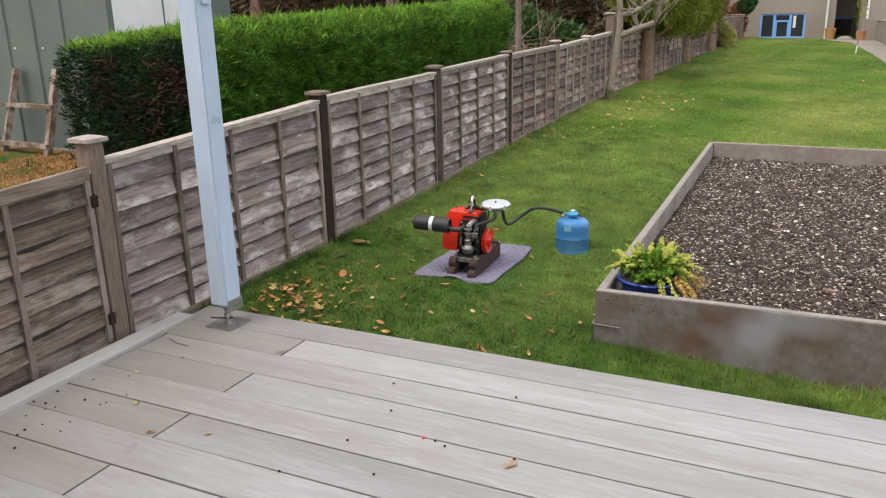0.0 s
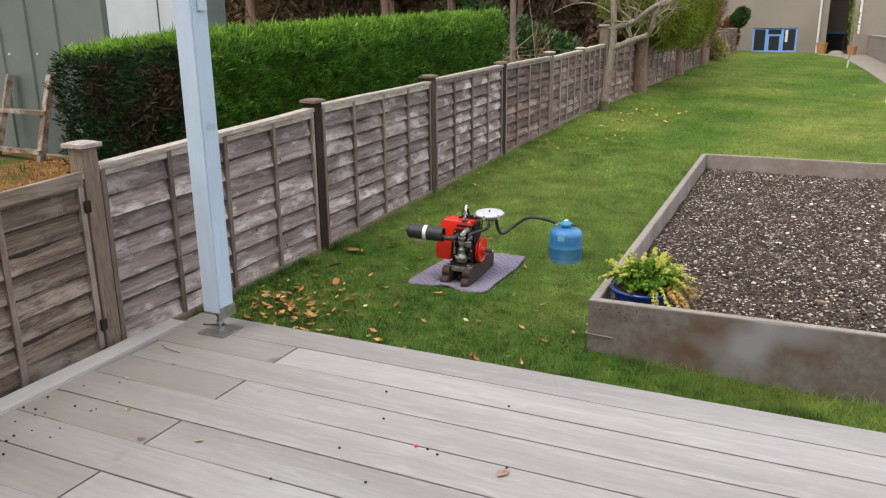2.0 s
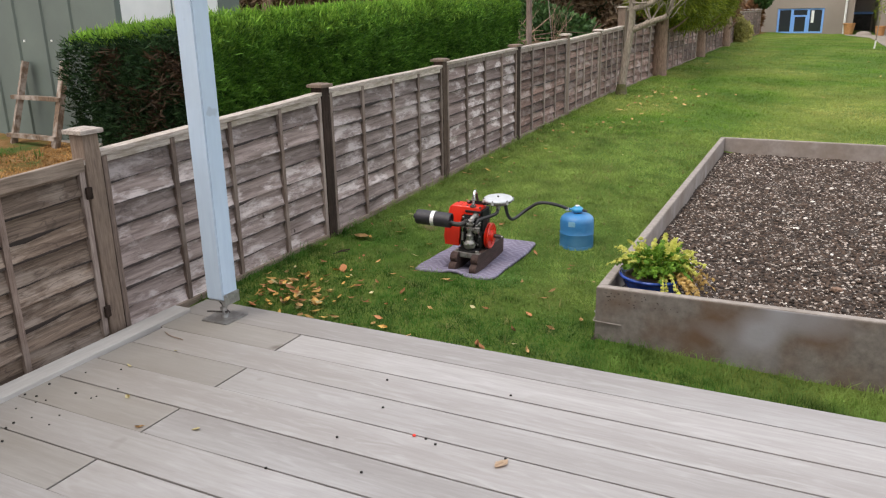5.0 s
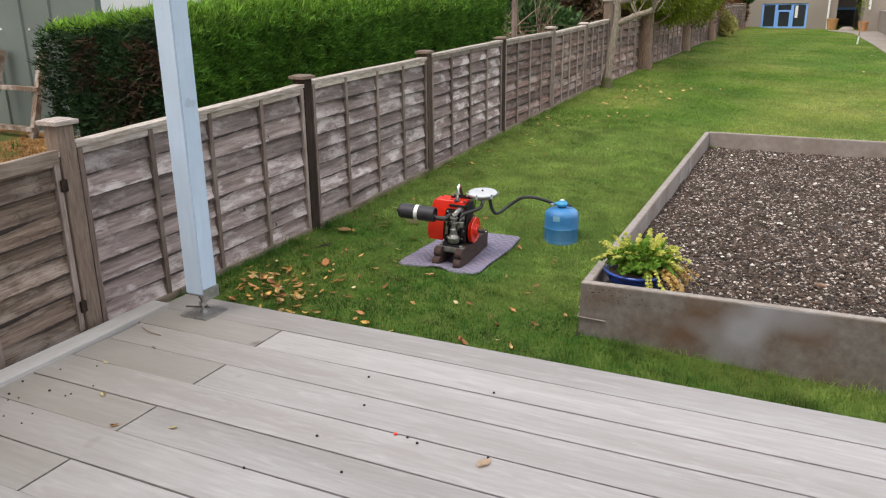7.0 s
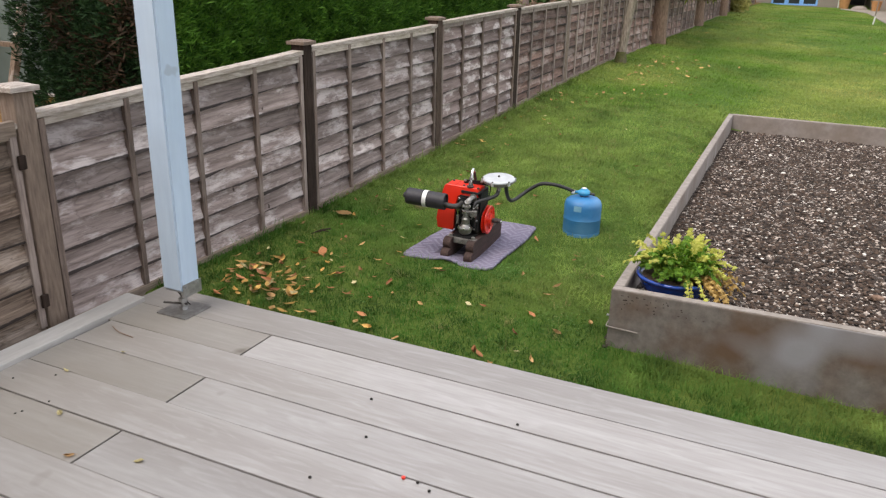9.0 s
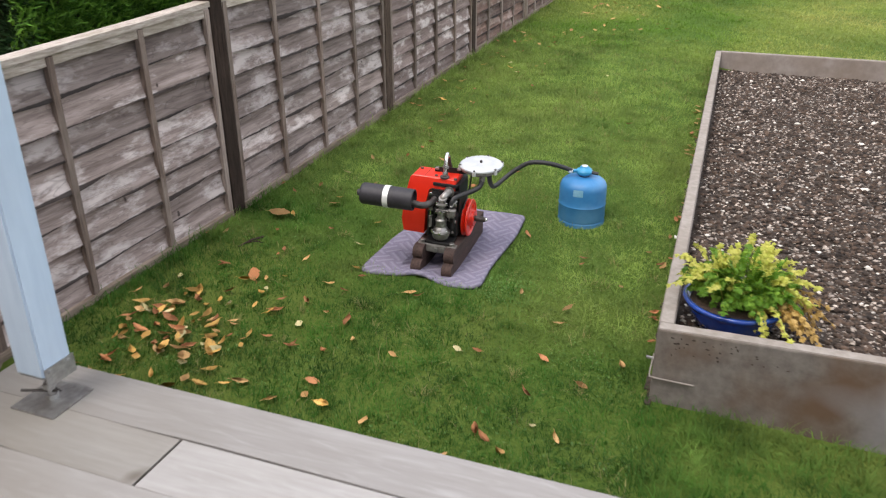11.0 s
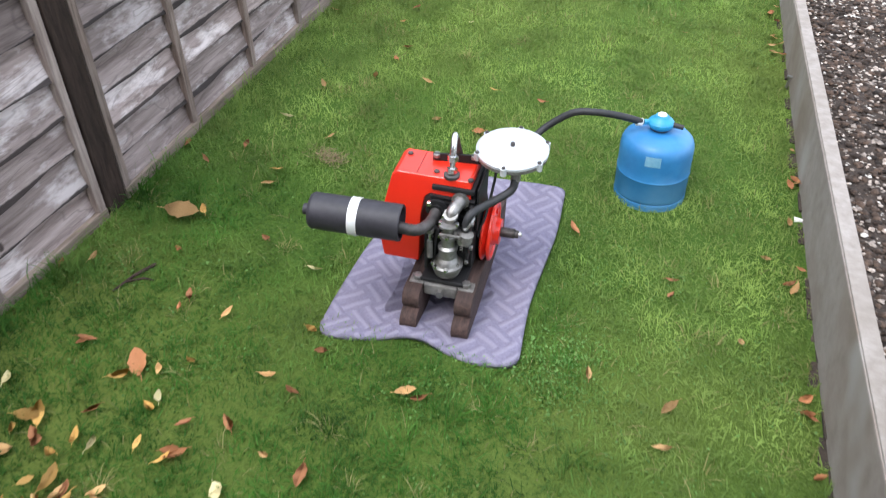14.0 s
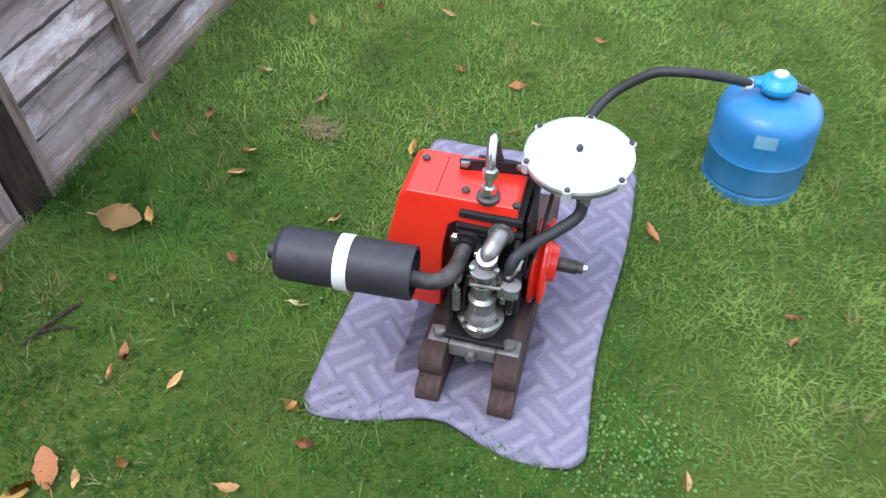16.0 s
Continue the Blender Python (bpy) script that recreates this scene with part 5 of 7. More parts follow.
low_wall = solid("wall_east", bm, M_render, (5.65, 26, 0), "low rendered garden wall beside the path", "wall", kind="structure")
low_wall.location, low_wall.rotation_euler = (5.36, 26.08, 0.20), (0, 0, 0.0113)


def lawn_edge(y):
    """Where the lawn ends and the paving begins."""
    return np.where(y > 31.5, 4.10 - 0.30 * np.clip(y - 31.5, 0, 3), 4.65 - 0.0345 * (y - 16))


bm = bmesh.new()
rows = []
for k in range(54):
    y = 9.0 + 26.5 * k / 53
    a, b = float(lawn_edge(y)), 5.50 - 0.0113 * (y - 12)
    rows.append([bm.verts.new((x, y, gz(x, y) + dz)) for x, dz in ((a, -0.1), (a, 0.02), ((a + b) / 2, 0.022), (b, 0.022))])
for a, b in zip(rows, rows[1:]):
    for q in range(3):
        bm.faces.new((a[q], a[q + 1], b[q + 1], b[q]))
solid("path", bm, M_path, (5, 20, 0), "worn pale paving path beside the lawn", "path", kind="structure")


def flower_pot(x, y, r, h, mat, label):
    z = gz(x, y)
    p = thing("plant_pot", (x, y, z), label, "plant pot", "pots by the houses")
    part("pot", lathe([(0, 0), (r * 0.75, 0), (r, h * 0.9), (r * 1.08, h * 0.9), (r * 1.08, h), (r * 0.9, h), (r * 0.85, h * 0.85), (0, h * 0.85)], pose(x, y, z), 20), mat, p, smooth=False)
    return p


flower_pot(3.33, 36.3, 0.24, 0.5, M_terracotta, "orange terracotta pot by the passage")
flower_pot(4.53, 34.6, 0.2, 0.42, M_terracotta, "terracotta pot by the wall")
bm = lathe([(0.32, 0), (0.33, 0.05), (0.27, 0.13), (0.15, 0.19), (0, 0.2)], pose(3.94, 35.6, gz(3.94, 35.6) - 0.02), 20)
solid("cloche", bm, M_render, (3.94, 35.6, 0.3), "pale domed cover on the paving", "cover")
for x, y, h in ((4.02, 22.6, 1.9), (4.39, 12.0, 2.2)):
    z = gz(x, y)
    s = thing("sapling", (x, y, z), "thin young sapling with a white trunk guard", "sapling", "saplings on the lawn")
    part("stem", tube([(x, y, z - 0.05), (x + 0.05, y, z + h * 0.5), (x + 0.02, y, z + h)], [0.02, 0.015, 0.006], 6), M_bark, s)
    part("guard", tube([(x, y, z), (x + 0.02, y, z + 0.24)], 0.022, 8), M_white_plastic, s, "white plastic guard")
    crown("leaves", [((x, y, z + h * 0.75), (0.16, 0.16, 0.6))], 90, M_cypress, 60 + int(y), parent=s, length=0.07, width=0.014, per=3)


# ---- the rug and the engine ----
def rug_material():
    m = material("grey_lavender_pile", (0.165, 0.150, 0.212), (0.232, 0.213, 0.288), 160, rough=0.95, bump=0.5, c3=(0.180, 0.156, 0.190), big=3, amount=0.5, spec=0.1)
    n, l = m.node_tree.nodes, m.node_tree.links
    bsdf = n["Principled BSDF"]
    plain = bsdf.inputs["Base Color"].links[0].from_socket
    coords = n.new("ShaderNodeTexCoord")
    turned = n.new("ShaderNodeMapping")
    turned.inputs["Rotation"].default_value = (0, 0, radians(40))
    l.new(coords.outputs["Object"], turned.inputs[0])
    wob = n.new("ShaderNodeTexNoise")
    wob.inputs["Scale"].default_value = 9
    l.new(coords.outputs["Object"], wob.inputs["Vector"])
    add = n.new("ShaderNodeVectorMath")
    add.operation = "MULTIPLY_ADD"
    add.inputs[1].default_value = (0.02, 0.02, 0)
    l.new(wob.outputs["Color"], add.inputs[0])
    l.new(turned.outputs[0], add.inputs[2])
    check = n.new("ShaderNodeTexChecker")
    check.inputs["Scale"].default_value = 12.0
    l.new(add.outputs[0], check.inputs["Vector"])
    waves = []
    for d in ("X", "Y"):
        w = n.new("ShaderNodeTexWave")
        w.bands_direction = d
        w.inputs["Scale"].default_value, w.inputs["Distortion"].default_value = 7.6, 1.2
        l.new(add.outputs[0], w.inputs["Vector"])
        waves.append(w)
    pick = n.new("ShaderNodeMix")
    pick.data_type = "FLOAT"
    l.new(check.outputs["Fac"], pick.inputs[0])
    l.new(waves[0].outputs["Fac"], pick.inputs[2])
    l.new(waves[1].outputs["Fac"], pick.inputs[3])
    band = n.new("ShaderNodeMapRange")
    band.inputs[1].default_value, band.inputs[2].default_value, band.inputs[4].default_value = 0.5, 0.95, 0.44
    l.new(pick.outputs[0], band.inputs[0])
    mix = n.new("ShaderNodeMixRGB")
    mix.inputs[2].default_value = (0.325, 0.302, 0.368, 1)
    l.new(band.outputs[0], mix.inputs[0])
    l.new(plain, mix.inputs[1])
    l.new(mix.outputs[0], bsdf.inputs["Base Color"])
    b = n.new("ShaderNodeBump")
    b.inputs["Strength"].default_value, b.inputs["Distance"].default_value = 0.6, 0.006
    l.new(pick.outputs[0], b.inputs["Height"])
    l.new(bsdf.inputs["Normal"].links[0].from_socket, b.inputs["Normal"])
    l.new(b.outputs[0], bsdf.inputs["Normal"])
    return m


RUG = (1.090, 0.158)


def rug():
    """A bath-mat sized rug with rounded corners; its near edge has slid into a wave."""
    nu, nv, hx, hy, cr = 44, 60, 0.270, 0.422, 0.032
    bm = bmesh.new()
    rng = random.Random(2)

    def at(i, j, lift):
        u, v = -1 + 2 * i / nu, -1 + 2 * j / nv
        x, y = u * hx, v * hy
        ax, ay = abs(x) - (hx - cr), abs(y) - (hy - cr)
        if ax > 0 and ay > 0:
            d = max(math.hypot(ax, ay), 1e-6)
            m = max(ax, ay) / d
            x, y = math.copysign(hx - cr + ax * m, x), math.copysign(hy - cr + ay * m, y)
        k = max(0, (-v + 0.15) / 1.15) ** 2
        y += k * (0.015 * math.sin((u + 0.1) * 4.6 + 1.57) - 0.012 * u)
        x -= 0.02 * u * u * (1 - v * v) * 0.3 - 0.008 * math.sin(v * 4)
        x -= 0.014 * max(0, -u) * max(0, -v) ** 2
        y -= 0.034 * max(0, -u) * max(0, -v) ** 2 + 0.010 * max(0, u) * max(0, -v) ** 2
        X, Y = RUG[0] + x, RUG[1] + y
        X, Y = RUG[0] + (X - RUG[0]) - (Y - RUG[1]) * 0.018, Y + (X - RUG[0]) * 0.045
        z = gz(X, Y) * 0.6 - 0.014 - 0.018 * math.exp(-((X - 1.12) / 0.2) ** 4 - ((Y - 0.05) / 0.36) ** 4) + k * 0.020 * max(0, math.sin((u + 0.1) * 4.6 + 1.57)) * max(0, (-v - 0.5) * 2)
        z += 0.002 * math.sin(x * 30) * math.sin(y * 24)
        return (X, Y, z + lift)
    upper = [[bm.verts.new(at(i, j, 0.014 if 0 < i < nu and 0 < j < nv else 0.008)) for i in range(nu + 1)] for j in range(nv + 1)]
    rim = [(i, 0) for i in range(nu)] + [(nu, j) for j in range(nv)] + [(nu - i, nv) for i in range(nu)] + [(0, nv - j) for j in range(nv)]
    low = [bm.verts.new(at(i, j, -0.006)) for i, j in rim]
    for j in range(nv):
        for i in range(nu):
            bm.faces.new((upper[j][i], upper[j][i + 1], upper[j + 1][i + 1], upper[j + 1][i]))
    for k, (i, j) in enumerate(rim):
        q = (k + 1) % len(rim)
        bm.faces.new((upper[j][i], low[k], low[q], upper[rim[q][1]][rim[q][0]]))
    bm.faces.new(low[::-1])
    bmesh.ops.recalc_face_normals(bm, faces=bm.faces)
    return solid("rug", bm, rug_material(), (RUG[0], RUG[1], -0.01), "small lavender-grey patterned rug lying on the grass", "rug", smooth=True)


rug()

EX, EY, EZ = 1.122, 0.0, -0.028
engine = thing("stationary_engine", (0, 0, 0), "small red stationary engine with a black silencer on timber skids", "engine")
X90 = Matrix.Rotation(radians(90), 4, "Y")
for x in (-0.074, 0.070):
    prof = [(-0.178 + 0.032 * math.cos(a), -0.002 + 0.032 * math.sin(a)) for a in [radians(270 - 20 * k) for k in range(10)]]
    prof += [(-0.150 + 0.033 * math.cos(a), 0.058 + 0.033 * math.sin(a)) for a in [radians(232 - 20 * k) for k in range(8)]]
    prof += [(-0.14, 0.091), (-0.11, 0.086), (0.325, 0.086), (0.332, 0.08), (0.332, -0.034)]
    part("skid", extrude(prof, "x", x - 0.024, x + 0.024, 0.004), M_skid, engine, "dark brown timber skid with a stepped end")
# base casting and crankcase
base = part("base_plate", box(-0.060, 0.064, -0.128, 0.15, 0.0925, 0.104, 0.004), M_black, engine, "black base plate")
part("base_casting", box(-0.049, 0.045, -0.138, -0.080, 0.056, 0.0920, 0.006), M_alloy_dull, engine, "dull alloy base flange")
for x0, x1 in ((-0.090, -0.049), (0.045, 0.088)):
    part("foot_lug", box(x0, x1, -0.136, -0.098, 0.0865, 0.0925, 0.003), M_alloy_dull, engine)
for x in (-0.070, 0.066):
    part("mounting_bolt", bolt(x, -0.118, 0.0925, 0.013, 0.014), M_alloy, engine)
part("drain_plug", lathe([(0, 0), (0.011, 0), (0.011, 0.012), (0, 0.012)], pose(-0.002, -0.138, 0.072, 90, 0, 0), 6), M_alloy, engine)
part("crankcase", box(-0.066, 0.068, -0.06, 0.15, 0.1045, 0.225, 0.016), M_black, engine)
cylinder = part("cylinder", box(-0.04, 0.05, -0.032, 0.11, 0.2255, 0.335), M_black, engine, "black finned cylinder")
for k in range(8):
    z = 0.228 + 0.0125 * k
    part("fin", box(-0.058, 0.062, -0.045, 0.125, z, z + 0.005), M_black, cylinder)
part("head", box(-0.055, 0.06, -0.04, 0.12, 0.3355, 0.35, 0.004), M_black, engine)
# red cowl: a flywheel housing on one side, a hood over the cylinder
prof = [(-0.185, 0.105), (-0.198, 0.16), (-0.192, 0.25), (-0.166, 0.358), (-0.152, 0.370), (0.056, 0.370), (0.062, 0.364), (0.064, 0.318), (-0.022, 0.309), (-0.034, 0.318), (-0.052, 0.32), (-0.068, 0.308), (-0.072, 0.285), (-0.078, 0.25), (-0.078, 0.105)]
bm = extrude([(0.050 - (0.064 - u) * 0.94, w) for u, w in prof], "y", -0.062, 0.088, 0.007, 3)
for v in bm.verts:  # the hood's front leans back towards its top
    if v.co.y < 0.0:
        v.co.y += 0.034 * (v.co.z - 0.105) / 0.265
cowl = part("cowl", bm, M_red, engine, "bright red enamelled cowl", smooth=False)
part("seam", box(-0.1005, -0.099, -0.022, 0.078, 0.3692, 0.3708), M_black, cowl)
for x, y in ((-0.140, 0.060), (-0.050, -0.006), (0.044, -0.022)):
    part("cowl_bolt", bolt(x, y, 0.369, 0.008, 0.007), M_pipe, cowl)
part("cowl_back", box(0.0665, 0.072, -0.04, 0.085, 0.22, 0.355, 0.002), M_black, engine)
# exhaust port, pipe and silencer
part("exhaust_flange", lathe([(0, 0), (0.03, 0), (0.03, 0.008), (0.018, 0.008), (0.018, 0.014), (0, 0.014)], pose(-0.036, -0.048, 0.285, 90, 0, 0), 20), M_black, engine)
part("exhaust_nut", bolt(0, 0, 0, 0.008, 0.009, m=pose(-0.056, -0.056, 0.305, 90, 0, 0)), M_chrome, engine)
part("exhaust_nut", bolt(0, 0, 0, 0.008, 0.009, m=pose(-0.014, -0.056, 0.272, 90, 0, 0)), M_chrome, engine)
part("exhaust_pipe", tube(curve([(-0.038, -0.05, 0.283), (-0.04, -0.085, 0.276), (-0.048, -0.122, 0.278), (-0.07, -0.148, 0.28), (-0.118, -0.157, 0.289)], 5), 0.0155, 14), M_pipe, engine, "sooty bent exhaust pipe", smooth=True)
mA, mB = Vector((-0.101, -0.158, 0.304)), Vector((-0.338, -0.172, 0.308))
ML = (mB - mA).length
sil = part("silencer", lathe([(0, 0.014), (0.041, 0.014), (0.041, 0.0), (0.047, 0.0), (0.048, 0.004), (0.048, ML - 0.008), (0.044, ML), (0.015, ML + 0.001), (0.015, ML + 0.02), (0.010, ML + 0.021), (0.009, ML + 0.004), (0, ML + 0.004)], along(mA, mB), 64), M_muffler, engine, "matt black cylindrical silencer", smooth=False)
part("clamp_band", lathe([(0.0482, ML * 0.455), (0.0496, ML * 0.455), (0.0496, ML * 0.455 + 0.024), (0.0482, ML * 0.455 + 0.024)], along(mA, mB), 64), M_band, sil, "pale metal clamp band")
part("end_collar", lathe([(0.0, 0.0145), (0.022, 0.0145), (0.022, 0.02), (0, 0.021)], along(mA, mB), 20), M_pipe, sil)
# carburettor
carb = part("carburettor", lathe([(0, 0.104), (0.024, 0.104), (0.034, 0.111), (0.038, 0.122), (0.038, 0.134), (0.0425, 0.135), (0.0425, 0.143), (0.036, 0.146), (0.030, 0.158), (0.0245, 0.166), (0.0235, 0.190), (0.0265, 0.192), (0.0265, 0.199), (0.019, 0.204), (0.016, 0.224), (0.022, 0.227), (0.022, 0.237), (0.016, 0.242), (0.016, 0.264), (0.026, 0.267), (0.026, 0.274), (0, 0.279)], pose(0.006, -0.096, 0.006), 32), M_alloy, engine, "cast alloy carburettor with a round float bowl")
part("throttle_body", tube(curve([(0.008, -0.091, 0.276), (0.010, -0.087, 0.300), (0.018, -0.066, 0.314), (0.024, -0.04, 0.318)], 5), [0.015] * 6 + [0.017] * 10, 16), M_alloy, carb, smooth=True)
part("flange", lathe([(0, 0), (0.024, 0), (0.024, 0.007), (0, 0.007)], pose(0.024, -0.041, 0.318, 90, 0, 0), 12), M_alloy, carb)
part("choke_body", lathe([(0, 0), (0.017, 0), (0.019, 0.012), (0.014, 0.014), (0.014, 0.045), (0, 0.045)], pose(0.016, -0.085, 0.238, 0, 90, 10), 18), M_alloy_dull, carb)
part("collar", lathe([(0, 0), (0.019, 0), (0.019, 0.010), (0, 0.010)], pose(0.010, -0.088, 0.298, 25, 0, 0), 20), M_alloy, carb)
for x, y, z in ((-0.013, -0.106, 0.280), (0.030, -0.102, 0.280), (0.008, -0.118, 0.244), (-0.020, -0.098, 0.232), (0.036, -0.110, 0.149), (-0.030, -0.114, 0.149), (0.012, -0.138, 0.149), (-0.018, -0.130, 0.149)):
    part("screw", bolt(x, y, z, 0.006, 0.009), M_chrome, carb)
part("needle_valve", tube([(-0.040, -0.108, 0.168), (-0.040, -0.108, 0.222)], [0.008, 0.008], 10), M_alloy_dull, engine)
part("needle_tip", tube([(-0.040, -0.108, 0.222), (-0.040, -0.108, 0.252)], [0.0045, 0.0045], 8), M_chrome, engine)
part("needle_knob", lathe([(0, 0), (0.010, 0), (0.011, 0.012), (0, 0.014)], pose(-0.040, -0.108, 0.25), 12), M_alloy, engine)
part("governor_link", tube([(-0.03, -0.098, 0.13), (-0.026, -0.104, 0.22), (-0.018, -0.108, 0.266), (0.0, -0.112, 0.268)], 0.0032, 6), M_black, engine)
part("governor_arm", box(-0.056, -0.047, -0.105, -0.06, 0.12, 0.24, 0.002), M_black, engine)
part("bracket_plate", box(0.052, 0.060, -0.09, -0.03, 0.16, 0.31, 0.002), M_black, engine)
for z in (0.19, 0.27):
    part("bracket_bolt", bolt(0, 0, 0, 0.008, 0.008, m=Matrix.Translation((0.06, -0.07, z)) @ X90), M_alloy, engine)
part("linkage", tube([(0.056, -0.09, 0.262), (0.04, -0.116, 0.256), (-0.012, -0.120, 0.258)], 0.0035, 6), M_alloy_dull, engine)
part("link_spring", tube([(0.045 + 0.004 * math.cos(k * 0.9), -0.108 + 0.004 * math.sin(k * 0.9), 0.205 + 0.0011 * k) for k in range(44)], 0.0012, 5), M_alloy, engine)
part("fuel_bowl", lathe([(0, 0), (0.012, 0.002), (0.015, 0.012), (0.015, 0.026), (0.018, 0.027), (0.018, 0.032), (0, 0.034)], pose(0.058, -0.104, 0.228), 16), M_alloy_dull, engine)
part("union", tube([(0.05, -0.10, 0.27), (0.062, -0.09, 0.285), (0.066, -0.07, 0.29)], 0.006, 8), M_alloy, engine)
part("cover_plate", box(-0.052, 0.058, -0.0665, -0.061, 0.125, 0.215, 0.002), M_black, engine)
for x, z in ((-0.046, 0.135), (0.052, 0.135), (-0.046, 0.205), (0.052, 0.205)):
    part("cover_bolt", bolt(0, 0, 0, 0.006, 0.006, m=pose(x, -0.0665, z, 90, 0, 0)), M_alloy_dull, engine)
# pulley and shaft
PC = Matrix.Translation((0.078, 0.046, 0.170)) @ X90
pul = part("pulley", lathe([(0.025, 0.0), (0.082, 0.0), (0.086, 0.003), (0.086, 0.008), (0.070, 0.015), (0.086, 0.022), (0.086, 0.027), (0.082, 0.030), (0.076, 0.030), (0.071, 0.025), (0.042, 0.024), (0.038, 0.032), (0.036, 0.046), (0.0, 0.046)], PC, 44), M_red, engine, "red grooved pulley", smooth=False)
for k in range(3):
    a = math.tau * k / 3 + 0.3
    part("boss", bolt(0, 0, 0, 0.010, 0.006, m=PC @ pose(0.056 * math.cos(a), 0.056 * math.sin(a), 0.024)), M_red, pul)
part("shaft", lathe([(0, 0.046), (0.014, 0.046), (0.014, 0.084), (0.011, 0.086), (0.011, 0.096), (0, 0.098)], PC, 20), M_pipe, engine, "steel shaft end")
part("shaft_tip", lathe([(0, 0.0965), (0.008, 0.0965), (0.007, 0.104), (0, 0.105)], PC, 14), M_chrome, engine)
part("bearing_housing", lathe([(0, -0.012), (0.055, -0.012), (0.055, 0.0), (0, 0.0)], PC, 28), M_black, engine)
# breather elbow on the hood
part("breather_base", lathe([(0, 0), (0.021, 0), (0.021, 0.008), (0.017, 0.010), (0, 0.010)], pose(-0.008, -0.014, 0.3695), 24), M_pipe, engine)
elb = part("breather_pipe", tube(curve([(-0.008, -0.014, 0.378), (-0.009, -0.002, 0.43), (-0.010, 0.006, 0.452), (-0.012, 0.022, 0.466), (-0.014, 0.042, 0.462), (-0.014, 0.054, 0.445)], 5), 0.0085, 14), M_chrome, engine, "bright bent breather pipe", smooth=True)
for z, y in ((0.380, -0.013), (0.412, -0.006)):
    part("union_nut", lathe([(0, 0), (0.0145, 0), (0.0145, 0.014), (0, 0.014)], pose(-0.0085, y, z, -12, 0, 0), 6), M_chrome, elb)
part("breather_hose", tube(curve([(-0.014, 0.052, 0.45), (-0.012, 0.062, 0.42), (-0.004, 0.07, 0.378)], 4), 0.0085, 10), M_skid, engine)
# bar that carries the gas regulator
bar = part("support_bar", plank((-0.075, 0.050, 0.378), (0.075, 0.066, 0.384), 0.006, 0.026), M_black, engine)
for p in ((-0.065, 0.051, 0.381), (0.035, 0.062, 0.385)):
    part("bar_bolt", bolt(*p, 0.011, 0.010), M_alloy, engine, "plated bolt")
# round gas regulator
GX, GYc, GZc = 0.131, 0.085, 0.395
GM = pose(GX, GYc, GZc, 3, -2, 12)
bm = lathe([(0, -0.012), (0.06, -0.012), (0.088, 0.004), (0.094, 0.008), (0.094, 0.018), (0, 0.019)], GM, 40)
dish = part("gas_regulator", bm, M_alloy_dull, engine, "round silver diaphragm regulator")
part("cover", lathe([(0.094, 0.0185), (0.096, 0.019), (0.096, 0.026), (0.088, 0.031), (0.06, 0.033), (0.0, 0.034)], GM, 48), M_dish, dish, "pale silver round cover", smooth=False)
for k in range(6):
    a = math.tau * k / 6 + 0.25
    part("lug", lathe([(0, 0.006), (0.0085, 0.006), (0.0085, 0.027), (0, 0.027)], GM @ pose(0.095 * math.cos(a), 0.095 * math.sin(a), 0), 12), M_dish, dish)
    part("lug_bolt", bolt(0, 0, 0, 0.0055, 0.005, m=GM @ pose(0.095 * math.cos(a), 0.095 * math.sin(a), 0.027)), M_pipe, dish)
part("centre_screw", bolt(0, 0, 0, 0.006, 0.010, m=GM @ pose(0, 0, 0.034)), M_pipe, dish)
part("outlet", tube([(GX + 0.022, GYc - 0.055, GZc - 0.002), (GX + 0.022, GYc - 0.062, GZc - 0.032)], 0.013, 12), M_alloy_dull, dish)
part("side_block", box(0.034, 0.068, -0.112, -0.080, 0.222, 0.246, 0.006), M_alloy, engine, "cast alloy inlet block")
part("hose_tail", lathe([(0, 0), (0.013, 0), (0.013, 0.008), (0.010, 0.010), (0.010, 0.02), (0, 0.02)], pose(0.050, -0.094, 0.246), 16), M_alloy, engine)
part("intake_hose", tube(curve([(GX + 0.022, GYc - 0.061, GZc - 0.022), (GX + 0.018, GYc - 0.074, GZc - 0.052), (GX - 0.01, GYc - 0.098, GZc - 0.070), (GX - 0.050, GYc - 0.135, GZc - 0.082), (0.056, -0.083, 0.302), (0.050, -0.094, 0.262)], 5), 0.011, 12), M_rubber, engine, "black rubber intake hose", smooth=True)
part("cable", tube(curve([(GX - 0.03, GYc - 0.05, GZc), (0.095, 0.04, 0.33), (0.085, 0.0, 0.25), (0.072, -0.03, 0.2)], 5), 0.004, 6), M_rubber, engine)
engine.matrix_world = pose(EX - 0.006, EY - 0.004, EZ, 1.2, 2.2, 3)

# gas hose from the bottle
GBX, GBY = 1.618, 0.668
GBZ = gz(GBX, GBY) - 0.014
hose = thing("gas_hose", (1.3, 0.3, 0.2), "thick black rubber hose between gas bottle and engine", "hose")
part("tube", tube(curve([(1.262, 0.140, 0.372), (1.256, 0.20, 0.330), (1.232, 0.30, 0.232), (1.214, 0.41, 0.165), (1.216, 0.50, 0.150), (1.245, 0.558, 0.176), (1.285, 0.580, 0.208), (1.345, 0.588, 0.247), (1.405, 0.590, 0.257), (1.465, 0.606, 0.249), (1.520, 0.632, 0.230), (GBX - 0.058, GBY - 0.014, GBZ + 0.275)], 6), 0.0115, 14), M_rubber, hose, smooth=True)
part("hose_clip", tube([(GBX - 0.076, GBY - 0.022, GBZ + 0.278), (GBX - 0.060, GBY - 0.014, GBZ + 0.275)], 0.0132, 14), M_white_plastic, hose, "pale hose clip")

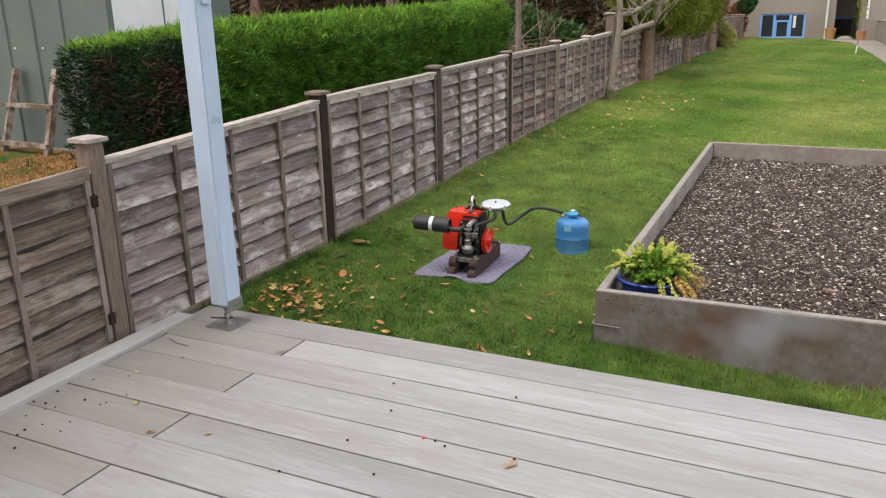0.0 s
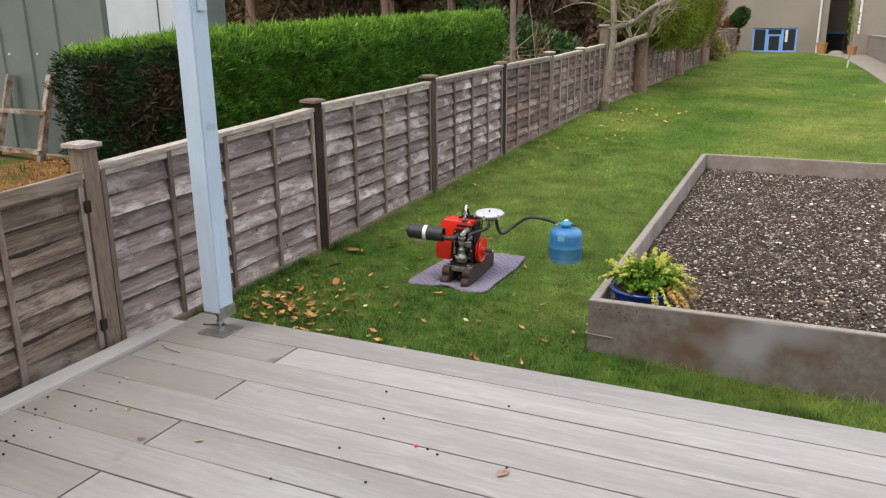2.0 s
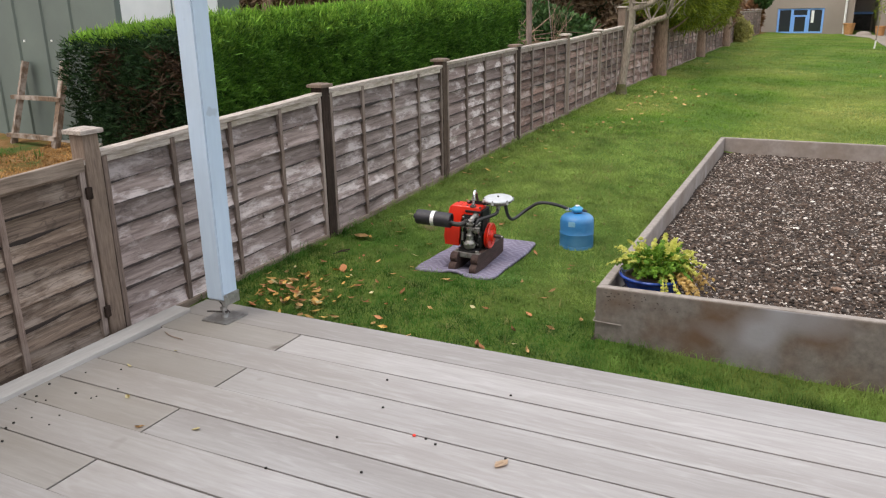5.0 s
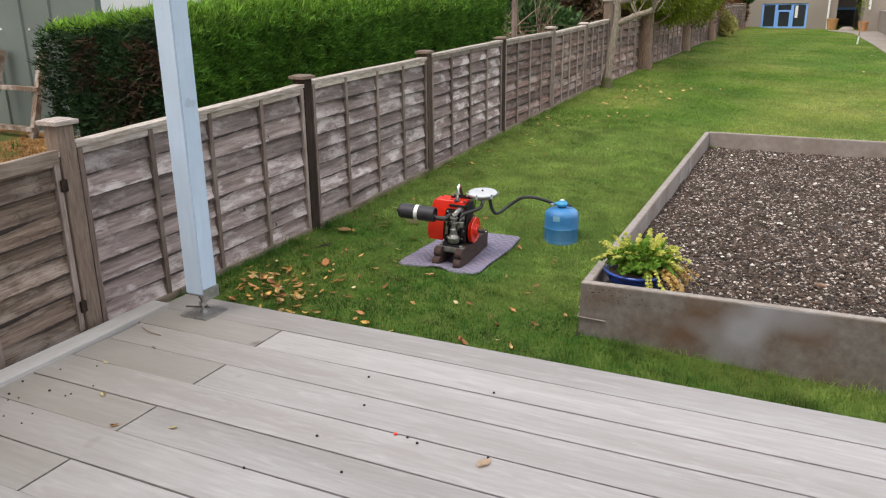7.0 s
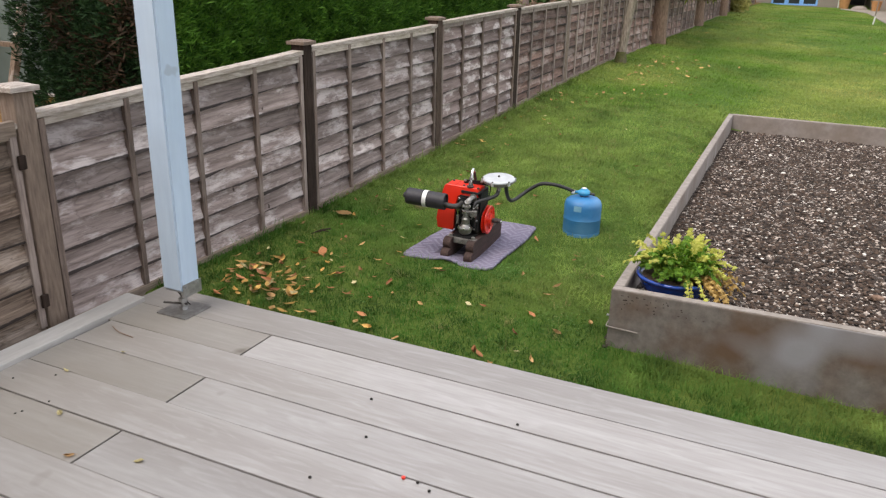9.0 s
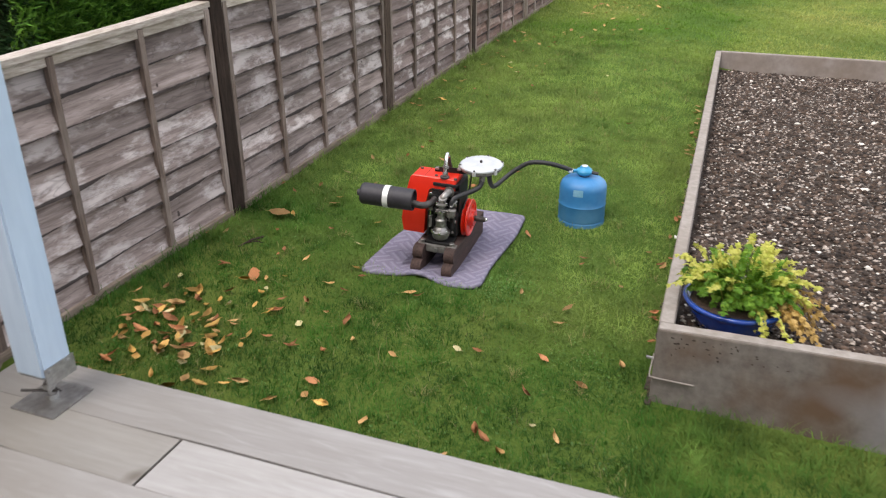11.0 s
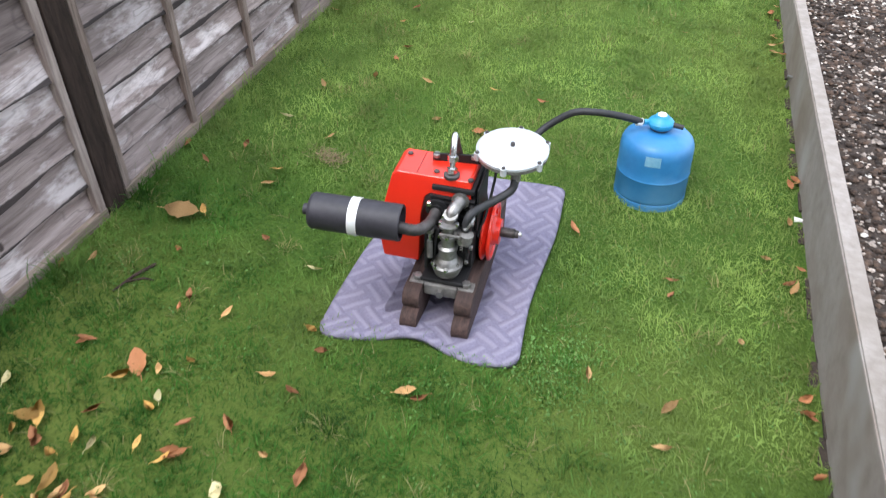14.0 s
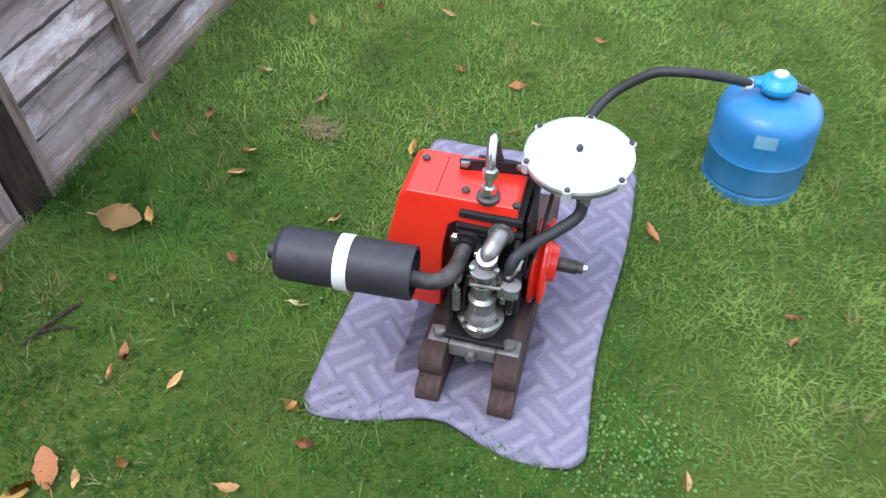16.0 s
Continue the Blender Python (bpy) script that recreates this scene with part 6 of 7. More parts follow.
# ---- gas bottle ----
bottle = thing("gas_bottle", (GBX, GBY, GBZ), "squat sky-blue steel gas bottle with scuffed paint, standing on grass", "gas bottle")
G0 = pose(GBX, GBY, GBZ) @ Matrix.Diagonal((1.02, 1.02, 1.15, 1))
part("body", lathe([(0, 0.012), (0.098, 0.012), (0.114, 0.022), (0.1165, 0.034), (0.1165, 0.093), (0.1172, 0.0945), (0.1182, 0.096), (0.1182, 0.0985), (0.1172, 0.100), (0.1165, 0.1015), (0.1165, 0.13), (0.1165, 0.166), (0.1150, 0.180), (0.108, 0.195), (0.094, 0.206), (0.064, 0.2145), (0.03, 0.218), (0.0, 0.218)], G0, 48), M_bottle, bottle, smooth=True)
part("foot_ring", lathe([(0.106, 0.0), (0.1165, 0.0), (0.1172, 0.020), (0.1160, 0.025), (0.110, 0.024)], G0, 40), M_bottle, bottle)
part("valve_boss", lathe([(0.026, 0.214), (0.026, 0.222), (0.022, 0.226), (0, 0.226)], G0, 20), M_pipe, bottle)
reg = part("regulator", lathe([(0.018, 0.216), (0.022, 0.220), (0.036, 0.228), (0.041, 0.235), (0.041, 0.243), (0.036, 0.249), (0.024, 0.257), (0.020, 0.262), (0.0, 0.263)], G0, 24), M_regulator, bottle, "light blue screw-on regulator")
part("regulator_cap", lathe([(0, 0.263), (0.015, 0.263), (0.014, 0.266), (0, 0.267)], G0, 20), M_white_plastic, reg)
part("inlet", tube([(GBX - 0.035, GBY - 0.006, GBZ + 0.276), (GBX - 0.062, GBY - 0.014, GBZ + 0.275)], 0.009, 10), M_regulator, reg)
part("knob", tube([(GBX + 0.035, GBY - 0.004, GBZ + 0.275), (GBX + 0.072, GBY - 0.008, GBZ + 0.271)], [0.009, 0.008], 10), M_rubber, reg, "black knob")
bm = bmesh.new()
for k in range(7):
    a0, a1 = radians(-103 + 3.4 * k), radians(-103 + 3.4 * (k + 1))
    q = [bm.verts.new((GBX + (1.02 * r + 0.001) * math.cos(a), GBY + (1.02 * r + 0.001) * math.sin(a), GBZ + 1.15 * z)) for a, r, z in ((a0, 0.1168, 0.153), (a1, 0.1168, 0.153), (a1, 0.1148, 0.183), (a0, 0.1148, 0.183))]
    bm.faces.new(q)
part("sticker", bm, M_sticker, bottle, "small pale faded sticker")

# ---- blue pot with its herb ----
POT = (2.382, -0.432, 0.06)
HX, HY2 = 2.392, -0.428
pot = thing("plant_bowl", POT, "wide cobalt-blue glazed bowl holding a yellowing leafy herb", "plant pot")
PZ = 0.066
part("bowl", lathe([(0, 0), (0.100, 0), (0.128, 0.02), (0.148, 0.05), (0.162, 0.082), (0.166, 0.098), (0.177, 0.100), (0.180, 0.110), (0.175, 0.117), (0.163, 0.116), (0.158, 0.10), (0.0, 0.098)], pose(POT[0], POT[1], PZ), 48), M_pot, pot, smooth=True)
part("compost", lathe([(0.157, 0.0), (0.12, 0.006), (0, 0.010)], pose(POT[0], POT[1], PZ + 0.099), 24), M_clod, pot)


LEAFLET = np.array([(0, 0), (0.30, 0.14), (0.62, 0.10), (0.46, 0.38), (0.74, 0.60), (0.36, 0.62), (0.14, 1.0), (0, 0.80), (-0.14, 1.0), (-0.36, 0.62), (-0.74, 0.60), (-0.46, 0.38), (-0.62, 0.10), (-0.30, 0.14)])


def fronds(mat, count, seed, reach, rise, size, lift, around=(0, math.tau)):
    """Compound leaves fanning out of the bowl: a thin curved stalk with pairs of lobed leaflets and one at its tip.
    lift: the range of their slope in degrees. Each frond is a part."""
    rng = np.random.default_rng(seed)
    m = len(LEAFLET)
    for k in range(count):
        a, e = rng.uniform(*around), radians(rng.uniform(*lift))
        out = np.array([math.cos(a), math.sin(a), 0.0])
        far = rng.uniform(0.68, 1.06)
        foot = np.array([HX, HY2, PZ + 0.095]) + out * rng.uniform(0.01, 0.09)
        tip = foot + far * (out * reach * math.cos(e) + np.array([0, 0, rise * math.sin(e)]))
        mid = foot * 0.45 + tip * 0.55 + np.array([0, 0, 0.012 + 0.05 * math.cos(e) * far])
        pts = [np.array(q) for q in curve([foot, mid, tip], 5)]
        verts, faces = [], []
        for n in range(4, len(pts)):
            d = pts[n] - pts[n - 1]
            d /= np.linalg.norm(d) + 1e-9
            s = np.cross(d, out * 0.3 + np.array([0.02, 0.01, 1.0]))
            s /= np.linalg.norm(s) + 1e-9
            up = np.cross(s, d)
            last = n == len(pts) - 1
            for side in ((0,) if last else (-1, 1)):
                w = d * (1.0 if last else 0.65) + s * side * 0.9 + up * rng.normal(0.15, 0.3) + rng.normal(0, 0.35, 3)
                w /= np.linalg.norm(w)
                t = np.cross(w, up + rng.normal(0, 0.5, 3))
                t /= np.linalg.norm(t) + 1e-9
                nr = np.cross(t, w)
                z = size * (1.2 if last else 1.0) * rng.uniform(0.65, 1.25)
                b = len(verts)
                for u, v in LEAFLET:
                    verts.append(pts[n] + z * (t * u + w * v - nr * (0.35 * u * u + 0.3 * v * v) + rng.normal(0, 0.05, 3)))
                verts.append(pts[n] + z * (w * 0.45 + nr * 0.06))
                faces += [(b + m, b + q, b + (q + 1) % m) for q in range(m)]
        bm = tube([Vector(q) for q in pts], [0.0022] * (len(pts) - 1) + [0.001], 4)
        new_verts = [bm.verts.new(v) for v in verts]
        for f in faces:
            bm.faces.new([new_verts[q] for q in f])
        part("frond", bm, mat, pot)


fronds(M_herb_green, 84, 51, 0.152, 0.15, 0.0185, (14, 62))
fronds(M_herb_green, 34, 59, 0.150, 0.17, 0.019, (24, 62), (-2.6, -0.7))
fronds(M_herb_green, 30, 57, 0.16, 0.20, 0.0185, (45, 88))
fronds(M_herb_yellow, 40, 52, 0.170, 0.205, 0.0172, (38, 86))
fronds(M_herb_yellow, 22, 55, 0.205, 0.19, 0.0170, (12, 55), (-0.5, 1.2))
fronds(M_herb_yellow, 12, 56, 0.185, 0.19, 0.018, (22, 55), (2.6, 3.9))
fronds(M_herb_dry, 26, 53, 0.235, 0.10, 0.018, (-26, 12), (-0.75, 0.25))
fronds(M_herb_yellow, 4, 54, 0.20, 0.10, 0.017, (-14, 8), (-1.2, -0.5))


# ---- fallen leaves ----
leaf_rng = random.Random(12)


def leaf_mesh(kind, mat):
    """A curled oval leaf with a folded midrib and a stalk."""
    bm = bmesh.new()
    n, ln, wd = 9, 1.0, (0.23, 0.18, 0.29, 0.20)[kind]
    curl, fold, twist = (0.18, 0.34, 0.10, 0.46)[kind], (0.35, 0.55, 0.25, 0.7)[kind], (0.2, -0.5, 0.1, 0.6)[kind]
    rows = []
    for i in range(n + 1):
        t = i / n
        w = wd * math.sin(math.pi * min(1, t * 0.97 + 0.03)) ** 0.8 * (1 + 0.12 * math.sin(i * 2.4 + kind)) + 0.004
        z = curl * (t - 0.5) ** 2 * 1.6 + 0.02 * math.sin(t * 9 + kind)
        tw = twist * (t - 0.5)
        c = Vector((t - 0.5, 0.05 * math.sin(t * 3 + kind), z))
        rows.append([bm.verts.new(c + Vector((0, s * w * math.cos(tw), abs(s) * w * fold * 0.6 + s * w * math.sin(tw)))) for s in (-1, -0.5, 0, 0.5, 1)])
    for a, b in zip(rows, rows[1:]):
        for k in range(4):
            bm.faces.new((a[k], a[k + 1], b[k + 1], b[k]))
    bmesh.ops.solidify(bm, geom=list(bm.faces), thickness=0.012)
    tube([(-0.5, 0, curl * 0.4), (-0.6, 0.01, curl * 0.4 + 0.02), (-0.72, 0.03, curl * 0.3)], 0.012, 5, bm)
    return shape("fallen_leaf", bm, mat, True)


LEAF_LOOKS = [(M_leaf_gold, "golden-yellow fallen leaf on the grass"), (M_leaf_tan, "dry tan fallen leaf curled on the grass"), (M_leaf_rust, "rust-red fallen leaf on the grass"), (M_leaf_pale, "pale yellow fallen leaf on the grass")]
LEAF_LOOKS.append((M_leaf_worn, "flat tan leaf lying on the deck"))
LEAVES = [[leaf_mesh(k, m) for k in range(4)] for m, _ in LEAF_LOOKS]
LIFT = 0.019


def drop_leaf(x, y, look_no, size=None, z=None, label="", tilt=20):
    size = size or leaf_rng.uniform(0.04, 0.068)
    ob = new("fallen_leaf", LEAVES[look_no][leaf_rng.randrange(4) if size < 0.11 else 2])
    low = gz(x, y) + LIFT if z is None else z
    ob.matrix_world = pose(x, y, low, leaf_rng.uniform(-tilt, tilt), leaf_rng.uniform(-tilt, tilt), leaf_rng.uniform(0, 360) if size < 0.11 else 12) @ (Matrix.Scale(size, 4) if size < 0.11 else Matrix.Diagonal((size, size * 1.3, size * 0.3, 1)))
    tagged(ob, label or LEAF_LOOKS[look_no][1], "leaf", "fallen leaves")


drop_leaf(0.226, 0.006, 1, 0.115, gz(0.226, 0.006) + 0.034, label="large tan fallen leaf on the grass by the fence", tilt=3)
drop_leaf(0.449, -0.57, 2, 0.082, label="large brown fallen leaf curled on the grass")
RUG_LEAVES = [(0.45, -0.56), (0.44, -0.31), (0.44, -0.36), (0.57, -0.52), (0.86, -0.53), (1.17, -0.46), (1.13, -0.45), (0.78, -0.50), (0.56, -0.65), (0.09, -0.26), (0.31, -0.15), (0.57, -0.33), (0.71, -0.07), (0.87, -0.38), (0.81, -0.31), (0.68, 0.20), (0.77, 0.50), (0.97, 0.82), (1.00, 0.64), (1.93, 0.03), (1.73, 0.14), (1.73, 0.21), (1.55, -0.24), (2.00, 0.42), (0.40, 0.32), (0.40, 0.24), (0.28, 0.04), (0.14, 0.29), (0.02, 0.37), (0.23, 0.42), (0.28, 0.63), (0.31, 0.90), (0.47, 1.06), (0.68, 1.09), (1.16, 1.07), (1.41, 0.39), (0.96, 1.10), (0.80, 0.84), (0.29, -0.55), (0.52, -0.01), (0.48, 0.57), (0.50, 1.23), (0.51, 1.34)]
RUG_LEAVES_LOOK = "1220221131213200022122110102223121220122121"
LAWN_LEAVES = [(0.56, -0.68), (0.44, -0.74), (0.28, -0.56), (0.19, -0.73), (0.20, -0.83), (0.59, -0.78), (0.99, -0.75), (0.83, -0.84), (0.69, -1.01), (0.69, -0.97), (0.58, -0.92), (0.67, -0.80), (0.66, -0.70), (1.08, -0.87), (0.88, -0.97), (1.01, -0.98), (0.47, 2.24), (0.51, 1.35), (2.03, -0.57), (1.75, -0.41), (0.02, -0.31), (1.25, -0.90), (1.45, -0.76), (0.76, -0.67), (1.76, -0.28), (2.09, -0.12), (2.10, -0.18), (2.11, -0.36)]
LAWN_LEAVES_LOOK = "0223102300102122121121321222"
PILE_LEAVES = [(0.39, -1.25), (0.49, -1.12), (0.31, -0.91), (0.28, -0.97), (0.31, -1.12), (0.28, -1.17), (0.22, -1.06), (0.43, -0.87), (0.47, -0.93), (0.53, -0.98), (0.57, -1.04), (0.61, -1.10), (0.63, -1.14), (0.43, -1.03), (0.41, -1.11), (0.46, -1.17), (0.56, -1.19), (0.63, -1.06), (0.65, -1.13), (0.36, -1.01), (0.46, -1.21), (0.38, -0.86), (0.18, -0.96)]
PILE_LEAVES_LOOK = "00122020000000101002120"
EDGE_LEAVES = [(0.65, -1.30), (0.35, -1.42), (0.43, -1.40), (0.48, -1.40), (0.53, -1.33), (0.59, -1.41), (0.62, -1.41), (0.62, -1.36), (0.65, -1.40), (0.42, -1.27), (0.48, -1.21), (0.51, -1.16), (0.59, -1.23), (0.42, -1.18), (0.44, -1.13), (0.45, -1.05), (0.32, -1.14), (0.30, -1.20), (0.33, -1.31), (0.34, -1.33), (0.34, -0.98), (0.29, -1.01), (0.25, -1.39), (0.76, -1.41), (0.24, -1.09), (0.70, -1.23), (0.63, -1.13), (0.51, -0.95), (0.57, -1.06), (0.57, -1.01), (0.72, -1.31), (0.80, -1.28), (0.84, -1.25), (0.60, -0.94), (0.71, -1.05), (0.99, -1.30), (1.16, -1.26), (1.07, -1.16), (1.32, -1.28), (1.60, -1.32), (1.69, -1.17), (1.76, -1.21), (1.90, -1.07)]
EDGE_LEAVES_LOOK = "1100003000313223212212001001010011010211211"
for spots, looks, low, high in ((RUG_LEAVES, RUG_LEAVES_LOOK, 0.032, 0.056), (LAWN_LEAVES, LAWN_LEAVES_LOOK, 0.034, 0.058), (PILE_LEAVES, PILE_LEAVES_LOOK, 0.048, 0.078), (EDGE_LEAVES, EDGE_LEAVES_LOOK, 0.042, 0.07)):
    for (x, y), n in zip(spots, looks):
        drop_leaf(x, y, int(n), leaf_rng.uniform(low, high))
for k in range(28):
    x, y = leaf_rng.gauss(0.42, 0.14), leaf_rng.gauss(-1.08, 0.2)
    if x > 0.07 and y > -1.39:
        drop_leaf(x, y, leaf_rng.choice((0, 0, 0, 0, 1, 3, 2)), leaf_rng.uniform(0.035, 0.07))
for k in range(34):
    x, y = abs(leaf_rng.gauss(0, 0.3)) + 0.06, leaf_rng.uniform(1.0, 5)
    drop_leaf(x, y, leaf_rng.choice((0, 1, 2, 2)), leaf_rng.uniform(0.035, 0.06))
for k in range(30):
    x, y = leaf_rng.uniform(0.2, 2.05), leaf_rng.choice((leaf_rng.uniform(-1.25, -0.6), leaf_rng.uniform(1.3, 4)))
    if not (0.8 < x < 1.45 and -0.35 < y < 0.62) and math.hypot(x - GBX, y - GBY) > 0.2:
        drop_leaf(x, y, leaf_rng.choice((1, 2, 2, 3)), leaf_rng.uniform(0.025, 0.06))
bm = bmesh.new()
for k in range(130):
    x, y = (0.45 + abs(leaf_rng.gauss(0, 0.45)), leaf_rng.gauss(7.0, 1.3)) if k < 85 else (leaf_rng.uniform(0.3, 4.5), leaf_rng.uniform(5, 18))
    m = pose(x, y, gz(x, y) + 0.03, leaf_rng.uniform(-25, 25), leaf_rng.uniform(-25, 25), leaf_rng.uniform(0, 360)) @ Matrix.Scale(leaf_rng.uniform(0.04, 0.085), 4)
    q = [bm.verts.new(m @ Vector(v)) for v in ((-0.5, 0, 0.06), (-0.2, -0.24, 0.05), (0.2, -0.2, 0.05), (0.5, 0, 0.08), (0.2, 0.2, 0.05), (-0.2, 0.24, 0.05), (0, 0, 0))]
    for n in range(6):
        bm.faces.new((q[6], q[n], q[(n + 1) % 6]))
solid("leaf_litter", bm, material("mixed_litter", (0.36, 0.18, 0.06), (0.52, 0.34, 0.13), 3, rough=0.7, bump=0, vary="island", spread=0.4), (0.6, 7, 0.1), "tan and yellow leaves scattered under the bare tree", "leaves", kind="stuff")
for k in range(24):
    y = leaf_rng.uniform(-0.5, 3.0)
    drop_leaf(B0[0] + SIDE * (y - B0[1]) - 0.015 - leaf_rng.uniform(0, 0.05), y, leaf_rng.choice((1, 1, 2)), leaf_rng.uniform(0.03, 0.055))
DECK_LEAVES = [(2.26, -2.29), (0.88, -2.64), (1.1, -2.56), (0.48, -2.05), (0.41, -2.26), (0.64, -2.48)]
CRUMBS = [(1.67, -2.11), (2.1, -1.8), (1.94, -2.25), (2.26, -2.25), (1.84, -2.54), (1.63, -2.38), (1.56, -1.89), (1.99, -2.27), (0.28, -2.64), (0.22, -2.65), (0.23, -2.54), (0.41, -2.55), (0.4, -2.83), (0.49, -2.94), (1.52, -2.66), (0.41, -2.87)]
for k, (x, y) in enumerate(DECK_LEAVES):
    drop_leaf(x, y, (4, 1, 3, 3, 3, 3)[k], (0.062, 0.036, 0.036, 0.028, 0.03, 0.034)[k], DECK_Z + 0.004, "flat tan leaf lying on the deck" if k == 0 else "small yellow leaf lying on the deck", 3 if k == 0 else 14)
bm = bmesh.new()
for x, y in CRUMBS:
    lathe([(0, 0), (0.0055, 0.002), (0.005, 0.006), (0, 0.008)], pose(x, y, DECK_Z), 7, bm)
for k in range(12):
    lathe([(0, 0), (0.004, 0.001), (0.003, 0.004), (0, 0.005)], pose(leaf_rng.uniform(0.2, 0.55), leaf_rng.uniform(-3.0, -2.3), DECK_Z), 5, bm)
solid("deck_crumbs", bm, M_under, (0.5, -2.4, DECK_Z), "dark crumbs and seeds scattered on the deck", "debris", kind="stuff")
bm = bmesh.new()
lathe([(0, 0), (0.007, 0.003), (0.007, 0.008), (0, 0.011)], pose(1.89, -2.25, DECK_Z), 8, bm)
solid("red_berry", bm, M_red, (1.89, -2.25, DECK_Z), "small red berry on the deck", "berry")
bm = tube(curve([(0.255, -1.895, DECK_Z + 0.004), (0.325, -1.925, DECK_Z + 0.006), (0.41, -1.93, DECK_Z + 0.003)], 4), 0.0022, 5)
solid("deck_twig", bm, M_bark_brown, (0.33, -1.92, DECK_Z), "thin brown twig lying on the deck", "twig")
stick = tube([(0.225, -0.36, 0.004), (0.25, -0.29, 0.012), (0.272, -0.22, 0.004)], [0.003, 0.0052, 0.0056], 6)
tube([(0.24, -0.32, 0.010), (0.285, -0.295, 0.014), (0.310, -0.287, 0.006)], [0.004, 0.0034, 0.0024], 6, stick)
solid("fallen_stick", stick, M_post_dark, (0.22, -0.36, 0.0), "forked dark fallen twig in the grass", "twig")


# ---- grass ----
def thatch(x, y, r, count, seed):
    """A scuffed spot of matted dead grass."""
    rng = np.random.default_rng(seed)
    at = rng.normal(0, r * 0.5, (count, 2)) * np.array([1.2, 0.8]) + np.array([x, y])
    a = rng.random(count) * math.tau
    d = np.stack([np.cos(a), np.sin(a), rng.normal(0.12, 0.2, count)], -1) * rng.uniform(0.010, 0.026, (count, 1))
    w = np.stack([-np.sin(a), np.cos(a), np.zeros(count)], -1) * 0.0013
    p = np.stack([at[:, 0], at[:, 1], ground(at[:, 0], at[:, 1]) + rng.uniform(0.008, 0.024, count)], -1)
    v = np.stack([p - w, p + w, p + d + w * 0.4, p + d - w * 0.4], 1).reshape(-1, 3)
    return tagged(new("thatch", flat_mesh("thatch", v, np.arange(count * 4).reshape(-1, 4), M_thatch)), "scuffed patch of matted dead grass in the lawn", "dead grass", kind="stuff")


thatch(0.52, 0.47, 0.055, 260, 31)


def blades(name, seed, density, area, keep, length, width, mat, label):
    """Short bent blades over a stretch of lawn, one mesh."""
    rng = np.random.default_rng(seed)
    n = int(density * (area[1] - area[0]) * (area[3] - area[2]))
    x = area[0] + (area[1] - area[0]) * rng.random(n)
    y = area[2] + (area[3] - area[2]) * rng.random(n)
    tuft = rng.random((max(1, n // 45), 2))
    own = tuft[rng.integers(0, len(tuft), n)]
    away = rng.normal(0, 1, (n, 2)) * width * 7
    grouped = rng.random(n) < 0.5
    x = np.where(grouped, area[0] + (area[1] - area[0]) * own[:, 0] + away[:, 0], x)
    y = np.where(grouped, area[2] + (area[3] - area[2]) * own[:, 1] + away[:, 1], y)
    ok = keep(x, y) & (x > 0.0) if area[0] >= 0 else keep(x, y)
    x, y, away, grouped = x[ok], y[ok], away[ok], grouped[ok]
    n = len(x)
    clump = 0.75 + 0.5 * np.sin(x * 7.3 + 2 * np.sin(y * 5.1)) * np.sin(y * 6.7 + 1.7 * np.sin(x * 4.3))
    ln = length * np.exp(rng.normal(0, 0.3, n)) * (0.75 + 0.35 * clump)
    a = np.where(grouped, np.arctan2(away[:, 1], away[:, 0]) + rng.normal(0, 0.7, n), rng.random(n) * math.tau)
    lean = np.abs(rng.normal(0.8, 0.5, n))
    d = np.stack([np.cos(a) * np.sin(lean), np.sin(a) * np.sin(lean), np.cos(lean)], -1)
    tip = np.stack([np.cos(a) * np.sin(lean + 0.6), np.sin(a) * np.sin(lean + 0.6), np.cos(lean + 0.6)], -1)
    b = a + rng.normal(1.57, 0.5, n)
    side = np.stack([np.cos(b), np.sin(b), np.zeros(n)], -1) * (width * np.exp(rng.normal(0, 0.25, n)))[:, None]
    p = np.stack([x, y, ground(x, y) - 0.003], -1)
    mid = p + d * (ln * 0.55)[:, None]
    v = np.stack([p - side * 0.5, p + side * 0.5, mid + side * 0.45, mid + tip * (ln * 0.45)[:, None], mid - side * 0.45], 1).reshape(-1, 3)
    i = 5 * np.arange(n)[:, None]
    f = np.concatenate([np.stack([i + 0, i + 1, i + 2], -1), np.stack([i + 0, i + 2, i + 4], -1), np.stack([i + 4, i + 2, i + 3], -1)], 1).reshape(-1, 3)
    ob = new(name, flat_mesh(name, v, f, mat))
    return tagged(ob, label, "grass", kind="stuff")


def lawn_free(x, y):
    rug_here = (np.abs(x - RUG[0]) < 0.272) & (np.abs(y - RUG[1] - 0.01) < 0.418)
    left = B0[0] + (y - B0[1]) * SIDE
    bed_here = (x > left - 0.012 - 0.010 * np.sin(y * 19)) & (y > B0[1] - 0.01 + (x - B0[0]) * front_turn) & (y < B1[1] + (x - B0[0]) * BACK)
    deck_here = y < -1.437 + 0.0087 * x
    paved = (y > 9) & (x > lawn_edge(y))
    return ~(rug_here | bed_here | deck_here | paved) & (np.hypot(x - GBX, y - GBY) > 0.10) & (np.hypot(x - 0.18, y - 7.577) > 0.11)


blades("lawn_grass", 71, 17000, (0.0, 2.14, -1.42, 2.2), lawn_free, 0.027, 0.0025, M_grass, "short green lawn grass round the engine")
blades("lawn_grass", 72, 8500, (0.0, 2.2, 2.2, 5.2), lawn_free, 0.036, 0.0032, M_grass, "short green lawn grass beside the raised bed")
blades("lawn_grass", 73, 15000, (2.12, 5.2, -1.42, -0.2), lawn_free, 0.05, 0.0024, M_grass, "longer grass between deck and raised bed")
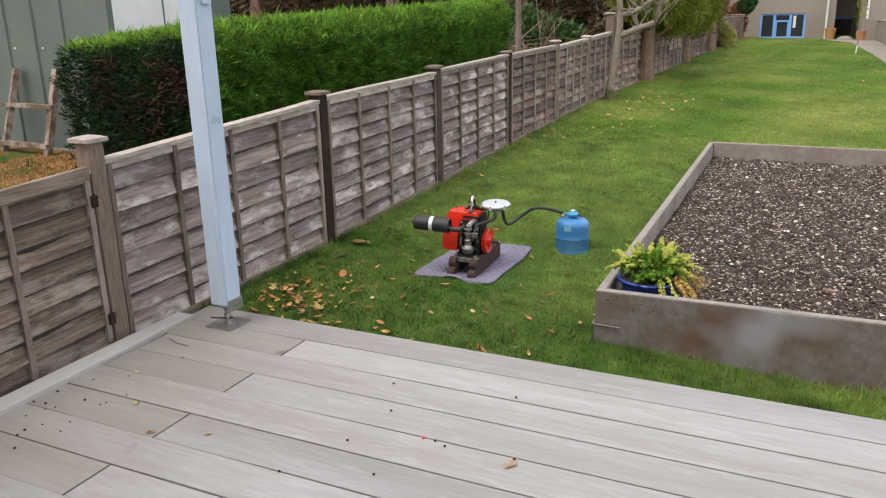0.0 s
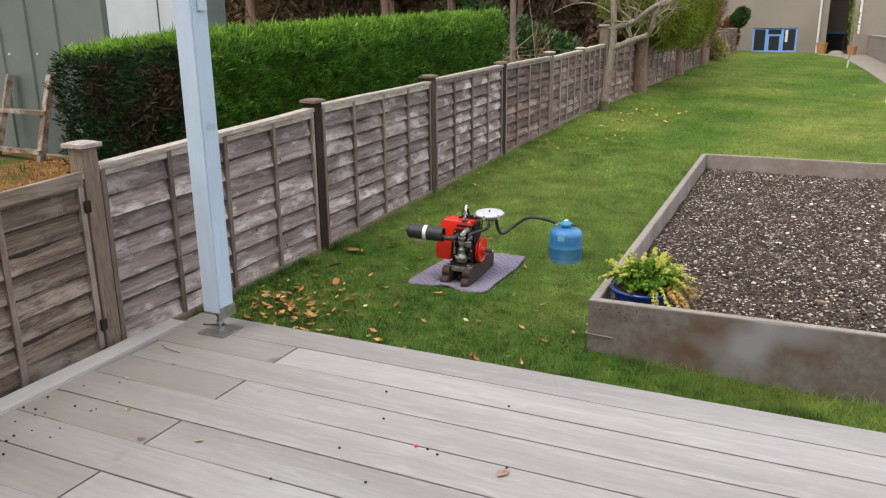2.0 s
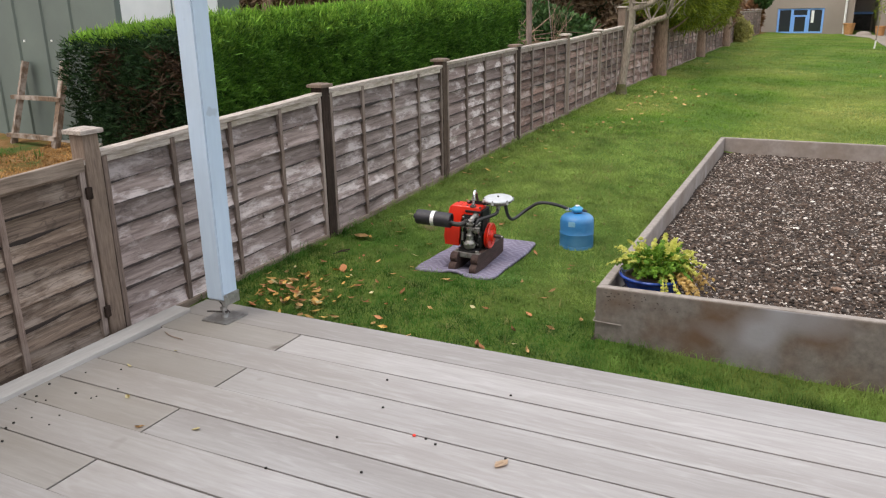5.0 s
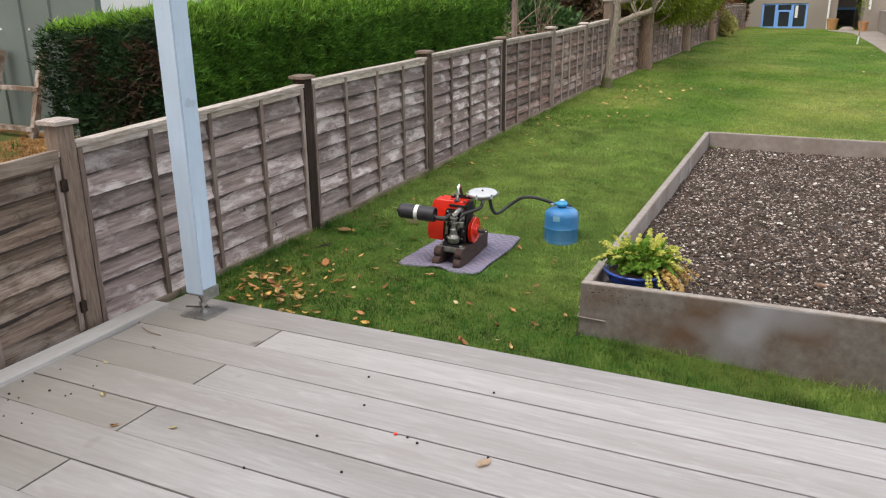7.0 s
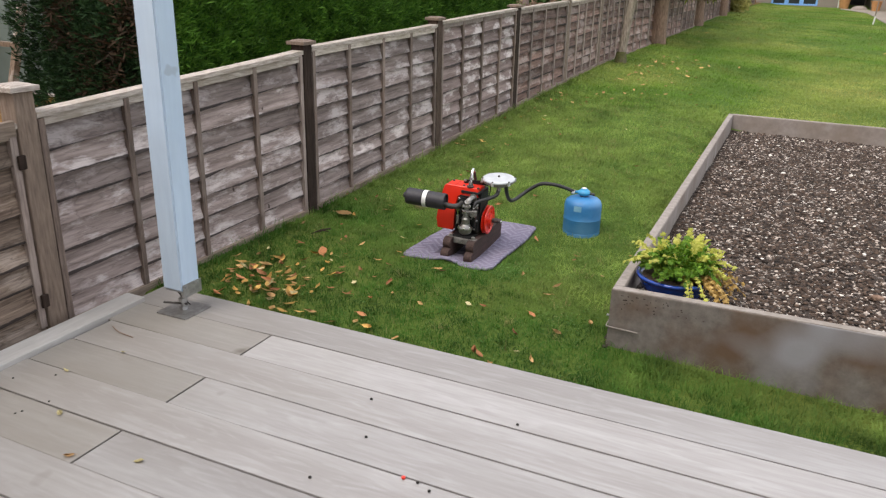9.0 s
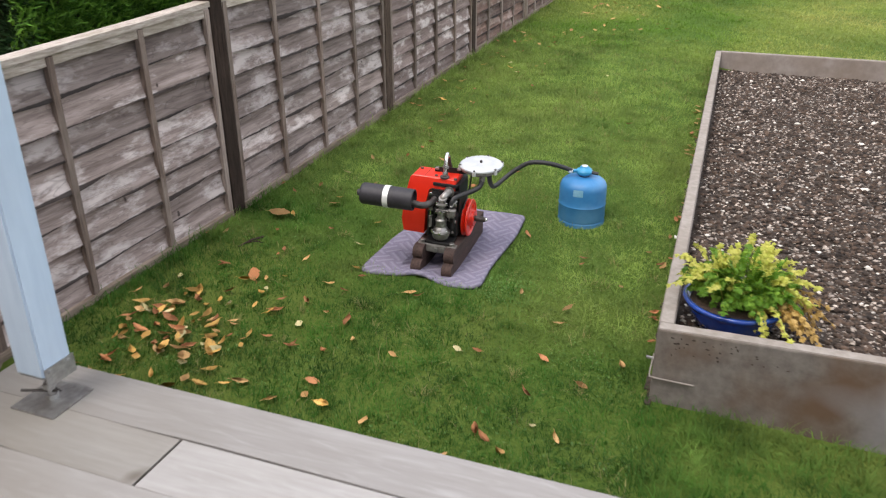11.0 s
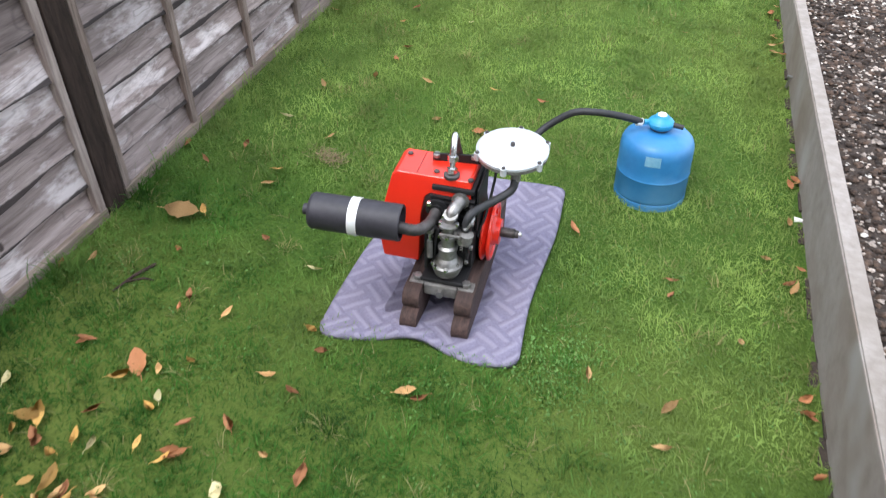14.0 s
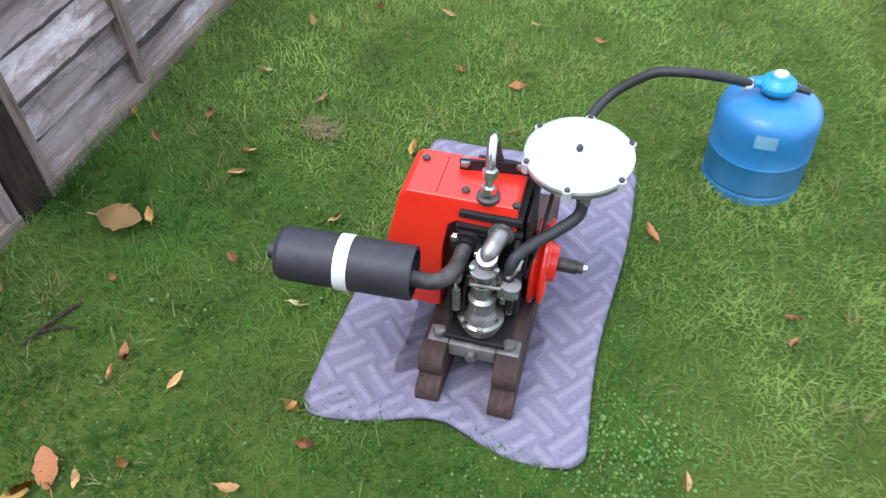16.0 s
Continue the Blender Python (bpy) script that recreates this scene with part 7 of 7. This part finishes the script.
blades("lawn_grass", 74, 3600, (0.0, 5.2, 4.5, 13), lawn_free, 0.030, 0.0055, M_grass_far, "green lawn grass along the fence")
blades("lawn_grass", 75, 900, (0.0, 5.0, 13, 36), lawn_free, 0.026, 0.010, M_grass_far, "green lawn grass towards the house")
blades("dry_grass", 76, 750, (0.0, 2.14, -1.42, 5), lawn_free, 0.04, 0.0018, M_straw, "dry straw-coloured blades in the lawn")
blades("fence_grass", 77, 9000, (0.0, 0.09, -1.4, 6), lawn_free, 0.06, 0.0026, M_grass, "longer grass along the fence's foot")
blades("neighbour_grass", 79, 500, (-5.5, -0.3, -1.5, 1.5), lambda x, y: np.sin(x * 3) * np.sin(y * 4 + x) > 0.35, 0.07, 0.006, M_grass, "rough tufts of grass behind the fence")

blades("neighbour_litter", 80, 2600, (-5.5, -0.3, -2.6, 1.5), lambda x, y: np.sin(x * 2.3 + 1) * np.sin(y * 3 + x) > -0.5, 0.026, 0.010, M_litter, "orange-brown leaf litter behind the fence")


def clover(count, seed, area):
    """Patches of small round-leaved weeds in the lawn, one mesh."""
    rng = np.random.default_rng(seed)
    hubs = np.stack([area[0] + (area[1] - area[0]) * rng.random(150), area[2] + (area[3] - area[2]) * rng.random(150)], -1)
    at = hubs[rng.integers(0, 150, count)] + rng.normal(0, 0.07, (count, 2))
    at = at[lawn_free(at[:, 0], at[:, 1]) & (at[:, 0] > 0.02)]
    n = len(at)
    a = rng.random((n, 1)) * math.tau + np.arange(6)[None] * math.tau / 6
    r = (0.0024 * np.exp(rng.normal(0, 0.3, (n, 1)))) * np.array([1, 0.8, 1, 0.8, 1, 0.8])[None]
    tilt = rng.normal(0, 0.35, (n, 2, 1))
    x, y = r * np.cos(a), r * np.sin(a)
    z = (ground(at[:, 0], at[:, 1]) + rng.uniform(0.008, 0.022, n))[:, None] + x * tilt[:, 0] + y * tilt[:, 1]
    v = np.stack([x + at[:, :1], y + at[:, 1:], z], -1).reshape(-1, 3)
    i = 6 * np.arange(n)[:, None]
    f = np.concatenate([np.stack([i, i + 1, i + 2, i + 3], -1), np.stack([i, i + 3, i + 4, i + 5], -1)], 1).reshape(-1, 4)
    return tagged(new("clover", flat_mesh("clover", v, f, M_weed)), "patches of small pale clover leaves in the lawn", "weeds", kind="stuff")


clover(9000, 91, (0.05, 2.1, -1.35, 3.0))
clover(900, 92, (1.40, 1.52, -0.34, -0.12))
